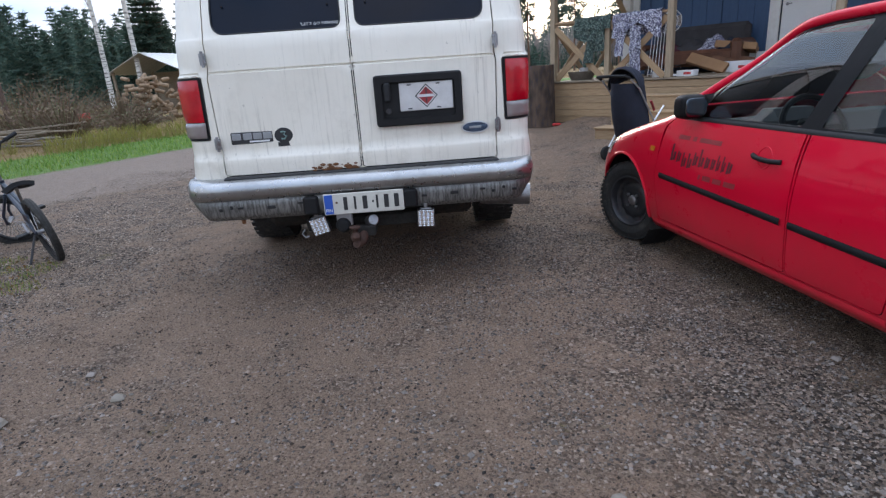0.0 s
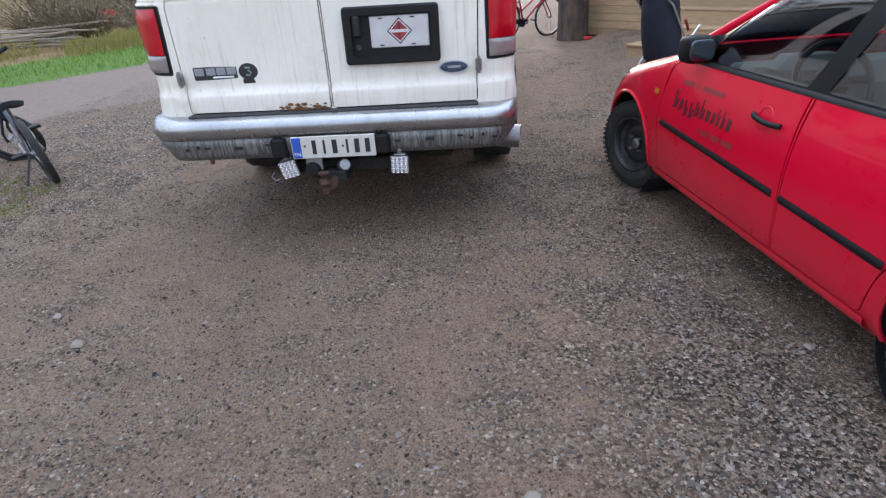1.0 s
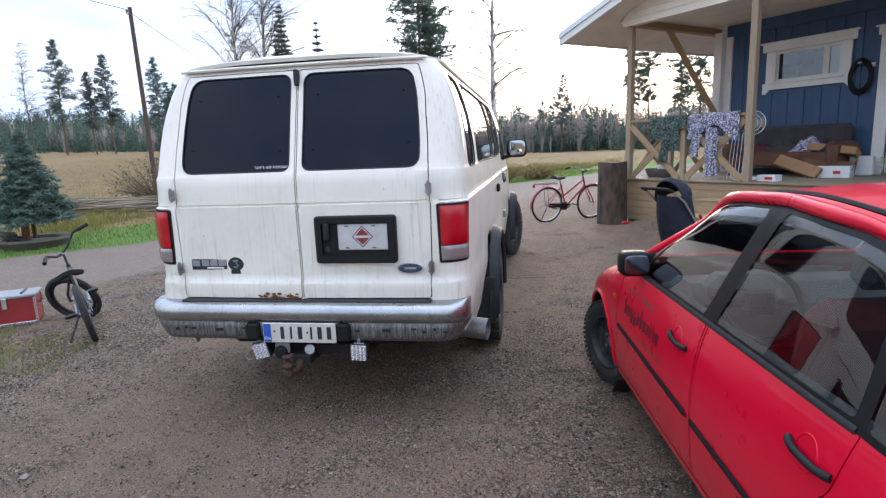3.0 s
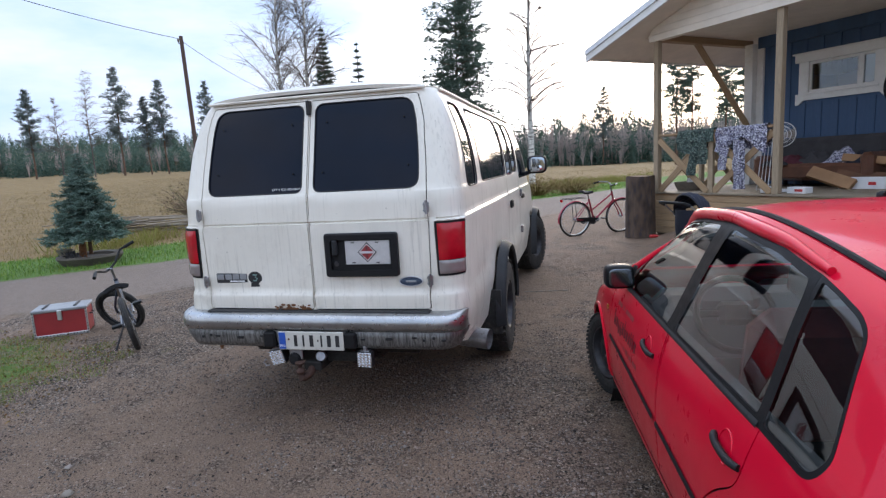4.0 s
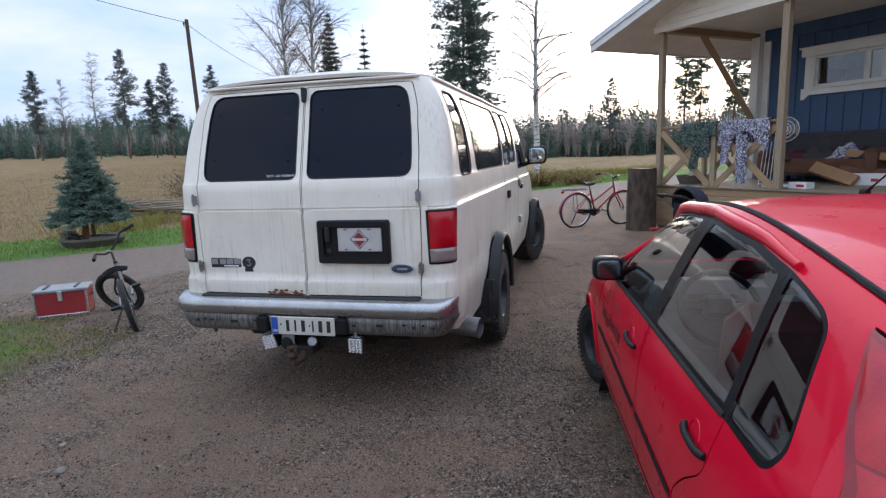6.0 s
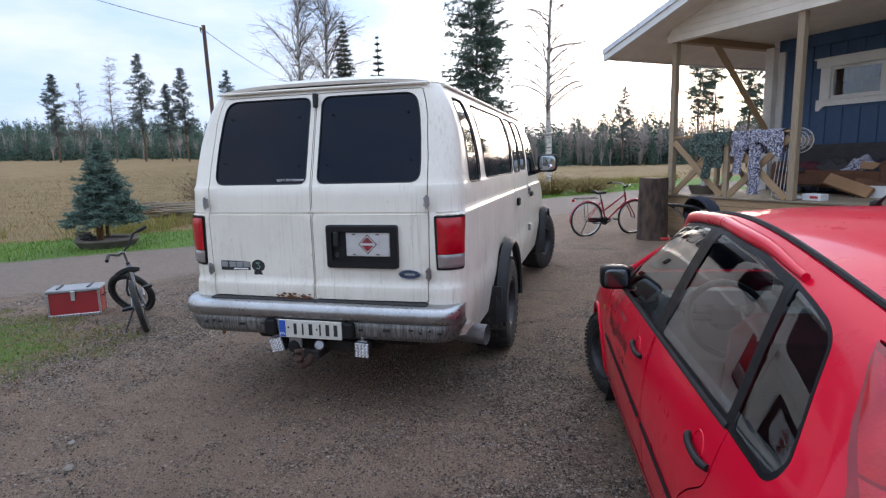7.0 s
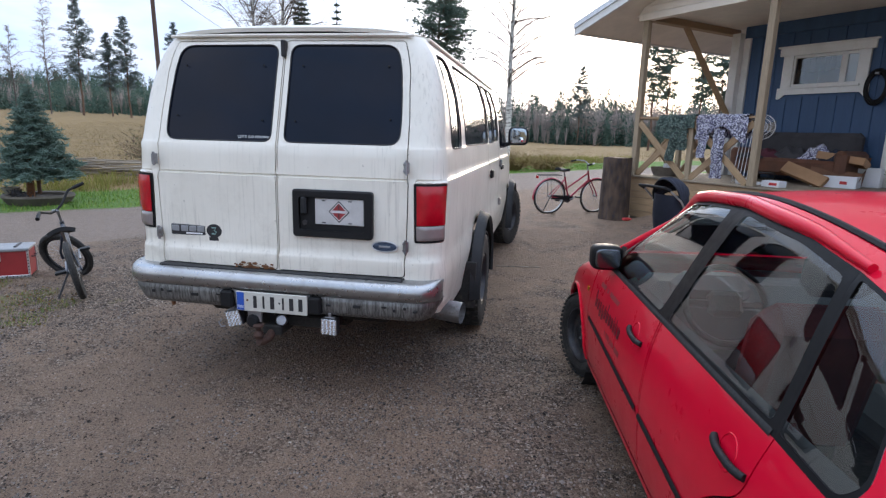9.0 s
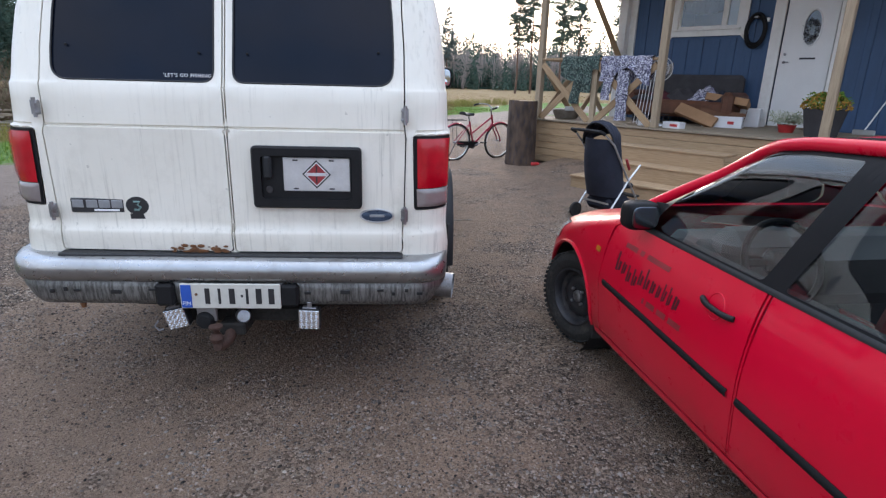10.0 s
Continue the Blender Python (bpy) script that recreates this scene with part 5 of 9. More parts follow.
    ex = part("exhaust", Geo().tube([(0.60, 1.9, 0.46), (0.66, 1.1, 0.46), (0.76, 0.7, 0.465), (0.80, 0.56, 0.468), (0.88, 0.50, 0.462)], 0.04, 14, cap=False), STEEL, v, "dull steel exhaust pipe")
    part("tail_pipe", Geo().tube([(0.72, 0.56, 0.462), (0.86, 0.50, 0.460), (1.03, 0.47, 0.452)], 0.070, 18, cap=False), STEEL, ex)
    for sx in (1, -1):
        ms = part("mirror", pebble((sx * 1.11, 4.51, 1.585), (0.130, 0.065, 0.118)), BLACK_PLASTIC, v, "black door mirror with a round blind-spot glass")
        part("arm", Geo().tube([(sx * 0.95, 4.50, 1.47), (sx * 1.03, 4.51, 1.50), (sx * 1.06, 4.51, 1.54)], 0.028, 8), BLACK_PLASTIC, ms)
        part("mirror_glass", pebble((sx * 1.11, 4.447, 1.585), (0.108, 0.006, 0.096)), VAN_MIRROR, ms)
        part("blind_spot_glass", Geo().lathe([(0.034, 0), (0.030, 0.006), (0, 0.012)], 16, mov(sx * 1.15, 4.442, 1.540) @ rot("X", 90)), MIRROR, ms)
    part("front_bumper", Geo().box((-0.95, 5.78, 0.52), (0.95, 5.90, 0.74), 0.04), CHROME, v)
    part("grille", Geo().box((-0.55, 5.765, 0.80), (0.55, 5.80, 1.08), 0.02), BLACK_PLASTIC, v)
    return v


def sgn(p, flip):
    return (-p[0], p[1], p[2]) if flip else p


def van_glass_piece(piece, flip, off, k):
    """A pane that lies a little inside the skin."""
    vs = [van_shell.point(s, z, off) for s, z in piece[2]]
    return half(Geo(), (vs, piece[1]), flip)


def rim_tube(poly, flip, r, off):
    pts = [sgn(van_shell.point(s, z, off), flip) for s, z in dense(poly, 0.04)]
    return Geo().tube(pts, r, 6, closed=True)


def puff(piece, flip, rise, edge, poly):
    vs = [van_shell.point(s, z, rise) for s, z in piece[2]]
    return half(Geo(), (vs, piece[1]), flip)


def frame_ring(x0, x1, z0, z1, t, y0, y1):
    """A rectangular ring with rounded corners, standing proud from y1 to y0."""
    g = Geo()
    outer = fillet([(x0, z0), (x1, z0), (x1, z1), (x0, z1)], 0.02, 4)
    inner = fillet([(x0 + t, z0 + t), (x1 - t, z0 + t), (x1 - t, z1 - t), (x0 + t, z1 - t)], 0.02, 4)
    n = len(outer)
    o2 = grow(outer, -0.008)
    rings = [[(x, y1, z) for x, z in outer], [(x, y0 + 0.008, z) for x, z in outer], [(x, y0, z) for x, z in o2], [(x, y0, z) for x, z in inner], [(x, y1 - 0.005, z) for x, z in inner]]
    vs = [p for r in rings for p in r]
    fs = [(k * n + i, k * n + (i + 1) % n, (k + 1) * n + (i + 1) % n, (k + 1) * n + i) for k in range(4) for i in range(n)]
    return g.add(vs, fs)


build_van()
# ---- the red hatchback ----
CAR = pose(2.80, 1.38, 0.0, 0, 0, 4.5)
ROOF_EDGE = np.array([(-0.8, 1.15), (-0.45, 1.235), (-0.07, 1.315), (0.23, 1.372), (0.5, 1.408), (0.75, 1.422), (1.0, 1.408), (1.3, 1.365), (1.6, 1.31), (2.4, 1.15)]).T


def soften(table, reach, step=0.01):
    """Resamples a table finely and rounds its corners off."""
    x = np.arange(table[0][0], table[0][-1] + step / 2, step)
    n = int(reach / step)
    y = np.convolve(np.pad(np.interp(x, *table), n, mode="reflect", reflect_type="odd"), np.ones(2 * n + 1) / (2 * n + 1), "valid")
    return np.array([x, y])


ROOF_LINE = soften(ROOF_EDGE, 0.15, 0.02)


def car_drop(y):
    """How far the roof's edge lies below its highest line, along the car."""
    return 1.44 - float(np.interp(y, *ROOF_LINE))


class CarShell(Shell):
    """The car's skin, its upper part sinking towards front and rear with the roof line."""
    def point(self, s, z, off=0.0):
        x, y, zz = Shell.point(self, s, z, off)
        return (x, y, zz - car_drop(y) * max(0.0, (zz - 0.95) / 0.49))


def raise_to_skin(y, z):
    d = car_drop(y) / 0.49
    return z if z < 0.95 else (z - 0.95 * d) / (1 - d)


car_shell = CarShell(
    width=[(0.19, 0.76), (0.24, 0.80), (0.30, 0.822), (0.48, 0.838), (0.60, 0.842), (0.70, 0.836), (0.80, 0.822), (0.89, 0.798), (0.93, 0.784), (0.965, 0.770), (1.20, 0.690), (1.36, 0.628), (1.41, 0.595), (1.44, 0.555)],
    tail=[(0.19, -0.50), (0.30, -0.61), (0.45, -0.64), (0.60, -0.63), (0.64, -0.59), (0.95, -0.54), (1.25, -0.48), (1.36, -0.45), (1.44, -0.41)],
    nose=[(0.19, 3.10), (0.30, 3.20), (0.45, 3.24), (0.58, 3.19), (0.68, 3.08), (0.76, 2.88), (0.83, 2.58), (0.88, 2.34), (0.92, 2.18), (0.965, 2.06), (1.15, 1.80), (1.36, 1.46), (1.44, 1.28)],
    rc=[(0.19, 0.18), (0.60, 0.2), (0.95, 0.15), (1.44, 0.12)], rcf=[(0.19, 0.42), (0.60, 0.46), (0.80, 0.40), (0.95, 0.22), (1.44, 0.14)],
    bow=0.05, swell=lambda y: 1.0 - 0.035 * smooth(2.2, 3.2, y) - 0.02 * smooth(0.2, -0.6, y))
car_shell.t = [soften(q, 0.03) for q in car_shell.t]
car_shell.A, car_shell.B, car_shell.C, car_shell.D, car_shell.E = 0.6, 0.22, 3.1, 0.5, 0.45
CAR_END = 0.6 + 0.22 + 3.1 + 0.5 + 0.45


def car_side(pts):
    return [(car_shell.s_of(y, raise_to_skin(y, z)), raise_to_skin(y, z)) for y, z in dense(pts, 0.03)]


def car_glass(piece, flip, off=-0.004):
    return half(Geo(), ([car_shell.point(s, z, off) for s, z in piece[2]], piece[1]), flip)


def car_strip(y0, y1, z0, z1, off, n=24, bulge=0.0, slope=0.0):
    """A strip that follows the left side, y0 to y1 and z0 to z1, standing off the skin."""
    def fn(a, b):
        y, z = y0 + (y1 - y0) * a, z0 + (z1 - z0) * b
        z += slope * (y - 1.1)
        p = car_shell.point(car_shell.s_of(y, z), z, off + bulge * math.sin(math.pi * b))
        return (-p[0], p[1], p[2])
    return Geo().sheet(fn, n, 4 if bulge else 1)


def build_car():
    c = thing("hatchback_car", CAR, "red five-door hatchback with dark door lettering, parked on gravel", "car")
    B0 = 0.82
    sv = list(np.linspace(0, 0.6, 11)) + list(np.linspace(0.62, 0.82, 9)) + list(np.linspace(0.85, 3.92, 104)) + list(np.linspace(3.96, 4.42, 14)) + list(np.linspace(4.48, CAR_END, 7))
    zv = [0.19, 0.215, 0.24, 0.27, 0.30, 0.36, 0.42, 0.48, 0.54, 0.60, 0.62, 0.64, 0.67, 0.70, 0.73, 0.76, 0.80, 0.83, 0.86, 0.89, 0.915, 0.94, 0.965, 0.985, 1.00, 1.04, 1.10, 1.15, 1.20, 1.23, 1.26, 1.28, 1.30, 1.32, 1.34, 1.355, 1.37, 1.38, 1.39, 1.40, 1.41, 1.42, 1.43, 1.44]
    door_f = car_side(fillet([(0.930, 0.27), (2.03, 0.27), (2.06, 0.55), (2.00, 0.86), (1.87, 0.945), (1.78, 1.025), (1.59, 1.170), (1.42, 1.261), (1.24, 1.328), (1.06, 1.354), (0.785, 1.368), (0.912, 0.93)], 0.02))
    door_r = car_side(fillet([(0.920, 0.27), (0.42, 0.27), (0.385, 0.42), (0.32, 0.54), (0.21, 0.64), (0.075, 0.73), (0.042, 0.92), (0.125, 1.296), (0.34, 1.335), (0.755, 1.368), (0.892, 0.93)], [0.03, 0.03, 0.05, 0.05, 0.05, 0.06, 0.02, 0.01, 0.03, 0.03, 0.02]))
    sur_f = car_side(fillet([(0.903, 0.908), (1.86, 0.908), (1.79, 1.035), (1.60, 1.182), (1.43, 1.273), (1.25, 1.340), (1.07, 1.366), (0.762, 1.381)], [0.0, 0.02, 0.02, 0.03, 0.03, 0.03, 0.03, 0.0]))
    gls_f = car_side(fillet([(0.962, 0.936), (1.73, 0.934), (1.63, 1.075), (1.40, 1.262), (1.21, 1.334), (1.05, 1.354), (0.832, 1.364)], [0.02, 0.03, 0.03, 0.05, 0.04, 0.03, 0.03]))
    sur_r = car_side(fillet([(0.903, 0.908), (0.044, 0.914), (0.124, 1.309), (0.34, 1.347), (0.762, 1.381)], [0.0, 0.0, 0.0, 0.02, 0.0]))
    gls_r = car_side(fillet([(0.858, 0.936), (0.080, 0.940), (0.152, 1.290), (0.36, 1.331), (0.722, 1.361)], 0.02))
    sur_q = car_side(fillet([(0.044, 0.914), (-0.190, 0.902), (-0.236, 0.96), (-0.125, 1.225), (-0.075, 1.256), (0.03, 1.286), (0.124, 1.309)], [0.0, 0.04, 0.04, 0.05, 0.03, 0.02, 0.0]))
    gls_q = car_side(fillet([(0.034, 0.930), (-0.182, 0.918), (-0.222, 0.968), (-0.117, 1.219), (-0.070, 1.246), (0.030, 1.276), (0.104, 1.294)], [0.01, 0.03, 0.04, 0.04, 0.03, 0.02, 0.01]))
    lamp_in = lambda z: float(np.interp(z, (0.72, 1.0, 1.2, 1.41), (0.56, 0.60, 0.64, 0.74)))
    lamp_out = lambda z: float(np.interp(z, (0.72, 1.05, 1.30, 1.41), (0.735, 0.765, 0.85, 0.915)))
    lamp = [(lamp_out(z), z) for z in np.linspace(0.73, 1.40, 15)] + [(lamp_in(z), z) for z in np.linspace(1.40, 0.73, 15)]
    head = fillet([(3.97, 0.60), (4.36, 0.585), (4.34, 0.66), (4.02, 0.745)], 0.02)
    screen = fillet([(4.05, 0.985), (CAR_END + 0.2, 0.985), (CAR_END + 0.2, 1.410), (4.02, 1.410)], 0.03)
    screen = [(min(s, CAR_END), z) for s, z in screen]
    rear_w = [(max(s, 0.0), z) for s, z in fillet([(-0.2, 1.00), (0.50, 1.00), (0.55, 1.32), (-0.2, 1.34)], 0.03)]
    arch_r, arch_f = car_side(circle(0.0, 0.30, 0.335)), car_side(circle(2.486, 0.30, 0.335))
    cuts = [("door_f", door_f, 0.003), ("door_r", door_r, 0.003), ("sur_f", sur_f, 0.0), ("sur_r", sur_r, 0.0), ("sur_q", sur_q, 0.0), ("gls_f", gls_f, 0.0), ("gls_r", gls_r, 0.0), ("gls_q", gls_q, 0.0),
            ("lamp", lamp, 0.002), ("head", head, 0.002), ("screen", screen, 0.0), ("rear_w", rear_w, 0.0), (None, arch_r, 0.0), (None, arch_f, 0.0)]
    sk = car_shell.cut(sv, zv, cuts)
    thicken(part("body", both(sk["body"]), RED, c), 0.008)
    for flip in (True, False):
        for dn, sn, gn in (("door_f", "sur_f", "gls_f"), ("door_r", "sur_r", "gls_r")):
            d = thicken(part("front_door" if dn == "door_f" else "rear_door", half(Geo(), sk[dn], flip), RED, c), 0.008)
            part("window_surround", car_glass(sk[sn], flip, 0.001), BLACK_SATIN, d, "black window surround")
            gl = part("window", car_glass(sk[gn], flip), CAR_GLASS, d)
            gl.visible_shadow = False
        q = part("quarter_surround", car_glass(sk["sur_q"], flip, 0.001), BLACK_SATIN, c)
        part("window", car_glass(sk["gls_q"], flip), CAR_GLASS, q).visible_shadow = False
        L = part("tail_lamp", car_glass(sk["lamp"], flip, 0.006), DARK_LENS, c, "tall dark red tail lamp")
        def lens(a, b, z0, z1, o):
            z = z0 + (z1 - z0) * b
            p = car_shell.point(lamp_in(z) + 0.025 + (lamp_out(z) - lamp_in(z) - 0.05) * a, z, o)
            return sgn(p, flip)
        for z0, z1, mt in ((0.76, 0.86, CLEAR_LENS), (0.88, 1.10, RED_LENS), (1.11, 1.385, RED_LENS)):
            g = Geo().sheet(lambda a, b: lens(a, b, z0, z1, 0.009 + 0.004 * min(1, 5 * min(a, 1 - a, b, 1 - b))), 8, 8)
            if flip:
                g.f = [f[::-1] for f in g.f]
            part("lens", g, mt, L)
        part("headlight", car_glass(sk["head"], flip, 0.004), HEADLIGHT, c, "clear headlight")
    part("windscreen", both((car_glass(sk["screen"], False).v, sk["screen"][1])), CAR_GLASS, c).visible_shadow = False
    part("rear_window", both((car_glass(sk["rear_w"], False).v, sk["rear_w"][1])), CAR_GLASS, c).visible_shadow = False
    # roof with dark gutter strips
    def roof(u, w):
        k = 2 * u - 1
        y = -0.45 + 1.76 * w
        wd = 0.546 * (1 - 0.03 * smooth(0.8, 1.0, w) - 0.03 * smooth(0.2, 0, w))
        yy = y + 0.05 * k * k * (1 - 2 * w) * (1 if w < 0.5 else 0.6)
        z = 1.44 - car_drop(yy) - 0.004 + 0.030 * (1 - abs(k) ** 2.6)
        return (k * wd, yy, z)
    r = part("roof", Geo().sheet(roof, 28, 28, thick=0.02), RED, c)
    part("headlining", Geo().sheet(lambda u, w: (lambda p: (p[0] * 0.95, p[1] * 0.95, p[2] - 0.035))(roof(u, w)), 12, 12), DASH, c)
    for sx in (1, -1):
        part("gutter_strip", Geo().tube([(lambda p: (p[0], p[1], p[2] + 0.004))(roof(0.5 + sx * 0.490, w / 28)) for w in range(29)], 0.010, 6), BLACK_PLASTIC, r)
    # red pillar and roof rail that frame the side windows
    edge = soften(np.array([(0.10, 1.305), (0.34, 1.350), (0.55, 1.366), (0.762, 1.382), (1.07, 1.367), (1.25, 1.341), (1.43, 1.274), (1.60, 1.183), (1.79, 1.036), (1.90, 0.935)]).T, 0.05)[:, ::5].T
    for flip in (True, False):
        line = []
        for i, (y, z) in enumerate(edge):
            (ya, za), (yb, zb) = edge[max(i - 1, 0)], edge[min(i + 1, len(edge) - 1)]
            k = 0.019 / math.hypot(yb - ya, zb - za)
            zs = raise_to_skin(y, z)
            q = car_shell.point(car_shell.s_of(y, zs), zs)
            line.append(sgn((q[0] - 0.006, q[1] - (zb - za) * k, q[2] + (yb - ya) * k), flip))
        part("roof_rail", Geo().tube(line, [0.012 + 0.013 * min(1, i / 8) for i in range(len(line))], 10), RED, c)
    part("aerial", Geo().lathe([(0.022, 0), (0.018, 0.012), (0.008, 0.02), (0.006, 0.05), (0.0035, 0.06), (0.003, 0.40), (0, 0.40)], 8, mov(0.0, 0.92, 1.440) @ rot("X", 58)), BLACK_PLASTIC, r, "thin black roof aerial")
    # left side fittings: handles, moulding, lettering bars, side repeater, mirrors
    for y0, z in ((0.990, 0.778), (0.062, 0.786)):
        for flip in (True, False):
            def pt(y, zz, o):
                return sgn(car_shell.point(car_shell.s_of(y, zz), zz, o), flip)
            n = 14
            pts = [pt(y0 + 0.012 + 0.19 * i / n, z - 0.003 * math.sin(math.pi * i / n) + 0.010 * (i / n) ** 3, 0.004 + 0.013 * min(1, 4 * i / n, 4 * (1 - i / n)) ** 0.6) for i in range(n + 1)]
            h = part("door_handle", Geo().tube(pts, [0.011] + [0.0115] * (n - 3) + [0.0125, 0.0125, 0.011], 10), BLACK_PLASTIC, c, "black door handle")
            ring = [pt(y0 + 0.125 + 0.046 * math.cos(2 * math.pi * i / 24), z + 0.004 + 0.050 * math.sin(2 * math.pi * i / 24), 0.0) for i in range(24)]
            part("handle_dish", Geo().tube(ring, 0.003, 6, closed=True), RED, h)
    md = part("side_moulding", flipped(car_strip(0.955, 2.00, 0.502, 0.536, 0.003, 24, 0.006, 0.045)), BLACK_PLASTIC, c, "black side moulding strip")
    part("rear_moulding", flipped(car_strip(0.36, 0.905, 0.502, 0.536, 0.003, 14, 0.006, 0.045)), BLACK_PLASTIC, md)
    rnd = random.Random(3)
    y = 1.89
    for k, (wd, hi) in enumerate(((0.045, 0.10), (0.034, 0.062), (0.036, 0.085), (0.036, 0.085), (0.036, 0.074), (0.036, 0.098), (0.034, 0.062), (0.028, 0.062), (0.024, 0.084), (0.024, 0.084), (0.036, 0.062))):
        lean = 0.012
        z0 = 0.668 - (0.022 if k in (2, 3) else 0.0)
        part("door_print", decal(y, y - wd * 0.42, z0, z0 + hi, lean), PRINT_DARK, c)
        part("door_print", decal(y - wd * 0.55, y - wd, z0 + 0.006, z0 + min(hi, 0.062) * 0.9, lean), PRINT_DARK, c)
        y -= wd + 0.019
    y = 1.84
    for wd in (0.11, 0.035, 0.19):
        part("door_print", decal(y, y - wd, 0.800, 0.824, 0.006), SIGN_RED, c)
        y -= wd + 0.03
    y = 1.60
    for wd in (0.018, 0.07, 0.07, 0.09):
        part("door_print", decal(y, y - wd, 0.600, 0.628, 0.006), SIGN_RED, c)
        y -= wd + 0.022
    part("side_repeater", decal(2.13, 2.075, 0.70, 0.73, 0.004, 0.006), AMBER_LENS, c, "small amber side repeater")
    for sx in (-1, 1):
        m = part("door_mirror", pebble((sx * 0.842, 1.712, 0.990), (0.080, 0.058, 0.066)), BLACK_SATIN, c, "black door mirror")
        part("mirror_glass", pebble((sx * 0.842, 1.656, 0.990), (0.064, 0.005, 0.050)), DIM_MIRROR, m)
        part("mirror_arm", Geo().tube([(sx * 0.77, 1.70, 0.955), (sx * 0.80, 1.71, 0.955), (sx * 0.84, 1.715, 0.96)], [0.036, 0.032, 0.03], 8), BLACK_PLASTIC, m)
        part("sail_panel", Geo().add([(sx * 0.793, 1.84, 0.925), (sx * 0.790, 1.69, 0.93), (sx * 0.757, 1.62, 1.06), (sx * 0.757, 1.72, 1.05)], [(0, 1, 2, 3) if sx > 0 else (3, 2, 1, 0)]), BLACK_PLASTIC, m)
    part("belt_strip", flipped(car_strip(0.06, 1.84, 0.910, 0.930, 0.003, 40, 0.002)), SEAL, c)
    part("sill", flipped(car_strip(0.40, 2.10, 0.20, 0.262, 0.004, 30, 0.012)), RED, c)
    # cabin
    cab = part("cabin_lining", both((lambda vs, n, m: (vs, [(j * (n + 1) + i, j * (n + 1) + i + 1, (j + 1) * (n + 1) + i + 1, (j + 1) * (n + 1) + i) for j in range(m) for i in range(n)]))(
        [car_shell.point(0.7 + 2.75 * i / 40, 0.30 + 0.632 * j / 6, -0.050) for j in range(7) for i in range(41)], 40, 6)), DASH, c)
    part("cabin_floor", Geo().box((-0.72, -0.40, 0.24), (0.72, 1.95, 0.30), 0.02), CAR_INSIDE, cab)
    for x in (-0.36, 0.36):
        s = part("front_seat", Geo().box((-0.24, -0.26, 0.0), (0.24, 0.26, 0.22), 0.07, mov(x, 1.02, 0.36)), CAR_INSIDE, c, "dark cloth front seat")
        part("seat_back", Geo().box((-0.23, -0.08, 0.0), (0.23, 0.08, 0.58), 0.07, mov(x, 0.76, 0.52) @ rot("X", 14)), CAR_RED_SEAT if x < 0 else CAR_INSIDE, s)
        part("headrest", Geo().box((-0.12, -0.05, 0.0), (0.12, 0.05, 0.17), 0.045, mov(x, 0.60, 1.12) @ rot("X", 10)), CAR_INSIDE, s)
    b = part("rear_bench", Geo().box((-0.60, -0.02, 0.34), (0.60, 0.40, 0.56), 0.07), CAR_INSIDE, c)
    part("bench_back", Geo().box((-0.60, -0.07, 0.0), (0.60, 0.07, 0.54), 0.06, mov(0, -0.06, 0.52) @ rot("X", 12)), CAR_INSIDE, b)
    for x in (-0.36, 0.36):
        part("headrest", Geo().box((-0.11, -0.04, 0), (0.11, 0.04, 0.12), 0.035, mov(x, -0.18, 1.03)), CAR_INSIDE, b)
    dsh = part("dashboard", Geo().box((-0.68, 1.52, 0.55), (0.68, 1.88, 0.90), 0.09).box((-0.54, 1.46, 0.80), (-0.18, 1.66, 0.96), 0.06), DASH, c)
    sw = part("steering_wheel", Geo().tube([(0.18 * math.cos(2 * math.pi * i / 28), 0.18 * math.sin(2 * math.pi * i / 28), 0) for i in range(28)], 0.016, 8, mov(-0.36, 1.36, 0.86) @ rot("X", 64), closed=True), BLACK_SATIN, c)
    part("wheel_boss", Geo().box((-0.08, -0.06, -0.03), (0.08, 0.06, 0.03), 0.025, mov(-0.36, 1.37, 0.86) @ rot("X", 64)).box((-0.17, -0.018, -0.012), (0.17, 0.018, 0.012), 0.008, mov(-0.36, 1.37, 0.86) @ rot("X", 64)), BLACK_PLASTIC, sw)
    part("inside_mirror", Geo().box((-0.11, -0.02, -0.03), (0.11, 0.02, 0.03), 0.015, mov(0, 1.10, 1.30)), BLACK_PLASTIC, c)
    part("parcel_shelf", Geo().box((-0.55, -0.44, 0.93), (0.55, -0.14, 0.955), 0.01), CAR_INSIDE, c)
    part("white_bag", Geo().lathe([(0, 0), (0.11, 0.01), (0.15, 0.10), (0.13, 0.2), (0.05, 0.26), (0, 0.26)], 12, mov(-0.42, -0.02, 0.72)), WHITE_PRINT, c, "white bag on the rear bench")
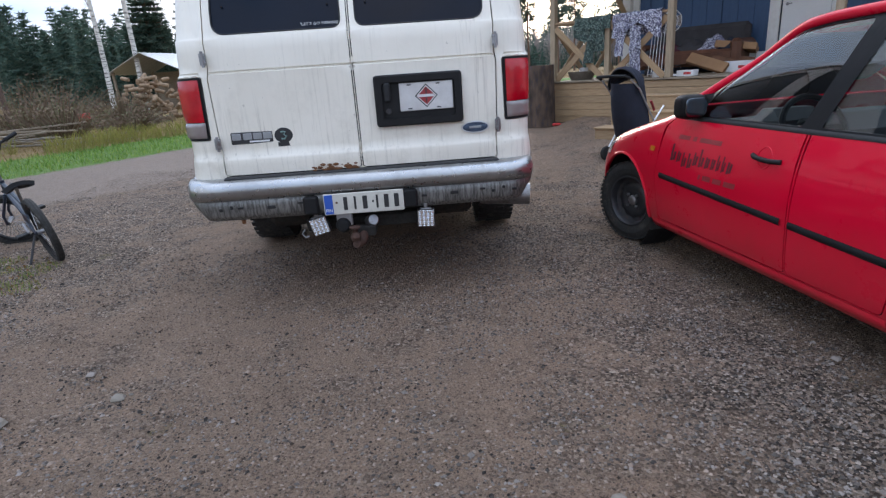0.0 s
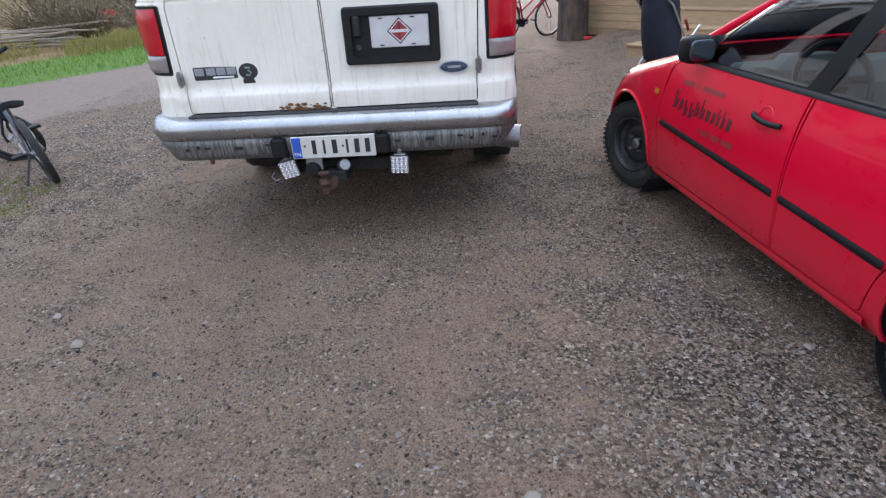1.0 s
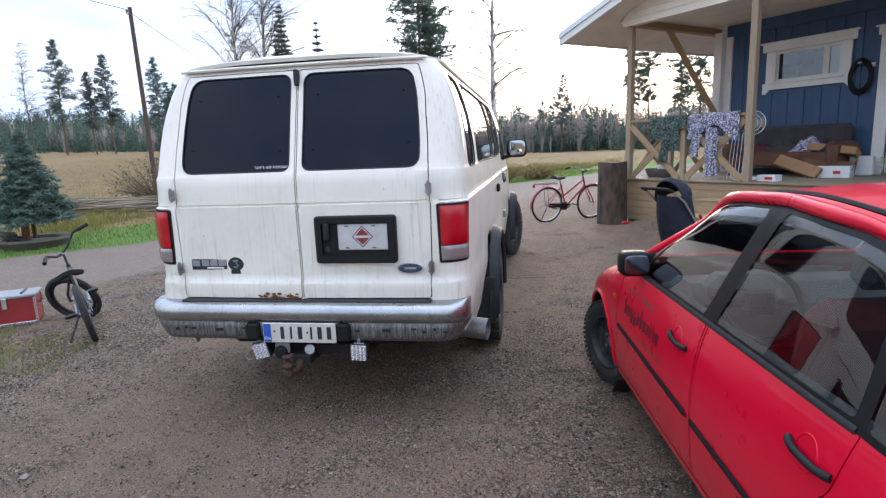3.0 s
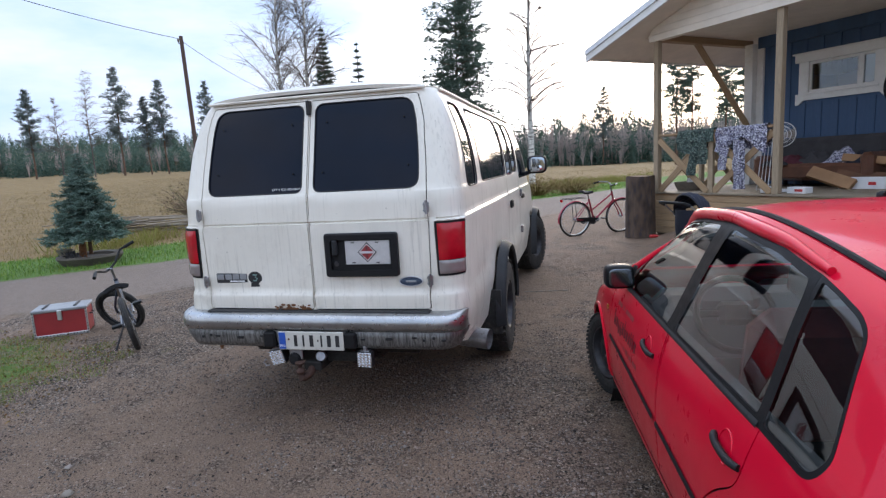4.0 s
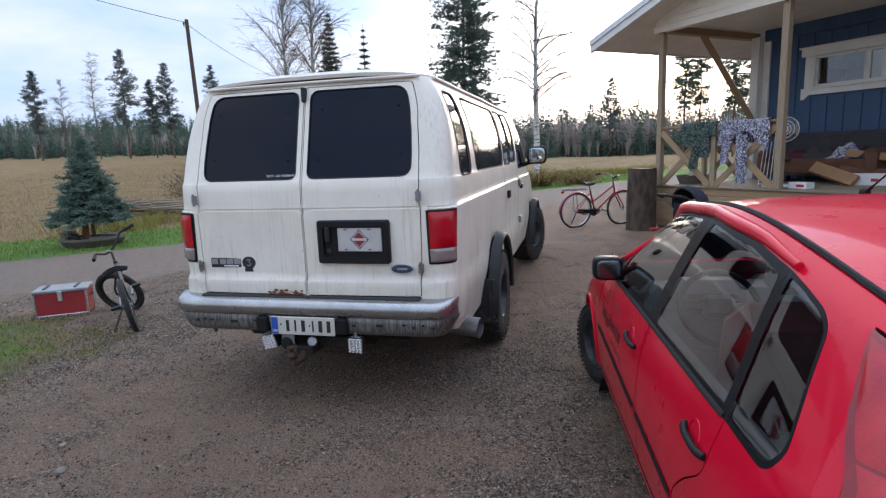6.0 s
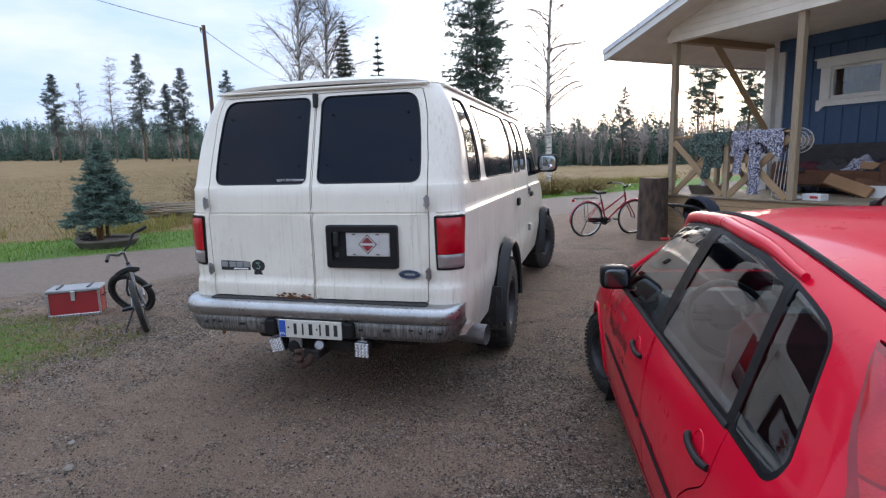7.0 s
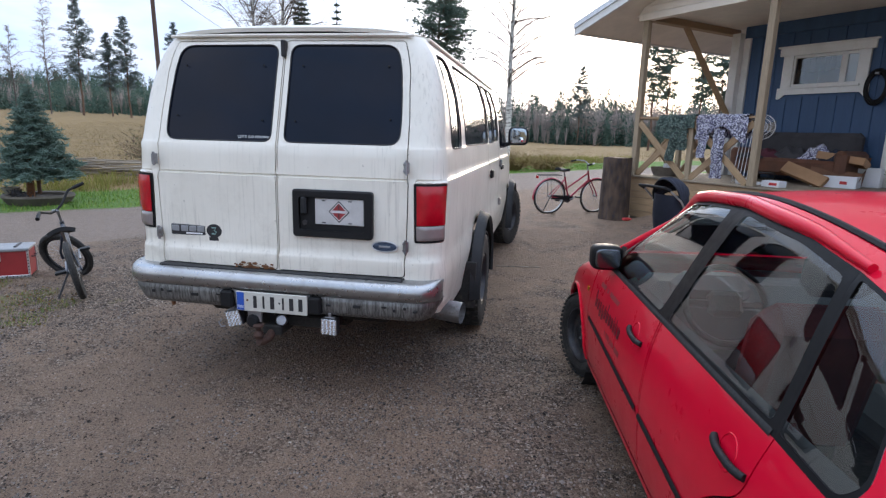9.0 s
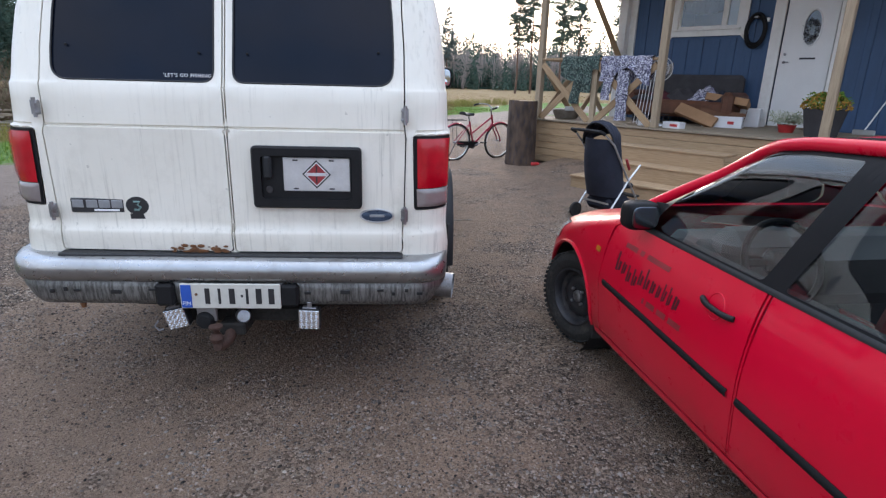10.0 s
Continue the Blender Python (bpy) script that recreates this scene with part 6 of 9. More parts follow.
    # wheels, arch liners, underside
    for y, st in ((0.0, 0), (2.486, 19)):
        for sx in (-1, 1):
            m = mov(sx * (0.735 if st == 0 else 0.725), y, 0.290) @ rot("Z", st)
            if sx < 0:
                m = m @ rot("Z", 180)
            wheel(c, m, 0.292, 0.18, 0.185, DARK_STEEL, knobs=52, holes=12)
            part("arch_liner", Geo().lathe([(0.345, -0.16), (0.35, 0.06)], 28, mov(sx * 0.74, y, 0.30) @ rot("Y", 90 * sx), caps=False).lathe([(0.35, 0), (0, 0)], 28, mov(sx * 0.56, y, 0.30) @ rot("Y", 90), caps=False), SEAL, c)
            if sx < 0:
                lip = [sgn(car_shell.point(car_shell.s_of(y + 0.338 * math.cos(radians(a)), 0.30 + 0.338 * math.sin(radians(a))), 0.30 + 0.338 * math.sin(radians(a)), 0.003), True) for a in range(-14, 196, 7)]
                part("arch_lip", Geo().tube(lip, 0.011, 6), RED, c)
    part("mud_flap", Geo().box((-0.80, 2.15, 0.15), (-0.70, 2.162, 0.27), 0.005), RUBBER, c)
    part("underbody", Geo().box((-0.55, -0.45, 0.17), (0.55, 3.0, 0.34), 0.05).box((-0.72, 0.40, 0.18), (0.72, 2.08, 0.28), 0.02), UNDER, c)
    part("rear_bumper_strip", both(([car_shell.point(0.9 * i / 20, 0.44 + 0.05 * j, 0.006) for j in range(2) for i in range(21)], [(i, i + 1, 22 + i, 21 + i) for i in range(20)])), BLACK_PLASTIC, c)
    return c


def flipped(g):
    g.f = [f[::-1] for f in g.f]
    return g


def decal(y0, y1, z0, z1, lean, off=0.0016):
    """A thin printed shape on the left side of the car; lean: how far its top shifts backwards."""
    def fn(a, b):
        y, z = y0 + (y1 - y0) * a - lean * b, z0 + (z1 - z0) * b
        p = car_shell.point(car_shell.s_of(y, z), z, off)
        return (-p[0], p[1], p[2])
    return Geo().sheet(fn, 2, 2)


build_car()
# ---- the blue house and its porch; u runs along the porch front, v towards the house ----
HOUSE = pose(3.305, 11.426, 0.0, 0, 0, -51.5)
DECK_Z, BEAM_Z, WALL_V = 0.92, 3.72, 2.56


def build_house():
    h = thing("house", HOUSE, "blue boarded house with white trim and a roofed timber porch", "house", kind="structure")
    # wall with openings for the window and the door
    wu0, wu1, wz0, wz1 = 1.36, 2.56, 2.62, 3.20
    du0, du1, dz1 = 3.27, 4.10, 3.20
    W = Geo()
    for a, b, z0, z1 in ((0.42, wu0, 0.4, 4.1), (wu0, wu1, 0.4, wz0), (wu0, wu1, wz1, 4.1), (wu1, du0, 0.4, 4.1), (du0, du1, dz1, 4.1), (du1, 9.6, 0.4, 4.1)):
        W.box((a, WALL_V + 0.03, z0), (b, WALL_V + 0.22, z1), 0.001)
    wall = part("front_wall", W, BLUE_WOOD, h)
    W2 = Geo().box((0.42, WALL_V + 0.22, 0.4), (0.60, 9.0, 3.75), 0.002)
    part("side_wall", W2, BLUE_WOOD, h)
    part("back_wall", Geo().box((0.42, 9.0, 0.4), (9.6, 9.2, 4.0), 0.002), BLUE_WOOD, h)
    part("end_wall", Geo().box((9.4, WALL_V + 0.22, 0.4), (9.6, 9.0, 4.0), 0.002), BLUE_WOOD, h)
    part("inner_wall", Geo().box((0.6, 5.0, 0.5), (9.4, 5.1, 4.0), 0.002), CREAM, h)
    part("inner_floor", Geo().box((0.6, WALL_V + 0.22, 0.80), (9.4, 9.0, 0.90), 0.002), DECK_GREY, h)
    # vertical boards with narrower cover boards over the joints
    u, k = 0.56, 0
    full, boards = {}, []
    while u < 9.5:
        for z0, z1 in board_spans(u, wu0, wu1, wz0, wz1, du0, du1, dz1):
            boards.append((u, z0, z1, k % 2))
        u += 0.148
        k += 1
    for u, z0, z1, cover in boards:
        key = (round(z1 - z0, 3), cover)
        if key not in full:
            w_, t = (0.105, 0.024) if cover else (0.20, 0.012)
            full[key] = Geo().box((-w_ / 2, -t, 0), (w_ / 2, 0.006, z1 - z0), 0.003).mesh("board", BLUE_WOOD)
        part("board", full[key], None, wall, at=mov(u, WALL_V + 0.028 - (0.008 if cover else 0), z0))
    part("corner_board", Geo().box((0.38, WALL_V - 0.03, 0.5), (0.52, WALL_V + 0.04, 3.72), 0.004), WHITE_WOOD, h)
    # window: casing with a shaped sill board, two sashes
    wd = part("window", Geo().box((1.22, WALL_V - 0.015, 2.60), (1.40, WALL_V + 0.03, 3.22), 0.004).box((2.50, WALL_V - 0.015, 2.60), (2.68, WALL_V + 0.03, 3.22), 0.004), WHITE_WOOD, h, "white framed window with a dark curtain")
    part("head_casing", Geo().box((1.15, WALL_V - 0.035, 3.20), (2.75, WALL_V + 0.03, 3.36), 0.006).box((1.11, WALL_V - 0.06, 3.345), (2.79, WALL_V + 0.03, 3.375), 0.006), WHITE_WOOD, wd)
    part("sill_board", Geo().prism([(1.17, 2.62), (1.17, 2.42), (1.23, 2.42), (1.31, 2.50), (2.59, 2.50), (2.67, 2.42), (2.73, 2.42), (2.73, 2.62)], 0, 0.04, mov(0, WALL_V + 0.02, 0) @ rot("X", 90)), WHITE_WOOD, wd)
    part("window_sill", Geo().box((1.34, WALL_V - 0.05, 2.60), (2.58, WALL_V + 0.05, 2.635), 0.006), WHITE_WOOD, wd)
    for a, b in ((1.38, 2.26), (2.26, 2.54)):
        s = part("sash", frame_uv(a, b, 2.635, 3.20, 0.05, WALL_V + 0.03, WALL_V + 0.075), WHITE_WOOD, wd)
        part("pane", Geo().box((a + 0.04, WALL_V + 0.05, 2.67), (b - 0.04, WALL_V + 0.056, 3.165), 0.001), HOUSE_GLASS, s).visible_shadow = False
    part("curtain", Geo().sheet(lambda a, b: (1.40 + 0.84 * a, WALL_V + 0.17 + 0.02 * math.sin(30 * a), 3.19 - 0.22 * b - 0.07 * b * math.sin(math.pi * a)), 24, 6), SOFA_DARK, wd)
    part("blind", Geo().box((2.29, WALL_V + 0.10, 2.66), (2.53, WALL_V + 0.105, 3.18), 0.001), CREAM, wd)
    # front door with an oval light, a letter flap and a handle
    dr = part("door", oval_door(3.30, 4.07, DECK_Z + 0.03, 3.17, 3.72, 2.58, 0.125, 0.27, WALL_V + 0.03, WALL_V + 0.085), DOOR_WHITE, h, "white front door with an oval window and wreath")
    part("oval_pane", Geo().lathe([(0.128, 0), (0.128, 0.006), (0, 0.006)], 28, mov(3.72, WALL_V + 0.06, 2.58) @ rot("X", 90) @ Matrix.Diagonal((1, 2.14, 1, 1))), HOUSE_GLASS, dr).visible_shadow = False
    part("oval_rim", Geo().tube([(3.72 + 0.135 * math.cos(a * math.pi / 18), WALL_V + 0.026, 2.58 + 0.285 * math.sin(a * math.pi / 18)) for a in range(36)], 0.014, 6, closed=True), DOOR_WHITE, dr)
    wr = Geo()
    rnd = random.Random(8)
    for _ in range(260):
        a, q = rnd.uniform(0, 2 * math.pi), rnd.gauss(0, 0.022)
        x, z = 3.72 + (0.085 + q) * math.cos(a), 2.54 + (0.15 + q) * math.sin(a)
        leaf(wr, (x, WALL_V + 0.012 + rnd.uniform(-0.02, 0.008), z), rnd, 0.026, 0.010)
    part("wreath", wr, SOFA_DARK, dr, "dark twig wreath on the door")
    part("letter_flap", Geo().box((3.61, WALL_V + 0.018, 2.075), (3.85, WALL_V + 0.034, 2.105), 0.004), DARK_STEEL, dr)
    hd = part("door_handle", Geo().lathe([(0.026, 0), (0.024, 0.008), (0, 0.010)], 16, mov(3.375, WALL_V + 0.03, 2.03) @ rot("X", 90)).tube([(3.375, WALL_V + 0.02, 2.03), (3.375, WALL_V - 0.03, 2.03), (3.40, WALL_V - 0.04, 2.03), (3.47, WALL_V - 0.04, 2.03)], 0.009, 8), STEEL, dr)
    part("lock", Geo().lathe([(0.024, 0), (0.022, 0.012), (0, 0.014)], 16, mov(3.375, WALL_V + 0.03, 2.16) @ rot("X", 90)), STEEL, dr)
    part("door_casing", Geo().box((3.10, WALL_V - 0.02, DECK_Z), (3.28, WALL_V + 0.03, 3.20), 0.005).box((4.09, WALL_V - 0.02, DECK_Z), (4.27, WALL_V + 0.03, 3.20), 0.005).box((3.06, WALL_V - 0.035, 3.20), (4.31, WALL_V + 0.03, 3.34), 0.005).box((3.02, WALL_V - 0.06, 3.325), (4.35, WALL_V + 0.03, 3.355), 0.005), WHITE_WOOD, h)
    part("threshold", Geo().box((3.26, WALL_V - 0.02, DECK_Z + 0.002), (4.11, WALL_V + 0.10, DECK_Z + 0.03), 0.004), DECK_GREY, h)
    # porch deck
    dk = part("deck", Geo().box((0.02, 0.03, 0.30), (9.5, 0.10, DECK_Z - 0.03), 0.004).box((0.02, 0.1, 0.30), (0.10, WALL_V, DECK_Z - 0.03), 0.004).box((0.02, 1.3, 0.5), (9.5, 1.4, DECK_Z - 0.03), 0.004), DECK_GREY, h)
    board = Geo().box((-0.05, 0, 0), (9.55, 0.118, 0.028), 0.004).mesh("deck_board", DECK_GREY)
    for i in range(21):
        part("deck_board", board, None, dk, at=mov(0, -0.03 + 0.1235 * i, DECK_Z - 0.028))
    for i in range(6):
        for j, (a, b) in enumerate(((-0.03, 4.62), (4.625, 9.5))):
            part("front_board", Geo().box((a, -0.028, 0), (b, 0.0, 0.120), 0.006).mesh("front_board", TIMBER_X), None, dk, at=mov(0.06 * ((i * 7) % 3 - 1) * j, 0.028, 0.140 + 0.125 * i))
        part("side_board", Geo().box((-0.028, 0, 0), (0.0, WALL_V - 0.06, 0.120), 0.006).mesh("side_board", TIMBER_X), None, dk, at=mov(0.018, 0.03, 0.140 + 0.125 * i))
    for u in (0.15, 2.4, 4.8, 7.2, 9.3):
        part("pier", Geo().box((u - 0.1, 0.1, -0.05), (u + 0.1, 0.3, 0.5), 0.01), CONCRETE, dk)
    # posts, beam, ceiling
    for u in (0.06, 2.42, 4.80, 7.2, 9.4):
        p = part("post", Geo().box((-0.055, -0.055, 0), (0.055, 0.055, BEAM_Z - DECK_Z), 0.008), TIMBER_Z, h, "pale timber porch post", at=mov(u, 0.09, DECK_Z))
    part("beam", Geo().box((-0.04, 0.02, BEAM_Z), (9.0, 0.16, BEAM_Z + 0.10), 0.006), CREAM, h)
    part("side_beam", Geo().box((-0.02, 0.16, BEAM_Z), (0.14, WALL_V + 0.2, BEAM_Z + 0.12), 0.006), TIMBER_X, h)
    part("ceiling", Geo().box((-0.98, 0.16, BEAM_Z + 0.12), (9.7, WALL_V + 0.05, BEAM_Z + 0.15), 0.002), CREAM, h)
    part("wall_plate", Geo().box((0.40, WALL_V - 0.04, 3.62), (9.6, WALL_V + 0.03, 3.84), 0.004), BLUE_WOOD, h)
    part("brace", Geo().tube([(0.06, 1.15, BEAM_Z + 0.02), (0.32, 2.50, 1.98)], 0.075, 4), TIMBER_X, h, "slanting brown timber brace")
    part("back_post", Geo().box((0.20, WALL_V - 0.16, DECK_Z), (0.376, WALL_V + 0.08, BEAM_Z), 0.006), WHITE_WOOD, h)
    # railing of crossed boards, along the front bay and along the open side
    rl = part("railing", Geo().box((0.12, 0.05, 1.965), (2.36, 0.14, 2.005), 0.005).box((0.02, 0.16, 1.965), (0.11, WALL_V - 0.1, 2.005), 0.005), TIMBER_X, h)
    part("middle_post", Geo().box((1.19, 0.06, DECK_Z), (1.29, 0.13, 1.97), 0.006), TIMBER_Z, rl)
    part("middle_post", Geo().box((0.03, 1.28, DECK_Z), (0.10, 1.38, 1.97), 0.006), TIMBER_Z, rl)
    for a, b in ((0.13, 1.19), (1.29, 2.35)):
        for k, (z0, z1) in enumerate(((1.90, 0.94), (0.94, 1.90))):
            L = math.hypot(b - a, z1 - z0)
            part("cross_board", Geo().box((0, -0.014, -0.055), (L, 0.014, 0.055), 0.004), TIMBER_X, rl, at=mov(a, 0.055 + 0.032 * k, z0) @ rot("Y", -math.degrees(math.atan2(z1 - z0, b - a))))
    for a, b in ((0.17, 1.28), (1.38, 2.42)):
        for k, (z0, z1) in enumerate(((1.90, 0.94), (0.94, 1.90))):
            L = math.hypot(b - a, z1 - z0)
            part("cross_board", Geo().box((0, -0.014, -0.055), (L, 0.014, 0.055), 0.004), TIMBER_X, rl, at=mov(0.05 + 0.032 * k, a, z0) @ rot("Z", 90) @ rot("Y", -math.degrees(math.atan2(z1 - z0, b - a))))
    # roof: gable towards the yard, rake 18 degrees
    sl = math.tan(radians(17.6))
    u0, z0, ur = -1.12, 3.56, 4.5
    part("gable_core", Geo().prism([(-0.05, BEAM_Z + 0.10), (2 * ur + 0.05, BEAM_Z + 0.10), (2 * ur + 0.05, z0 + sl * (-0.05 - u0)), (ur, z0 + sl * (ur - u0)), (-0.05, z0 + sl * (-0.05 - u0))], -0.10, -0.03, rot("X", 90)), CREAM, h)
    zr = z0 + sl * (ur - u0)
    for s in (0, 1):
        a, b = (u0, z0), (ur, zr)
        if s:
            a, b = (2 * ur - u0, z0), (ur, zr)
        def bar(v0, v1, dz0, dz1):
            q = [(a[0], a[1] + dz0), (b[0], b[1] + dz0), (b[0], b[1] + dz1), (a[0], a[1] + dz1)]
            return Geo().prism(q if not s else q[::-1], -v1, -v0, rot("X", 90))
        part("roof_deck", bar(-0.56, 9.6, 0.03, 0.15), CREAM, h)
        part("roof_sheet", bar(-0.63, 9.7, 0.154, 0.19), ROOF_METAL, h, "dark metal roof sheet")
        part("barge_board", bar(-0.62, -0.565, -0.03, 0.15), WHITE_WOOD, h, "white barge board with metal edge")
        part("barge_edge", bar(-0.645, -0.60, 0.10, 0.20), ALU, h)
        part("eave_board", Geo().box((a[0] - 0.02, -0.56, a[1] + 0.005), (a[0] + 0.02, 9.6, a[1] + 0.14), 0.003), WHITE_WOOD, h)
    # gable boarding over the beam
    for i in range(17):
        za = BEAM_Z - 0.004 + 0.118 * i
        zb = za + 0.114
        la, lb = (max(-0.06, u0 + (q - z0 - 0.022) / sl) for q in (za, zb))
        if lb < ur - 0.05:
            part("gable_board", Geo().prism([(la, za), (2 * ur - la, za), (2 * ur - lb, zb), (lb, zb)], 0.0, 0.03, mov(0, 0.015, 0) @ rot("X", 90)), CREAM, h)
    # wooden steps in front of the deck
    st = part("steps", Geo().box((2.02, -1.50, 0.0), (3.9, -1.46, 0.22), 0.004).box((2.08, -1.14, 0.02), (3.9, -1.10, 0.44), 0.004).box((2.14, -0.76, 0.05), (3.9, -0.72, 0.66), 0.004), TIMBER_X, h)
    for k, (v0, z) in enumerate(((-1.53, 0.25), (-1.15, 0.47), (-0.77, 0.69))):
        part("side_board", Geo().box((2.0 + 0.06 * k, v0 + 0.03, 0.0), (2.03 + 0.06 * k, v0 + 0.40, z - 0.032), 0.004), TIMBER_X, st)
        for j in range(3):
            part("step_board", Geo().box((1.99 + 0.06 * k, v0 + 0.13 * j, z - 0.03), (3.92, v0 + 0.124 + 0.13 * j, z), 0.006), TIMBER_X, st)
    return h


def board_spans(u, wu0, wu1, wz0, wz1, du0, du1, dz1):
    if wu0 - 0.10 < u < wu1 + 0.10:
        return [(0.5, 2.45), (3.30, 3.66)]
    if du0 - 0.12 < u < du1 + 0.12:
        return [(3.28, 3.66)]
    return [(0.5, 3.66)]


def frame_uv(u0, u1, z0, z1, t, v0, v1):
    g = Geo()
    g.box((u0, v0, z0), (u1, v1, z0 + t), 0.003).box((u0, v0, z1 - t), (u1, v1, z1), 0.003)
    return g.box((u0, v0, z0 + t), (u0 + t, v1, z1 - t), 0.003).box((u1 - t, v0, z0 + t), (u1, v1, z1 - t), 0.003)


def oval_door(u0, u1, z0, z1, cu, cz, ru, rz, v0, v1):
    """A door leaf with an oval opening."""
    n = 40
    rect, oval = [], []
    for i in range(n):
        a = 2 * math.pi * i / n
        c, s = math.cos(a), math.sin(a)
        oval.append((cu + ru * c, cz + rz * s))
        k = min((u1 - cu) / c if c > 1e-9 else 1e9, (u0 - cu) / c if c < -1e-9 else 1e9, (z1 - cz) / s if s > 1e-9 else 1e9, (z0 - cz) / s if s < -1e-9 else 1e9)
        rect.append((cu + k * c, cz + k * s))
    g = Geo()
    vs = [(x, v, z) for v in (v0, v1) for ring in (rect, oval) for x, z in ring]
    fs = []
    for i in range(n):
        j = (i + 1) % n
        fs += [(i, j, n + j, n + i), (2 * n + j, 2 * n + i, 3 * n + i, 3 * n + j), (n + i, n + j, 3 * n + j, 3 * n + i), (j, i, 2 * n + i, 2 * n + j)]
    g.add(vs, fs)
    g.box((u0, v0 + 0.004, z0), (u0 + 0.01, v1, z0 + 0.01), 0.001)
    # corner wedges that the rays of the outline leave out
    for cx, cz2 in ((u0, z0), (u1, z0), (u1, z1), (u0, z1)):
        ids = sorted(range(n), key=lambda i: math.dist(rect[i], (cx, cz2)))[:2]
        tri = [(cx, v0, cz2), (rect[ids[0]][0], v0, rect[ids[0]][1]), (rect[ids[1]][0], v0, rect[ids[1]][1])]
        g.add(tri, [(0, 1, 2)])
    return g


def leaf(g, p, rnd, length, width):
    """One small pointed leaf or needle spray, turned at random."""
    d = Vector((rnd.gauss(0, 1), rnd.gauss(0, 1), rnd.gauss(0, 1))).normalized()
    s = d.orthogonal().normalized()
    p = Vector(p)
    o = len(g.v)
    g.v += [tuple(p), tuple(p + d * length * 0.5 + s * width), tuple(p + d * length), tuple(p + d * length * 0.5 - s * width)]
    g.f.append((o, o + 1, o + 2, o + 3))
    g.k.append(0)


build_house()
# ---- trees, far woods, field ----
def sprays(g, gen, c, r, n, wide=0.09, flat=0.5):
    """Clumps of needles: n pointed blades spread from each spot of c, as long as r."""
    c, r = np.asarray(c, float).reshape(-1, 3), np.broadcast_to(np.asarray(r, float), (len(np.asarray(c).reshape(-1, 3)),))
    d = gen.normal(0, 1, (len(c), n, 3)) * (1, 1, flat) + (0, 0, 0.12)
    d /= np.linalg.norm(d, axis=2, keepdims=True)
    s = np.cross(d, gen.normal(0, 1, d.shape))
    s *= wide / np.linalg.norm(s, axis=2, keepdims=True) * r[:, None, None]
    tip = c[:, None] + d * (r[:, None] * gen.uniform(0.7, 1.2, (len(c), n)))[..., None]
    tri = np.stack([c[:, None] - s, c[:, None] + s, tip], 2).reshape(-1, 3)
    o, m = len(g.v), len(c) * n
    g.v += [tuple(p) for p in tri.tolist()]
    g.f += [(o + 3 * i, o + 3 * i + 1, o + 3 * i + 2) for i in range(m)]
    g.k += [0] * m


def pine(at, h, seed, label, crown0=0.45, spread=0.16, needle=None, clump=0.40, boughs=34, bark=None, fill=7.0):
    """A tall pine: bare lower trunk, then whorls of boughs that carry flat fans of fine needle clumps."""
    rnd, gen = random.Random(seed), np.random.default_rng(seed)
    t = thing("pine_tree", at, label, "tree", "pines")
    lean = Vector((rnd.uniform(-0.02, 0.02), rnd.uniform(-0.02, 0.02), 1))
    R = h * 0.008 + 0.03
    pts = [lean * (h * i / 12) + Vector((0.004 * h * math.sin(i * 1.1 + seed), 0.004 * h * math.cos(i * 0.9), 0)) for i in range(13)]
    tr = Geo().tube(pts, [R * (1 - 0.93 * i / 12) for i in range(13)], 7)
    cr, spots = Geo(), []
    for b in range(boughs):
        q = (b + rnd.random()) / boughs
        z = h * (crown0 + (0.985 - crown0) * q)
        w = h * spread * (0.30 + 0.90 * math.sin(math.pi * min(1, (1 - q) * 0.78 + 0.10))) * rnd.uniform(0.50, 1.15) * (1 - 0.72 * q ** 2.0)
        a = rnd.uniform(0, 2 * math.pi)
        base = lean * z
        rise = rnd.uniform(-0.30, 0.15) + 0.55 * q
        end = base + Vector((math.cos(a) * w, math.sin(a) * w, w * rise))
        mid = (base + end) / 2 + Vector((0, 0, 0.07 * w))
        tr.tube([base, mid, end], [R * 0.22 * (1 - q * 0.6), R * 0.13, R * 0.04], 4, cap=False)
        side = Vector((-math.sin(a), math.cos(a), 0))
        for k in range(5 + int(w * fill)):
            u = rnd.uniform(0.22, 1.04)
            p = base.lerp(end, u) + side * rnd.gauss(0, 0.20 * w * (0.35 + u) * 0.7) + Vector((0, 0, 0.07 * w * math.sin(math.pi * u) + rnd.gauss(0.03, 0.085 * w)))
            spots.append(tuple(p))
    sprays(cr, gen, spots, clump * gen.uniform(0.6, 1.15, len(spots)), 11, 0.075, 0.45)
    sprays(cr, gen, [tuple(lean * h * 0.985)], clump, 12, 0.075, 1.2)
    part("trunk", tr, bark or BARK, t)
    part("crown", cr, needle or PINE_NEEDLE, t, sharp=0)
    return t


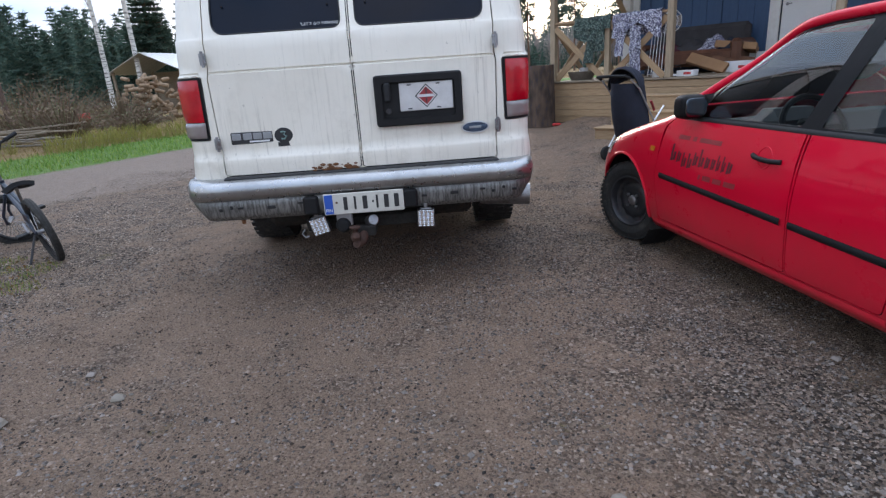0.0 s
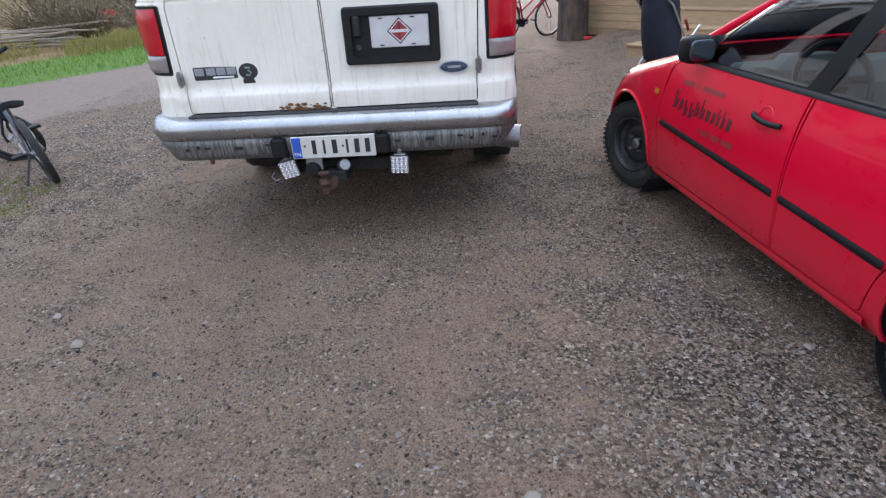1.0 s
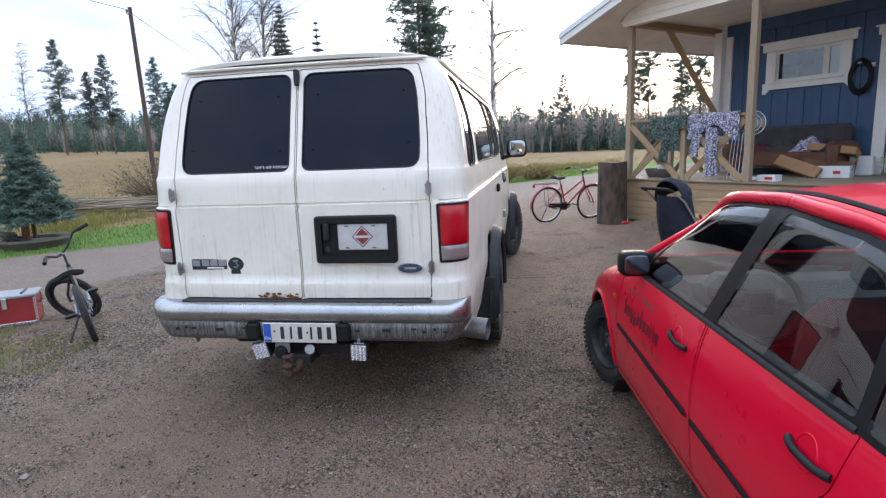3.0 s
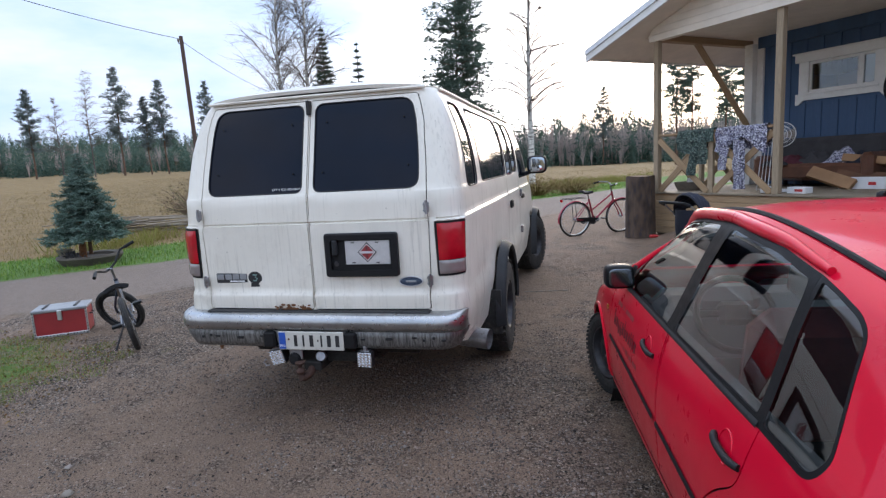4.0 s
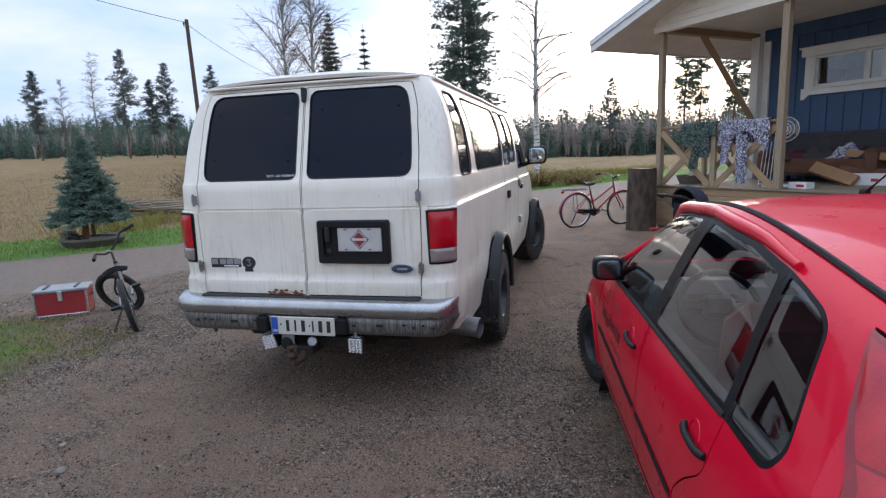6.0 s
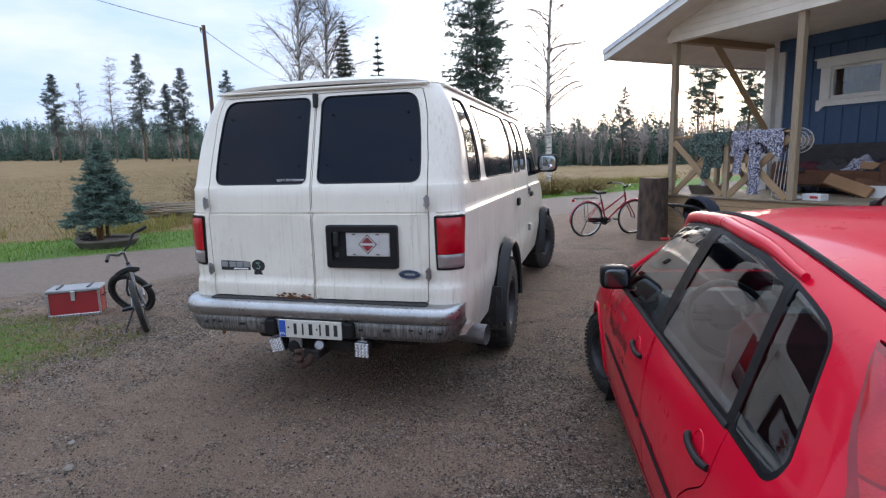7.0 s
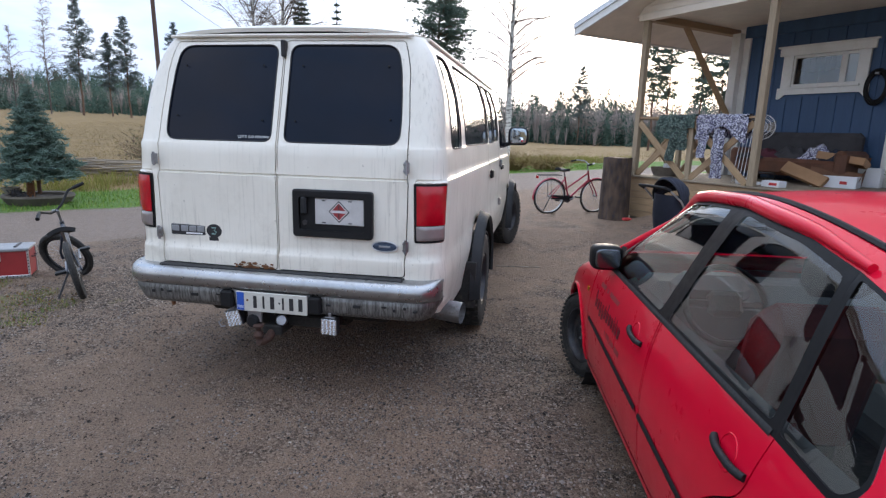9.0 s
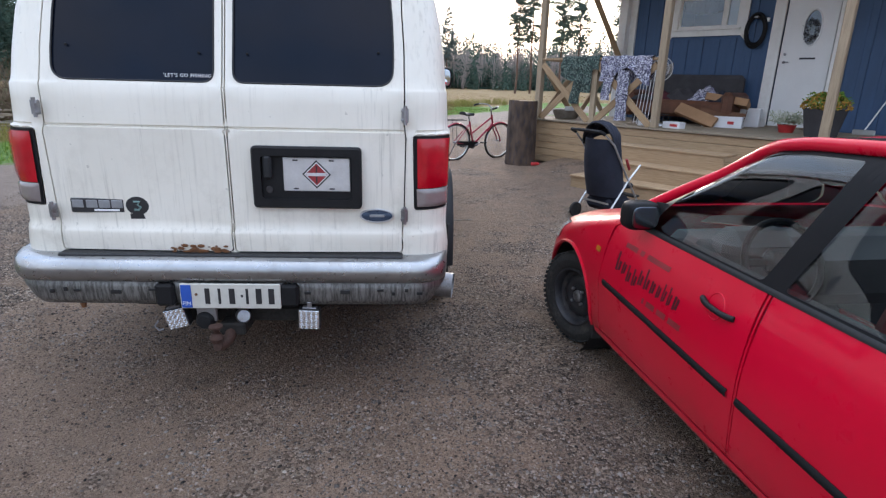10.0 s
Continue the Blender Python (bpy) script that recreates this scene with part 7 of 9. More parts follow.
def spruce(at, h, w, seed, label, needle, tiers=26, clump=0.32, group="", name="spruce_tree", trunk0=0.0, fill=0.5):
    """A spruce: tier upon tier of drooping boughs set with needle sprays."""
    rnd, gen = random.Random(seed), np.random.default_rng(seed)
    t = thing(name, at, label, "tree", group)
    R = h * 0.013 + 0.012
    tr = Geo().tube([(0, 0, 0), (0, 0, h * 0.5), (0, 0, h)], [R, R * 0.55, R * 0.06], 7)
    cr, spots, sizes = Geo(), [], []
    for i in range(tiers):
        q = i / tiers
        z = h * (trunk0 + 0.05 + (0.95 - trunk0) * q)
        n = max(4, int(11 * (1 - q) + 4))
        for j in range(n):
            a = 2 * math.pi * (j + rnd.random() * 0.7) / n + i
            L = w * (1 - q) ** 0.85 * rnd.uniform(0.72, 1.15) + 0.02 * h * (1 - q)
            up = 0.30 * q - 0.10 + rnd.uniform(-0.1, 0.12)
            base = Vector((0, 0, z))
            end = base + Vector((math.cos(a) * L, math.sin(a) * L, L * up))
            mid = base.lerp(end, 0.55) + Vector((0, 0, -0.05 * L))
            tr.tube([base, mid, end], [R * 0.22, R * 0.14, R * 0.04], 3, cap=False)
            for k in range(6 + int(5 * L / max(clump, 0.05) * fill)):
                u = rnd.uniform(0.15, 1.05)
                spots.append(tuple(base.lerp(end, u) + Vector((rnd.gauss(0, 0.08 * L), rnd.gauss(0, 0.08 * L), rnd.gauss(-0.015, 0.03 * L)))))
                sizes.append(clump * rnd.uniform(0.6, 1.1) * (0.6 + 0.5 * (1 - q)))
    sprays(cr, gen, spots, sizes, 9, 0.10, 0.45)
    part("trunk", tr, BARK, t)
    part("crown", cr, needle, t, sharp=0)
    return t


def birch(at, h, seed, label, limbs=22, r=0.13, crown0=0.4, twigs=9, thick=1.0, reach=0.20, up=0.85, stem=None):
    """A leafless birch: white trunk, rising limbs, a haze of fine hanging twigs."""
    rnd = random.Random(seed)
    t = thing("birch_tree", at, label, "tree", "birches")
    pts = [Vector((0.12 * math.sin(i * 0.7 + seed) * i / 12, 0.12 * math.cos(i * 0.5 + seed) * i / 12, h * i / 12)) for i in range(13)]
    part("trunk", Geo().tube(pts, [max(0.010, r * (1 - 0.95 * i / 12)) for i in range(13)], 9), stem or BIRCH, t)
    g = Geo()
    def blade(a, b, w):
        """One hair-thin twig, three-sided."""
        d = (b - a).normalized()
        s = d.orthogonal().normalized() * w
        c = d.cross(s)
        g.add([a + s, a - s * 0.5 + c * 0.87, a - s * 0.5 - c * 0.87, b], [(0, 1, 3), (1, 2, 3), (2, 0, 3)])
    for b in range(limbs):
        q = crown0 + (0.97 - crown0) * (b + rnd.random()) / limbs
        k = q * 12
        i = min(11, int(k))
        base = pts[i].lerp(pts[i + 1], k - i)
        a = rnd.uniform(0, 2 * math.pi)
        L = h * reach * (1.25 - q) * rnd.uniform(0.6, 1.2)
        d = Vector((math.cos(a), math.sin(a), rnd.uniform(up - 0.35, up + 0.45))).normalized()
        line = [base]
        for s in range(1, 6):
            d = (d + Vector((rnd.gauss(0, 0.13), rnd.gauss(0, 0.13), 0.02 - 0.045 * s))).normalized()
            line.append(line[-1] + d * L / 5)
        g.tube(line, [r * 0.15 * (1.1 - q) + 0.010 * thick - 0.0016 * thick * s for s in range(6)], 4, cap=False)
        for _ in range(twigs):
            s = rnd.randint(1, 5)
            p = line[s - 1].lerp(line[s], rnd.random())
            e = ((line[s] - line[s - 1]).normalized() + Vector((rnd.gauss(0, 0.6), rnd.gauss(0, 0.6), rnd.gauss(0.1, 0.4)))).normalized()
            tw = [p]
            for m in range(3):
                e = (e + Vector((rnd.gauss(0, 0.12), rnd.gauss(0, 0.12), -0.14))).normalized()
                tw.append(tw[-1] + e * L * 0.16)
            g.tube(tw, [thick * k for k in (0.0075, 0.0055, 0.004, 0.002)], 3, cap=False)
            for _ in range(6):
                m = rnd.randint(1, 3)
                p2 = tw[m - 1].lerp(tw[m], rnd.random())
                e2 = (e + Vector((rnd.gauss(0, 0.7), rnd.gauss(0, 0.7), rnd.gauss(-0.1, 0.4)))).normalized()
                blade(p2, p2 + e2 * L * rnd.uniform(0.12, 0.26), 0.0042 * thick)
    part("crown", g, DARK_BARK, t)
    return t


def ground_at(x, y, dz=0.0, rz=0.0):
    return pose(x, y, lift(x, y) + dz, 0, 0, rz)


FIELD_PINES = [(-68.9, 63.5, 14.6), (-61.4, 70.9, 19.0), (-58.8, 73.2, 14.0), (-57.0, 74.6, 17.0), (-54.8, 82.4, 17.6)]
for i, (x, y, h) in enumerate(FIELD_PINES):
    pine(ground_at(x + 0.019 * y, y - 0.019 * x), 0.81 * h, 11 + i, "tall thin pine with a bare lower trunk beyond the field", 0.30, 0.135, HAZE_PINE, 0.38, 92, fill=9.0)
for i, (x, y, h) in enumerate(((-66.8, 65.8, 13.0), (-64.1, 68.4, 17.6))):
    birch(ground_at(x + 0.019 * y, y - 0.019 * x), 0.85 * h, 31 + i, "leafless grey tree among the pines beyond the field", 40, 0.10, 0.25, 12, 1.9, stem=DARK_BARK)
spruce(ground_at(-15.6, 41.6), 12.2, 1.7, 41, "dark narrow spruce behind the van", NEEDLE, 34, 0.42, "spruces")
spruce(ground_at(-14.8, 47.1), 12.4, 1.2, 42, "thin young spruce behind the van", NEEDLE, 22, 0.36, "spruces")
birch(ground_at(-14.9, 32.9), 15.5, 51, "leafless white-stemmed birch by the wood pile", 50, 0.15, 0.34, 14, 1.4, 0.21, 1.6)
birch(ground_at(-13.9, 34.6), 16.5, 52, "tall leafless birch with a thick white stem", 54, 0.17, 0.36, 14, 1.4, 0.21, 1.6)
pine(ground_at(-5.3, 41.2), 16.5, 61, "large bushy pine with dense blue-green needles", 0.10, 0.165, PINE_NEEDLE, 0.32, 280, fill=13.0)
birch(ground_at(0.0, 35.8), 17.0, 71, "slender leafless birch with a white stem by the road", 64, 0.21, 0.24, 12, 1.6, 0.17, 0.9)
pine(ground_at(9.6, 104.5), 13.5, 62, "lone thin pine above the far woods", 0.35, 0.14, HAZE_PINE, 0.38, 80, fill=9.0)
for i, (x, y, h) in enumerate(((15.8, 73.5, 14.6), (18.2, 76.0, 15.6), (21.0, 72.3, 14.6), (24.4, 76.5, 15.2), (28.5, 71.5, 14.0))):
    pine(ground_at(x, y), h, 81 + i, "tall pine standing against the bright sky", 0.40, 0.125, PINE_NEEDLE, 0.38, 92, fill=9.0)


def far_woods():
    """Conifers and bare trees along the field's far edge, past counting."""
    rnd = random.Random(7)
    g, bare = Geo(), Geo()
    gen = np.random.default_rng(8)
    def conifer(x, y, z, h, r, far=False):
        """A far conifer: short pointed sprays set round the stem, thinning to a ragged tip."""
        n = 150 if far else 200
        q = gen.random(n) ** 1.2
        a = gen.random(n) * 6.283
        d = r * (1 - q) ** 0.85 * np.sqrt(gen.random(n)) * gen.uniform(0.7, 1.25, n) + 0.03
        c = np.stack([x + d * np.cos(a), y + d * np.sin(a), z + h * (0.03 + 0.96 * q)], 1)
        L = (0.040 + 0.062 * (1 - q))[:, None] * h * (1.25 if far else 1.0)
        out = np.stack([np.cos(a), np.sin(a), gen.uniform(-0.9, 0.7, n)], 1) + gen.normal(0, 0.35, (n, 3))
        side = np.stack([-np.sin(a), np.cos(a), gen.normal(0, 0.5, n)], 1) * 0.24
        tri = np.stack([c - side * L, c + side * L, c + out * L], 1).reshape(-1, 3)
        o = len(g.v)
        g.v += [tuple(p) for p in tri.tolist()]
        g.f += [(o + 3 * i, o + 3 * i + 1, o + 3 * i + 2) for i in range(n)]
        g.k += [0] * n
    def shaggy(x, y, h):
        z, spots = lift(x, y) - 0.1, []
        for i in range(26):
            q = i / 26
            for j in range(max(3, int(9 * (1 - q)) + 2)):
                a, L = rnd.uniform(0, 6.28), h * 0.20 * (1 - q) ** 0.85 * rnd.uniform(0.6, 1.15) + 0.1
                for u in (0.3, 0.65, 1.0):
                    spots.append((x + L * u * math.cos(a), y + L * u * math.sin(a), z + h * (0.03 + 0.95 * q) - 0.12 * L * u))
        sprays(g, gen, spots, 0.40, 6, 0.13, 0.45)
    def sticks(x, y, z, h):
        for _ in range(22):
            a, L = rnd.uniform(0, 6.28), rnd.uniform(0.1, 0.9)
            b = Vector((x, y, z + h * rnd.uniform(0.0, 0.5)))
            e = Vector((x + math.cos(a) * h * 0.17 * L, y + math.sin(a) * h * 0.17 * L, z + h * rnd.uniform(0.5, 1.0)))
            s = Vector((0.045, 0.03, 0))
            bare.add([b - s, b + s, e], [(0, 1, 2)])
    def stand(count, a0, a1, d0, d1, h0, h1, share, far=False):
        for _ in range(count):
            a = radians(rnd.uniform(a0, a1))
            d = rnd.uniform(d0, d1)
            x, y = d * math.sin(a), d * math.cos(a)
            z = lift(x, y) - 0.3
            h = rnd.uniform(h0, h1) * rnd.uniform(0.8, 1.08)
            if rnd.random() < share:
                sticks(x, y, z, h)
            else:
                conifer(x, y, z, h, h * rnd.uniform(0.15, 0.22), far)
    stand(500, -74, -22, 106, 128, 2.5, 5.5, 0.12)
    stand(340, -74, -22, 116, 132, 4.5, 7.0, 0.5)
    stand(1300, -70, -17, 138, 205, 4.5, 6.5, 0.10, True)
    stand(420, -26, 0, 100, 140, 5, 9, 0.5)
    stand(380, -4, 46, 100, 122, 2.5, 6.0, 0.3)
    stand(800, -4, 46, 106, 136, 7.5, 11.0, 0.75)
    stand(420, 0, 52, 122, 180, 8.5, 13.0, 0.35)
    for _ in range(70):
        a, d = radians(rnd.uniform(-31.5, -19)), rnd.uniform(44, 74)
        shaggy(d * math.sin(a), d * math.cos(a), (0.115 * d + 1.2) * rnd.uniform(0.62, 1.0))
    single("far_woods", g, FOREST, mov(0, 0, 0), "dark conifer woods along the far edge of the field", "woods", kind="stuff", sharp=0)
    single("bare_undergrowth", bare, GLARE_TWIG, mov(0, 0, 0), "leafless brown young trees along the field edge", "undergrowth", kind="stuff", sharp=0)


far_woods()


def blades(name, label, category, spots, mat, h0, h1, w):
    """Many single blades: spots gives the place of each."""
    rnd = random.Random(len(spots))
    g = Geo()
    for x, y in spots:
        a, L = rnd.uniform(0, 6.28), rnd.uniform(h0, h1)
        z = lift(x, y) - 0.01
        lx, ly = math.cos(a) * L * rnd.uniform(0.1, 0.6), math.sin(a) * L * rnd.uniform(0.1, 0.6)
        sx, sy = -math.sin(a) * w, math.cos(a) * w
        o = len(g.v)
        g.v += [(x - sx, y - sy, z), (x + sx, y + sy, z), (x + lx * 0.5 + sx * 0.6, y + ly * 0.5 + sy * 0.6, z + L * 0.6), (x + lx, y + ly, z + L)]
        g.f += [(o, o + 1, o + 2), (o, o + 2, o + 3)]
        g.k += [0, 0]
    return single(name, g, mat, mov(0, 0, 0), label, category, kind="stuff", sharp=0)


def grow_cover():
    rnd = random.Random(17)
    lawn, dry, tuft, near = [], [], [], []
    while len(lawn) < 22000:
        x, y = rnd.uniform(-16, 6), rnd.uniform(2, 34)
        d = road_dist(x, y)
        if ROAD_HALF + 0.05 < d < ROAD_HALF + 3.4:
            lawn.append((x, y))
    while len(dry) < 60000:
        x, y = rnd.uniform(-45, 30), rnd.uniform(4, 70)
        d = road_dist(x, y)
        if d > ROAD_HALF + 3.2 and rnd.random() < 14 / (8 + math.hypot(x, y)) :
            dry.append((x, y))
    while len(tuft) < 9000:
        x, y = rnd.uniform(-14, 8), rnd.uniform(4, 40)
        d = road_dist(x, y)
        if d > ROAD_HALF + 3.0 and d < ROAD_HALF + 5.0 and noise.noise((x * 0.5, y * 0.5, 9)) > -0.05:
            tuft.append((x, y))
    while len(near) < 38000:
        x, y = rnd.uniform(-7.5, -2.0), rnd.uniform(1.5, 5.4)
        if patch_grass(x, y) + 0.5 * noise.noise((x * 2.5, y * 2.5, 1)) > 0.35:
            near.append((x, y))
    blades("lawn_grass", "short green grass strip along the dirt road", "grass", lawn, GRASS_BLADE, 0.04, 0.11, 0.009)
    blades("dry_field_grass", "dry yellow-brown grass of the field", "grass", dry, DRY_BLADE, 0.05, 0.17, 0.007)
    blades("tall_grass", "tall yellowing grass at the field's edge", "grass", tuft, TALL_BLADE, 0.15, 0.48, 0.006)
    blades("patch_of_grass", "thin green grass round the red case", "grass", near, PATCH_BLADE, 0.012, 0.042, 0.003)
    g = Geo()
    for _ in range(3600):
        x, y = rnd.uniform(-6.8, -2.2), rnd.uniform(1.8, 5.3)
        if patch_grass(x, y) > 0.2:
            leaf(g, (x, y, lift(x, y) + rnd.uniform(0.004, 0.02)), rnd, rnd.uniform(0.015, 0.036), rnd.uniform(0.005, 0.010))
    single("fallen_leaves", g, LEAF_LITTER, mov(0, 0, 0), "brown fallen leaves scattered on the grass", "leaves", kind="stuff", sharp=0)


grow_cover()


def scatter(name, label, mat, count, seed, weight, small, big):
    """Loose angular stones strewn over the yard, thickest where weight is high."""
    gen, rnd = np.random.default_rng(seed), random.Random(seed)
    base = np.array([(1, 0, 0), (-1, 0, 0), (0, 1, 0), (0, -1, 0), (0, 0, 1), (0, 0, -1)], float)
    faces = np.array([(0, 2, 4), (2, 1, 4), (1, 3, 4), (3, 0, 4), (2, 0, 5), (1, 2, 5), (3, 1, 5), (0, 3, 5)])
    xy = []
    while len(xy) < count:
        x, y = rnd.uniform(-4.2, 4.2), rnd.uniform(0.2, 9.5) if rnd.random() < 0.40 else rnd.uniform(0.2, 4.4)
        if weight(x, y) > rnd.random() and patch_grass(x, y) < 0.55:
            xy.append((x, y, lift(x, y)))
    c = np.array(xy)
    s = small * np.exp(gen.normal(0, 0.33, count))
    odd = gen.random(count) < 0.010
    s[odd] = gen.uniform(0.6, 1.0, odd.sum()) * big
    k = gen.uniform(0.65, 1.3, (count, 6, 1)) * base * (1, 0.8, 0.6) * s[:, None, None]
    a = gen.uniform(0, 6.283, count)
    ca, sa = np.cos(a)[:, None], np.sin(a)[:, None]
    v = np.stack([k[..., 0] * ca - k[..., 1] * sa, k[..., 0] * sa + k[..., 1] * ca, k[..., 2]], 2) + c[:, None] + (s * 0.15)[:, None, None] * np.array((0, 0, 1))
    f = (faces[None] + 6 * np.arange(count)[:, None, None]).reshape(-1, 3)
    me = bpy.data.meshes.new(name)
    me.from_pydata(v.reshape(-1, 3).tolist(), [], f.tolist())
    me.materials.append(mat)
    tagged(new(name, me), label, "gravel", kind="stuff")


def gravel():
    def crushed(x, y):
        return stony(x, y) * 0.9 - 0.08 + 0.55 * noise.noise((x * 0.9, y * 0.9, 5)) + 0.45 * noise.noise((x * 3.5, y * 3.5, 2))
    def worn(x, y):
        return 0.62 + 0.5 * noise.noise((x * 1.3, y * 1.3, 8)) + 0.4 * noise.noise((x * 5, y * 5, 1))
    scatter("loose_gravel", "loose crushed grey gravel scattered over the yard", PEBBLE, 70000, 23, crushed, 0.0058, 0.017)
    scatter("loose_grit", "brown grit and small stones trodden into the yard", GRIT, 120000, 24, worn, 0.0048, 0.014)
    for x, y, s in ((-1.12, 2.18, 0.03), (-1.55, 2.05, 0.045), (1.35, 0.82, 0.03), (-1.35, 2.42, 0.022), (0.75, 1.25, 0.028), (1.95, 1.9, 0.02)):
        m = Geo().lathe([(0, -0.5), (0.7, -0.35), (1.0, 0.0), (0.75, 0.4), (0.3, 0.55), (0, 0.55)], 9)
        m.v = [(q[0] * s * 1.2 * (1 + 0.2 * math.sin(q[1] * 3)), q[1] * s * (1 + 0.2 * math.sin(q[0] * 5)), q[2] * s * 0.8) for q in m.v]
        single("stone", m, CONCRETE if s > 0.025 else PEBBLE, ground_at(x, y, s * 0.2, 40 * x), "single dark stone lying on the gravel", "stone", "yard stones")


gravel()
# ---- soft things ----
def cloth(fn, nu, nv, seed, amp):
    def f(a, b):
        p = Vector(fn(a, b))
        k = amp * noise.noise((p.x * 7 + seed, p.y * 7, p.z * 4)) + 0.5 * amp * noise.noise((p.x * 17, p.y * 17 + seed, p.z * 9))
        return p + Vector((0.3 * k, -abs(k) * 1.2, 0.25 * k))
    return Geo().sheet(f, nu, nv, thick=0.006)


# ---- bicycles ----
def bike_wheel(parent, at, R, tyre_r, tyre_mat, rim_mat, guard=None):
    w = part("wheel", Geo().lathe([(0.022, -0.045), (0.018, -0.02), (0.018, 0.02), (0.022, 0.045)], 10, rot("X", 90)), STEEL, parent, at=at)
    part("tyre", Geo().tube([(R * math.cos(a * math.pi / 20), 0, R * math.sin(a * math.pi / 20)) for a in range(40)], tyre_r, 8, closed=True), tyre_mat, w)
    part("rim", Geo().tube([((R - tyre_r * 1.3) * math.cos(a * math.pi / 20), 0, (R - tyre_r * 1.3) * math.sin(a * math.pi / 20)) for a in range(40)], tyre_r * 0.62, 6, closed=True), rim_mat, w)
    sp = Geo()
    for i in range(28):
        a = 2 * math.pi * i / 28
        b = a + (0.35 if i % 2 else -0.35)
        sp.tube([(0.02 * math.cos(b), 0.03 * (1 if i % 4 < 2 else -1), 0.02 * math.sin(b)), ((R - tyre_r * 1.5) * math.cos(a), 0, (R - tyre_r * 1.5) * math.sin(a))], 0.0016, 3, cap=False)
    part("spokes", sp, STEEL, w)
    return w


def bicycle(name, at, label, q):
    """q: the measures. x runs forward from the rear axle, z up; the fork and all it carries is turned by q['steer']."""
    b = thing(name, at, label, "bicycle")
    R, L, paint = q["R"], q["L"], q["paint"]
    bb, seat, head1, head0 = Vector((*q["bb"],)), Vector((*q["seat"],)), Vector((*q["head1"],)), Vector((*q["head0"],))
    V = lambda x, z, y=0.0: Vector((x, y, z))
    bbv, st, h1, h0 = V(*bb), V(*seat), V(*head1), V(*head0)
    r = q["tube"]
    f = Geo().tube([bbv, st], r, 8).tube([h1, h0], r * 1.15, 8).tube([bbv, h0], r * 1.15, 8).tube([V(*q["top"]), h1 + (h0 - h1) * 0.25], r, 8)
    for s in (1, -1):
        f.tube([V(0, R, 0.055 * s), bbv + Vector((0, 0.03 * s, 0))], r * 0.6, 6).tube([V(0, R, 0.055 * s), st + Vector((0, 0.015 * s, -0.06))], r * 0.5, 6)
    part("main_frame", f, paint, b, q["paint_label"])
    sp = part("seat_post", Geo().tube([st, st + (st - bbv).normalized() * q["post"]], 0.013, 8), STEEL, b)
    top = st + (st - bbv).normalized() * q["post"]
    part("saddle", Geo().sheet(lambda a, c: (top.x - 0.13 + 0.26 * a, (c - 0.5) * (0.19 * (1 - a) ** 1.2 + 0.045), top.z + 0.03 + 0.03 * (1 - a) ** 2 - 0.10 * (c - 0.5) ** 2 * 1.4), 10, 8, thick=0.035), BLACK_PLASTIC, b, "black saddle")
    bike_wheel(b, mov(0, 0, R), R, q["tyre"], RUBBER, q["rim"])
    # everything that turns with the fork
    ax = (h1 - h0).normalized()
    turn = Matrix.Translation(h0) @ Matrix.Rotation(radians(q["steer"]), 4, ax) @ Matrix.Translation(-h0)
    fk = Geo()
    for s in (1, -1):
        fk.tube([h0 + Vector((0, 0.05 * s, 0)), V(L - 0.03, R + 0.08, 0.055 * s), V(L, R, 0.055 * s)], r * 0.7, 6, turn)
    fk.tube([h0 + Vector((0, -0.05, 0)), h0 + Vector((0, 0.05, 0))], r, 6, turn)
    part("fork", fk, paint, b)
    bike_wheel(b, turn @ mov(L, 0, R), R, q["tyre"], RUBBER, q["rim"])
    stem = h1 + ax * q["stem"]
    part("stem", Geo().tube([h1, stem, stem + Vector((0.05, 0, 0.01))], 0.014, 8, turn), STEEL, b)
    bars = q["bars"]
    part("handlebar", Geo().tube([stem + Vector((x, y, z)) for x, y, z in bars] , 0.012, 8, turn), STEEL if q["steel_bar"] else BLACK_PLASTIC, b)
    for k in (0, -1):
        p, p2 = Vector(bars[k]), Vector(bars[1 if k == 0 else -2])
        part("grip", Geo().tube([stem + p + (p2 - p) * 0.0, stem + p + (p2 - p).normalized() * 0.11], 0.018, 8, turn), BLACK_PLASTIC, b)
    cr = part("crank", Geo().lathe([(0.03, -0.03), (0.085, -0.028), (0.085, -0.022), (0.03, -0.02)], 20, mov(bbv.x, 0, bbv.z) @ rot("X", 90)), DARK_STEEL, b)
    for s, a in ((1, 200), (-1, 20)):
        e = bbv + Vector((0.165 * math.cos(radians(a)), 0.07 * s, 0.165 * math.sin(radians(a))))
        part("crank_arm", Geo().tube([bbv + Vector((0, 0.06 * s, 0)), e], 0.011, 6), STEEL, cr)
        part("pedal", Geo().box((-0.05, -0.045, -0.012), (0.05, 0.045, 0.012), 0.005, Matrix.Translation(e + Vector((0, 0.05 * s, 0)))), BLACK_PLASTIC, cr)
    part("chain", Geo().tube([V(0, R + 0.03, -0.045), bbv + Vector((0, -0.045, 0.075))], 0.005, 4).tube([V(0, R - 0.03, -0.045), bbv + Vector((0, -0.045, -0.075))], 0.005, 4), DARK_STEEL, b)
    part("kickstand", Geo().tube([V(0.06, R - 0.02, 0.06), V(0.02, 0.015, 0.20)], 0.009, 6), DARK_STEEL, b)
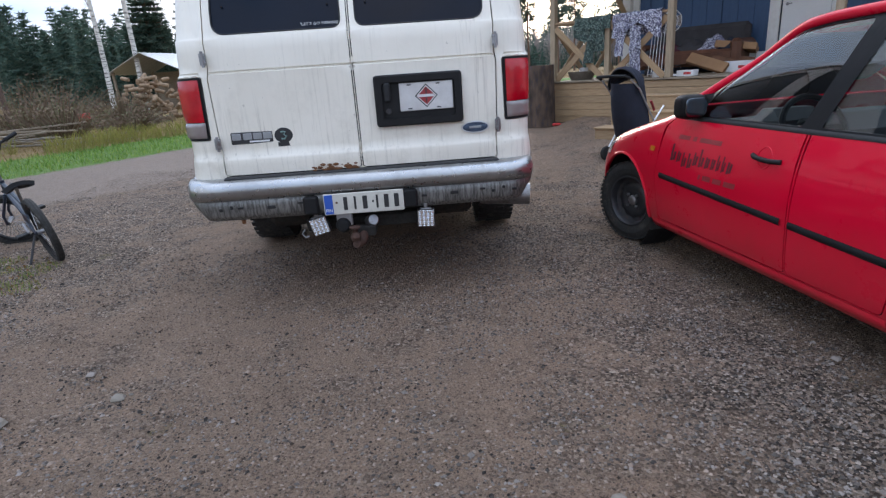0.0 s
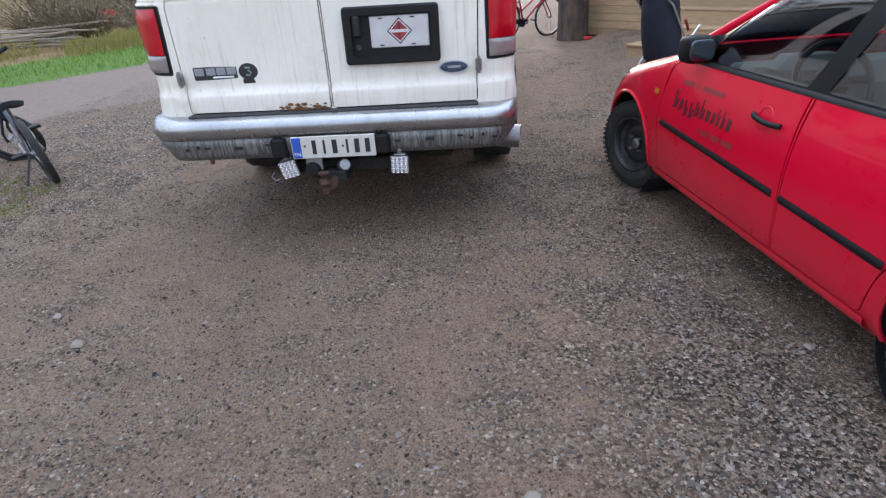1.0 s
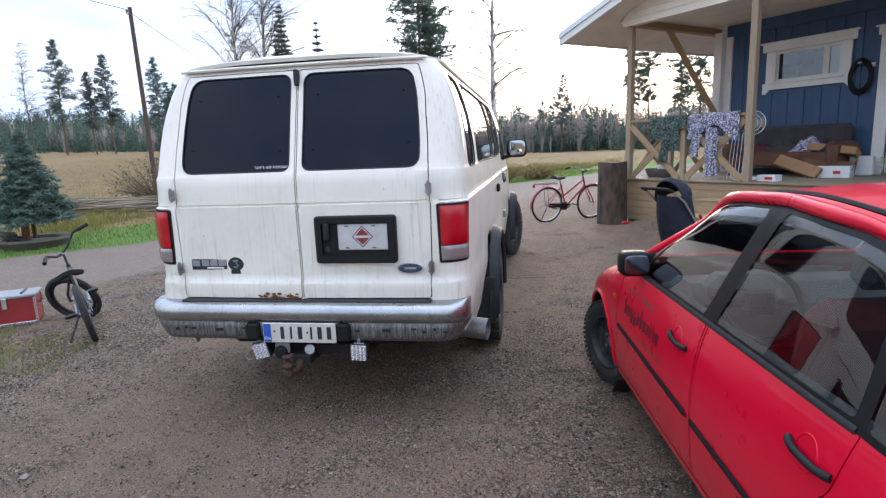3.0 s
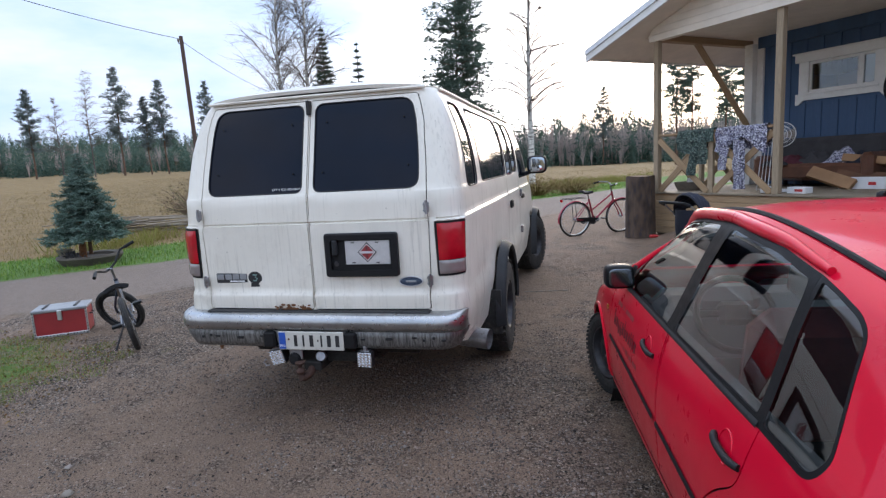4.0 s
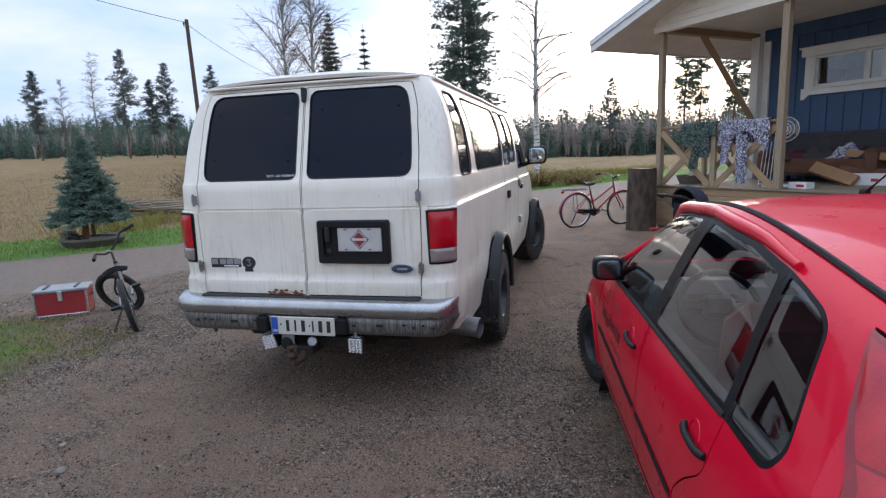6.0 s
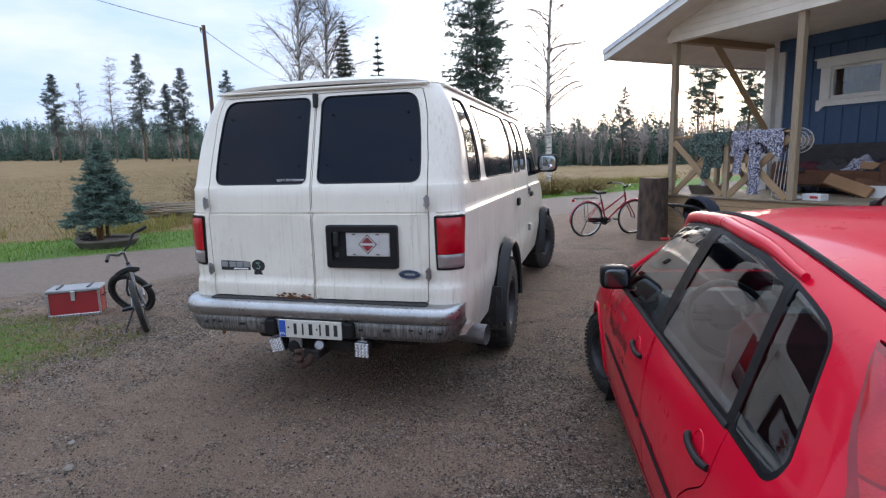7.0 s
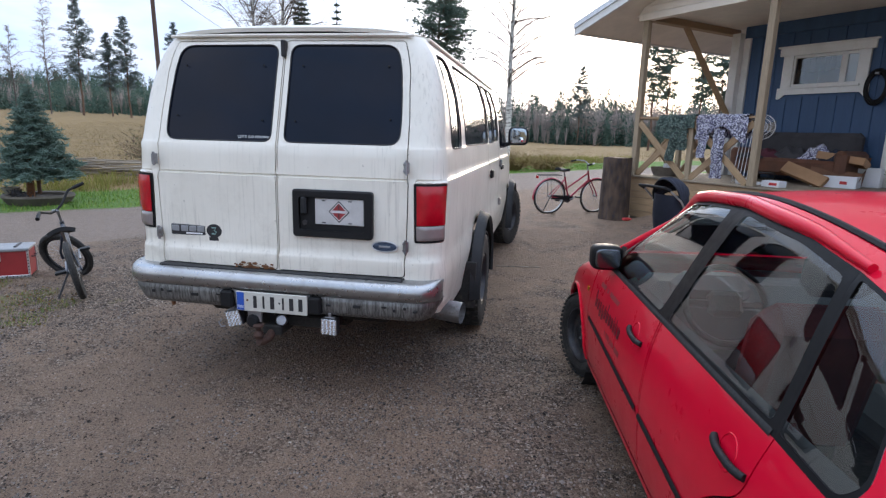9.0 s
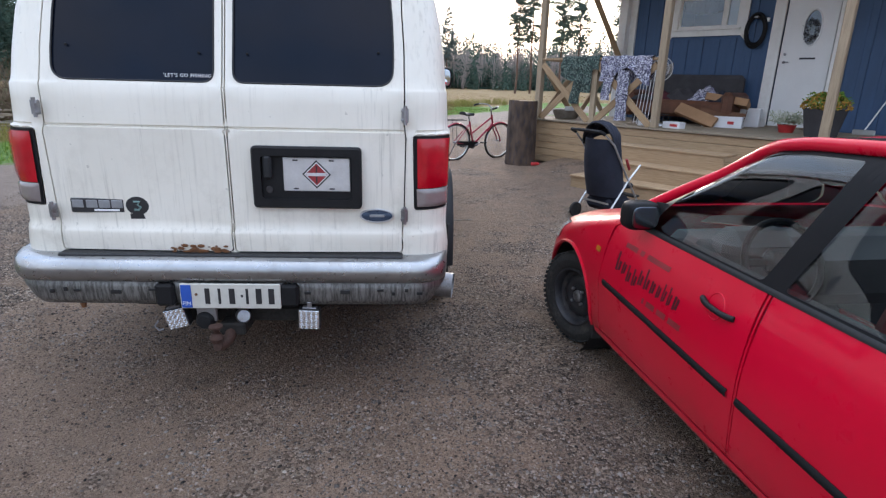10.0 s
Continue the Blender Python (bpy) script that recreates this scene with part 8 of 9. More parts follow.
    if q["guards"]:
        for cx, m, a0, a1 in ((0.0, Matrix.Identity(4), 20, 190), (L, turn, 10, 150)):
            part("mudguard", Geo().sheet(lambda a, c: (cx + (R + 0.03) * math.cos(radians(a0 + (a1 - a0) * a)), (c - 0.5) * 0.055, R + (R + 0.03 - 0.02 * (2 * c - 1) ** 2) * math.sin(radians(a0 + (a1 - a0) * a))), 22, 4, m, thick=0.002), paint, b)
        rk = Geo()
        for s in (1, -1):
            rk.tube([V(0, R, 0.07 * s), V(-0.06, 2 * R + 0.08, 0.06 * s)], 0.005, 5).tube([V(-0.30, 2 * R + 0.08, 0.055 * s), V(0.20, 2 * R + 0.08, 0.055 * s)], 0.006, 5)
        part("luggage_rack", rk.tube([V(-0.30, 2 * R + 0.08, -0.055), V(-0.30, 2 * R + 0.08, 0.055)], 0.006, 5), DARK_STEEL, b)
        part("chain_guard", Geo().box((0.0, -0.055, R - 0.05), (0.50, -0.048, R + 0.03), 0.003, rot("Y", 3)), BLACK_PLASTIC, b)
        part("rear_light", Geo().box((-0.34, -0.03, 2 * R + 0.02), (-0.31, 0.03, 2 * R + 0.07), 0.006), RED_LENS, b)
    return b


bicycle("bicycle", pose(1.83, 11.45, lift(1.8, 11.5), 5, 0, 30), "red step-through bicycle with pale-walled tyres on its stand",
        dict(R=0.345, L=1.08, paint=BIKE_RED, paint_label="red frame", tube=0.017, bb=(0.44, 0.29), seat=(0.30, 0.74), head1=(0.83, 0.86), head0=(0.88, 0.68), top=(0.37, 0.50), post=0.13, tyre=0.019,
             rim=ALU, steer=0, stem=0.12, bars=[(-0.20, 0.29, 0.03), (-0.06, 0.27, 0.06), (0.04, 0.16, 0.06), (0.05, 0, 0.0), (0.04, -0.16, 0.06), (-0.06, -0.27, 0.06), (-0.20, -0.29, 0.03)], steel_bar=True, guards=True))
bicycle("small_bicycle", pose(-2.66, 4.58, lift(-2.5, 4.6), -11, 0, 132), "small blue-grey trick bicycle propped on its kickstand",
        dict(R=0.25, L=0.94, paint=BIKE_BLUE, paint_label="blue-grey frame", tube=0.018, bb=(0.36, 0.28), seat=(0.26, 0.47), head1=(0.71, 0.62), head0=(0.755, 0.50), top=(0.28, 0.45), post=0.15, tyre=0.029,
             rim=BLACK_PLASTIC, steer=52, stem=0.13, bars=[(-0.12, 0.36, 0.09), (-0.04, 0.22, 0.10), (0.0, 0.09, 0.02), (0.02, 0, 0.0), (0.0, -0.09, 0.02), (-0.04, -0.22, 0.10), (-0.12, -0.36, 0.09)], steel_bar=False, guards=False))

# ---- red case with aluminium edging ----
def build_case():
    c = thing("tool_case", pose(-3.97, 5.04, lift(-3.9, 5.0), 0, 0, 33), "red case with riveted aluminium edges, closed, standing on grass", "case")
    W, D, H = 0.26, 0.17, 0.31
    part("body", Geo().box((-W + 0.01, -D + 0.01, 0.005), (W - 0.01, D - 0.01, H - 0.03), 0.004), CRATE_RED, c)
    part("lid", Geo().box((-W - 0.004, -D - 0.004, H - 0.035), (W + 0.004, D + 0.004, H), 0.008), CASE_GREY, c, "grey aluminium lid")
    for sx in (1, -1):
        for sy in (1, -1):
            part("corner_edge", Geo().box((sx * W - 0.02 if sx > 0 else -W, sy * D - 0.02 if sy > 0 else -D, 0), (W if sx > 0 else -W + 0.02, D if sy > 0 else -D + 0.02, H - 0.035), 0.003), ALU, c)
    for sy in (1, -1):
        part("bottom_edge", Geo().box((-W, sy * D - 0.016 if sy > 0 else -D, 0), (W, D if sy > 0 else -D + 0.016, 0.028), 0.003), ALU, c)
    for i in range(16):
        part("rivet", Geo().lathe([(0.006, 0), (0.005, 0.003), (0, 0.004)], 7, mov(-W + 0.02 + i * 0.032, -D, 0.014) @ rot("X", 90)), SEAL, c)
    for sx in (1, -1):
        for i in range(8):
            part("rivet", Geo().lathe([(0.006, 0), (0.005, 0.003), (0, 0.004)], 7, mov(sx * (W - 0.01), -D, 0.045 + i * 0.033) @ rot("X", 90)), SEAL, c)
    part("latch", Geo().box((-0.022, -D - 0.012, H - 0.13), (0.022, -D + 0.01, H - 0.02), 0.004), ALU, c)
    for x in (-0.16, 0.14):
        part("lid_rib", Geo().box((x - 0.012, -D + 0.05, H), (x + 0.012, D - 0.04, H + 0.014), 0.004), DARK_STEEL, c)
    part("handle", Geo().tube([(W, -0.06, 0.2), (W + 0.03, -0.055, 0.2), (W + 0.03, 0.055, 0.2), (W, 0.06, 0.2)], 0.007, 6), DARK_STEEL, c)


build_case()

# ---- stump, pushchair, marks on the ground ----
def house_at(u, v, z, rz=0.0):
    return HOUSE @ pose(u, v, z, 0, 0, rz)


def build_stump():
    rnd = random.Random(2)
    def side(a, b):
        ang = 2 * math.pi * a
        r = 0.250 + 0.035 * (1 - b) ** 2 + 0.022 * noise.noise((math.cos(ang) * 2.2, math.sin(ang) * 2.2, b * 1.2)) + 0.010 * noise.noise((math.cos(ang) * 9, math.sin(ang) * 9, b * 2))
        return (r * math.cos(ang), r * math.sin(ang), 1.20 * b + 0.004 * math.sin(3 * ang) * b)
    s = thing("tree_stump", house_at(0.09, -0.40, 0.05), "upright sawn log with dark peeling bark beside the porch", "stump")
    part("bark", Geo().sheet(side, 48, 22), STUMP_BARK, s)
    ring = [side(i / 48, 1.0) for i in range(48)]
    part("sawn_top", Geo().add([(0, 0, 1.20)] + [(x * 0.99, y * 0.99, z - 0.004) for x, y, z in ring], [(0, 1 + i, 1 + (i + 1) % 48) for i in range(48)]), STUMP_TOP, s)


build_stump()


def build_pushchair():
    p = thing("pushchair", pose(3.22, 7.00, lift(3.2, 7.0), 0, 0, -62), "dark navy pushchair with a folded hood, standing by the steps", "pushchair")
    def back(a, b):
        t = math.pi * (a - 0.5) * 1.15
        bulge = 0.20 + 0.05 * math.sin(math.pi * b)
        return (0.235 * math.sin(t) * (1.0 - 0.12 * b), -0.03 - bulge * math.cos(t) - 0.13 * b, 0.30 + 0.66 * b)
    part("back_cloth", cloth(back, 22, 22, 6.0, 0.02), CLOTH_NAVY, p)
    part("seat", Geo().box((-0.19, -0.16, 0.38), (0.19, 0.24, 0.44), 0.03), CLOTH_NAVY, p)
    def hood(a, b):
        t = math.pi * a
        lean = radians(105 - 75 * b)
        r = 0.26 + 0.012 * math.sin(10 * math.pi * b)
        return (0.235 * math.cos(t), -0.22 + r * math.sin(t) * math.cos(lean) - 0.02, 0.88 + r * math.sin(t) * math.sin(lean))
    part("hood", Geo().sheet(hood, 18, 20, thick=0.008), CLOTH_NAVY, p)
    for k in range(4):
        part("hood_rib", Geo().tube([hood(i / 16, k / 3) for i in range(17)], 0.009, 6), BLACK_PLASTIC, p)
    part("basket", Geo().box((-0.19, -0.18, 0.13), (0.19, 0.22, 0.29), 0.05), CLOTH_NAVY, p)
    part("reflector_strip", Geo().sheet(lambda a, b: (-0.19 + 0.38 * a, -0.186, 0.215 + 0.022 * b), 6, 1), ALU, p)
    for s in (1, -1):
        part("side_tube", Geo().tube([(0.24 * s, 0.36, 0.10), (0.24 * s, 0.04, 0.50), (0.24 * s, -0.25, 0.90), (0.22 * s, -0.40, 1.02)], 0.011, 8), ALU, p)
        part("leg_tube", Geo().tube([(0.24 * s, -0.26, 0.09), (0.24 * s, 0.06, 0.50), (0.23 * s, 0.24, 0.66)], 0.011, 8), ALU, p)
        part("pink_strip", Geo().tube([(0.235 * s, -0.02, 0.74), (0.235 * s, 0.05, 0.62)], 0.016, 6), SIGN_RED, p)
        for y in (0.36, -0.26):
            w = part("wheel", Geo().lathe([(0.05, -0.018), (0.085, -0.018), (0.092, 0), (0.085, 0.018), (0.05, 0.018)], 20, mov(0.24 * s, y, 0.092) @ rot("Y", 90)), RUBBER, p)
            part("hub", Geo().lathe([(0.052, -0.016), (0.02, -0.02), (0.02, 0.02), (0.052, 0.016)], 12, mov(0.24 * s, y, 0.092) @ rot("Y", 90)), GREY_PLASTIC, w)
    part("footrest", Geo().box((-0.17, 0.26, 0.26), (0.17, 0.38, 0.285), 0.01), BLACK_PLASTIC, p)
    part("push_bar", Geo().tube([(-0.22, -0.40, 1.02), (-0.21, -0.47, 1.05), (0, -0.49, 1.055), (0.21, -0.47, 1.05), (0.22, -0.40, 1.02)], 0.019, 8), BLACK_PLASTIC, p)


build_pushchair()
g = Geo()
for i in range(9):
    g.box((-0.27 + 0.06 * i, -0.014 + 0.008 * math.sin(i * 2), 0), (-0.215 + 0.06 * i, 0.014 + 0.008 * math.sin(i * 2.6), 0.007), 0.003)
single("pale_rope", g, CONCRETE, pose(1.34, 6.85, lift(1.34, 6.85), 0, 0, 8), "pale strip lying on the gravel", "strip")
single("red_toy", Geo().box((-0.12, -0.04, 0), (0.02, 0.05, 0.05), 0.015).box((0.02, -0.02, 0), (0.14, 0.06, 0.025), 0.01), RED_PRINT, pose(3.25, 10.55, lift(3.2, 10.5), 0, 0, 20), "small red plastic toy on the ground", "toy")

# ---- potted spruce on a concrete ring ----
def build_pot():
    x, y = -8.20, 9.92
    z = lift(x, y)
    single("concrete_ring", Geo().lathe([(0.0, 0.12), (0.40, 0.12), (0.44, 0.17), (0.60, 0.18), (0.62, 0.14), (0.52, 0.0), (0.48, -0.05)][::-1], 40), WELL_LID, pose(x, y, z), "round stained concrete well lid on the grass", "well lid")
    spruce(pose(x + 0.03, y, z + 0.18), 2.15, 0.66, 5, "young bluish spruce growing in the concrete ring", NEEDLE_BLUE, 26, 0.115, name="young_spruce", trunk0=0.15, fill=1.1)
    b = thing("plant_bowl", pose(x - 0.25, y - 0.36, z + 0.20), "small pale bowl on the concrete ring", "bowl")
    part("bowl", Geo().lathe([(0.08, 0), (0.15, 0.10), (0.16, 0.13), (0.14, 0.13), (0.07, 0.03), (0, 0.03)], 20), CONCRETE, b)
    d = Geo()
    rnd = random.Random(4)
    for _ in range(90):
        leaf(d, (rnd.gauss(0, 0.10), rnd.gauss(0, 0.07), abs(rnd.gauss(0, 0.03))), rnd, 0.09, 0.018)
    single("dead_plant", d, SOFA_DARK, pose(x - 0.05, y - 0.42, z + 0.2), "dark withered plant on the concrete ring", "plant", sharp=0)
    single("rusty_post", Geo().tube([(0, 0, 0), (0.02, 0, 0.4), (0, 0.01, 0.8)], [0.07, 0.06, 0.05], 8), RUST, pose(x + 0.10, y - 0.28, z + 0.15), "rust-brown stake beside the young spruce", "stake")


build_pot()

# ---- plank pile, pole with wire, wood pile, shed ----
def build_planks():
    rnd = random.Random(12)
    k = 0
    for i in range(26):
        x, y = -10.6 + rnd.uniform(-2.4, 2.8), 15.4 + rnd.uniform(-0.9, 1.4)
        L = rnd.uniform(1.6, 3.4)
        m = pose(x, y, lift(x, y) + 0.04 + 0.055 * (i % 8) + rnd.uniform(0, 0.03), 0, rnd.uniform(-6, 6), rnd.uniform(15, 60))
        single("plank", Geo().box((-L / 2, -0.07, -0.02), (L / 2, 0.07, 0.02), 0.004), DECK_GREY if i % 4 else CONCRETE, m, "old grey plank on the pile by the field", "plank", "plank pile")


build_planks()


def build_pole():
    x, y = -13.7, 22.1
    z = lift(x, y)
    p = thing("utility_pole", pose(x, y, z, 0, -1.5, 0), "leaning grey-brown wooden utility pole with one wire", "utility pole")
    part("pole", Geo().tube([(0, 0, -0.2), (0, 0, 4), (0, 0, 7.5)], [0.10, 0.085, 0.075], 12), POLE_WOOD, p)
    part("insulator", Geo().lathe([(0.0, 0.12), (0.035, 0.10), (0.045, 0.05), (0.03, 0.0), (0.015, -0.06)][::-1], 12, mov(-0.15, 0, 7.3)), CONCRETE, p)
    part("bracket", Geo().tube([(0, 0, 7.2), (-0.15, 0, 7.22), (-0.15, 0, 7.3)], 0.012, 6), DARK_STEEL, p)
    top = Vector((x - 0.15 - 0.19, y, z + 7.42))
    for k, (ex, ey, ez) in enumerate(((-21.4, 7.4, 10.5), (-21.4, 47.9, 8.3))):
        e = Vector((ex, ey, ez))
        pts = [top.lerp(e, i / 24) - Vector((0, 0, 0.5 * 4 * (i / 24) * (1 - i / 24))) for i in range(25)]
        single("overhead_wire", Geo().tube(pts, 0.012, 5), SEAL, mov(0, 0, 0), "thin dark overhead wire from the pole", "wire", "wires")


build_pole()


def build_woodpile():
    rnd = random.Random(6)
    log = Geo().lathe([(0.0, 0.0), (0.075, 0.0), (0.08, 0.01), (0.08, 0.36), (0.075, 0.37), (0.0, 0.37)][::-1], 9).mesh("log", [STUMP_TOP])
    t = thing("wood_pile", ground_at(-10.4, 26.0), "heap of split firewood under the trees", "firewood")
    for i in range(150):
        h = rnd.random() ** 1.4
        x, y, z = rnd.gauss(0, 0.9 * (1 - 0.6 * h)), rnd.gauss(0, 0.7 * (1 - 0.6 * h)), 0.05 + 1.75 * h
        part("log", log, None, t, at=pose(x, y, z, rnd.uniform(0, 360), rnd.uniform(40, 140), rnd.uniform(0, 360)))
    s = thing("shed", ground_at(-13.0, 36.0, 0, -15), "low open shed with a pale sheet-metal roof", "shed")
    part("roof", Geo().sheet(lambda a, b: (-2.4 + 4.8 * a, -2 + 4 * b, 2.15 + 1.05 * (1 - abs(2 * a - 1)) + 0.015 * math.sin(60 * b)), 16, 60, thick=0.04), ALU, s)
    for x in (-2.1, 2.1):
        for y in (-1.7, 1.7):
            part("post", Geo().box((x - 0.06, y - 0.06, 0), (x + 0.06, y + 0.06, 2.3), 0.006), DECK_GREY, s)
    part("back_wall", Geo().box((-2.1, 1.72, 0.05), (2.1, 1.78, 2.2), 0.004), DECK_GREY, s)
    m = thing("rusty_machine", ground_at(-11.2, 22.2, 0, 25), "small rusty red engine part lying in the grass", "scrap")
    part("block", Geo().box((-0.35, -0.25, 0.05), (0.35, 0.25, 0.40), 0.05), RUST, m)
    part("cover", Geo().lathe([(0.0, 0.2), (0.18, 0.18), (0.2, 0.0), (0.18, -0.05)][::-1], 16, mov(0.05, 0, 0.4)), RED_PRINT, m)
    part("bowl", Geo().lathe([(0.2, 0), (0.28, 0.12), (0.26, 0.12), (0.18, 0.02), (0, 0.02)], 16, mov(0.55, -0.2, 0.0)), CONCRETE, m)


build_woodpile()


def bushes():
    """Leafless brown bushes by the road and at the field corner."""
    rnd = random.Random(31)
    for x, y, h, w, mat, label in ((0.6, 25.5, 1.0, 1.2, DRY_BLADE, "yellowing thicket beside the road"), (2.2, 27.0, 0.9, 1.3, DRY_BLADE, "yellowing thicket beside the road"), (-1.2, 24.0, 0.9, 1.0, DRY_BLADE, "yellowing thicket beside the road"), (-9.6, 17.8, 1.5, 1.5, BROWN_BRUSH, "brown withered shrub beside the lawn"), (-11.4, 19.0, 1.9, 1.8, BROWN_BRUSH, "brown withered shrub beside the lawn"), (-13.5, 24.5, 2.3, 2.2, BROWN_BRUSH, "brown withered shrub beside the lawn"), (-10.6, 24.0, 1.6, 1.5, BROWN_BRUSH, "brown withered shrub beside the lawn"), (-8.4, 20.0, 0.8, 1.2, BROWN_BRUSH, "low withered shrub beside the lawn")):
        g = Geo()
        for _ in range(240):
            a, q = rnd.uniform(0, 6.28), rnd.random() ** 0.5
            e = Vector((math.cos(a) * w * q, math.sin(a) * w * q, h * rnd.uniform(0.35, 1.0) * (1.1 - 0.5 * q)))
            b0 = Vector((e.x * 0.3, e.y * 0.3, 0))
            g.tube([b0, b0.lerp(e, 0.5) + Vector((0, 0, 0.1)), e], [0.012, 0.009, 0.004], 3, cap=False)
        for _ in range(700):
            a, q = rnd.uniform(0, 6.28), rnd.random() ** 0.5
            leaf(g, (math.cos(a) * w * q, math.sin(a) * w * q, h * rnd.uniform(0.1, 0.95) * (1.1 - 0.5 * q)), rnd, 0.10, 0.02)
        single("bush", g, mat, ground_at(x, y), label, "bush", "bushes", sharp=0)


bushes()

# ---- things on the porch ----
def drape(u0, u1, front, back, rail=2.008, v=0.10):
    """Cloth over the rail: front and back give how far it hangs at each place along it."""
    def fn(a, b):
        u = u0 + (u1 - u0) * a
        lf, lb = front(a), back(a)
        s = b * (lf + lb + 0.14)
        if s < lf:
            return (u, v - 0.075, rail - (lf - s))
        if s < lf + 0.14:
            t = (s - lf) / 0.14
            return (u, v - 0.075 + 0.15 * t, rail + 0.03 * math.sin(math.pi * t))
        return (u, v + 0.075, rail - (s - lf - 0.14))
    return fn


def clothes():
    a = thing("camouflage_trousers", HOUSE, "dark green camouflage trousers hung over the porch railing", "clothes")
    part("seat_cloth", cloth(drape(0.58, 1.33, lambda q: 0.30 + 0.10 * math.sin(q * 5), lambda q: 0.28), 22, 26, 1.0, 0.05), CAMO_GREEN, a)
    part("trouser_leg", cloth(lambda p, q: (0.83 + 0.20 * p - 0.02 * q + 0.03 * math.sin(5 * q), 0.03 - 0.05 * math.sin(math.pi * p), 1.85 - 0.62 * q), 10, 22, 2.0, 0.045), CAMO_GREEN, a)
    part("trouser_leg", cloth(lambda p, q: (1.02 + 0.18 * p, 0.03 - 0.05 * math.sin(math.pi * p), 1.85 - 0.42 * q), 10, 18, 2.7, 0.045), CAMO_GREEN, a)
    b = thing("camouflage_jacket", HOUSE, "white and grey snow camouflage jacket hung over the railing", "clothes")
    part("jacket_body", cloth(drape(1.38, 2.28, lambda q: 0.26 + 0.12 * math.sin(q * 7 + 1) + 0.06 * q, lambda q: 0.36), 30, 26, 3.0, 0.06), CAMO_WHITE, b)
    part("sleeve", cloth(lambda p, q: (1.72 + 0.20 * p + 0.02 * q, 0.02 - 0.07 * math.sin(math.pi * p), 1.80 - 0.80 * q), 10, 26, 4.0, 0.05), CAMO_WHITE, b)
    part("sleeve", cloth(lambda p, q: (1.46 + 0.18 * p - 0.03 * q, 0.03 - 0.06 * math.sin(math.pi * p), 1.78 - 0.46 * q), 10, 18, 5.0, 0.05), CAMO_WHITE, b)


clothes()


def porch_things():
    Z = DECK_Z
    s = thing("sofa", house_at(1.95, 2.05, Z), "old brown sofa with a dark back, heaped with clothes", "sofa")
    part("seat", Geo().box((-0.92, -0.40, 0.12), (0.92, 0.40, 0.42), 0.06), SOFA_BROWN, s)
    part("backrest", Geo().box((-0.92, 0.22, 0.30), (0.92, 0.44, 0.88), 0.07), SOFA_DARK, s)
    for x in (-0.92, 0.92):
        part("armrest", Geo().box((x - 0.10, -0.40, 0.10), (x + 0.10, 0.42, 0.58), 0.06), SOFA_BROWN, s)
    for x in (-0.8, 0.8):
        for y in (-0.3, 0.3):
            part("leg", Geo().box((x - 0.03, y - 0.03, 0), (x + 0.03, y + 0.03, 0.13), 0.006), DARK_STEEL, s)
    def heap(name, u, v, w, d, hgt, z, mat, label, seed):
        g = Geo().sheet(lambda a, b: ((a - 0.5) * w, (b - 0.5) * d, hgt * (math.sin(math.pi * a) * math.sin(math.pi * b)) ** 0.6 * (0.75 + 0.5 * noise.noise((a * 5 + seed, b * 5, seed)))), 26, 18)
        single(name, g, mat, house_at(u, v, z), label, "clothes", "clothes on the sofa")
    heap("heaped_clothes", 1.55, 1.95, 0.60, 0.46, 0.20, Z + 0.41, CLOTH_MAROON, "maroon clothes heaped on the sofa", 1.0)
    heap("heaped_clothes", 1.95, 1.98, 0.62, 0.46, 0.26, Z + 0.41, SOFA_DARK, "dark grey clothes heaped on the sofa", 2.0)
    heap("heaped_clothes", 2.42, 1.95, 0.56, 0.42, 0.30, Z + 0.41, CAMO_WHITE, "grey camouflage clothes heaped on the sofa", 3.0)
    heap("heaped_clothes", 2.75, 1.90, 0.40, 0.42, 0.22, Z + 0.41, CLOTH_NAVY, "dark clothes heaped on the sofa", 4.0)
    heap("heaped_clothes", 1.35, 1.72, 0.5, 0.3, 0.12, Z + 0.40, SOFA_DARK, "grey clothes heaped on the sofa", 5.0)
    # cartons
    def carton(u, v, z, sx, sy, sz, mat, label, rz=0, tilt=(0, 0), flaps=True, lid=False):
        c = thing("carton", HOUSE @ mov(u, v, z) @ rot("Z", rz) @ rot("X", tilt[0]) @ rot("Y", tilt[1]), label, "box", "cartons on the porch")
        t = 0.006
        part("bottom", Geo().box((-sx, -sy, 0), (sx, sy, t), 0.001), mat, c)
        for k in (1, -1):
            part("side", Geo().box((k * sx - t, -sy, 0), (k * sx + t, sy, sz), 0.002), mat, c)
            part("side", Geo().box((-sx, k * sy - t, 0), (sx, k * sy + t, sz), 0.002), mat, c)
        if flaps:
            for k in (1, -1):
                part("flap", Geo().box((-sx, 0, -0.003), (sx, sy * 0.9, 0.003), 0.001, mov(0, k * sy, sz) @ rot("Z", 0 if k > 0 else 180) @ rot("X", 38 if k > 0 else -25)), mat, c)
        return c
    carton(2.50, 1.30, Z + 0.10, 0.36, 0.035, 0.20, CARDBOARD, "flattened brown cardboard leaning on the porch", 10, (-34, 22), False)
    carton(2.72, 2.0, Z + 0.05, 0.36, 0.26, 0.26, CARD_DARK, "open dark brown cardboard box on the porch", 18, (8, 6))
    carton(2.78, 1.98, Z + 0.36, 0.34, 0.24, 0.12, CARDBOARD, "flat brown cardboard box lying tilted on another", 14, (-12, 8), False)
    w = carton(2.90, 1.62, Z, 0.31, 0.18, 0.19, CARD_WHITE, "white fruit box with red printed bars", 14, (0, 0), False)
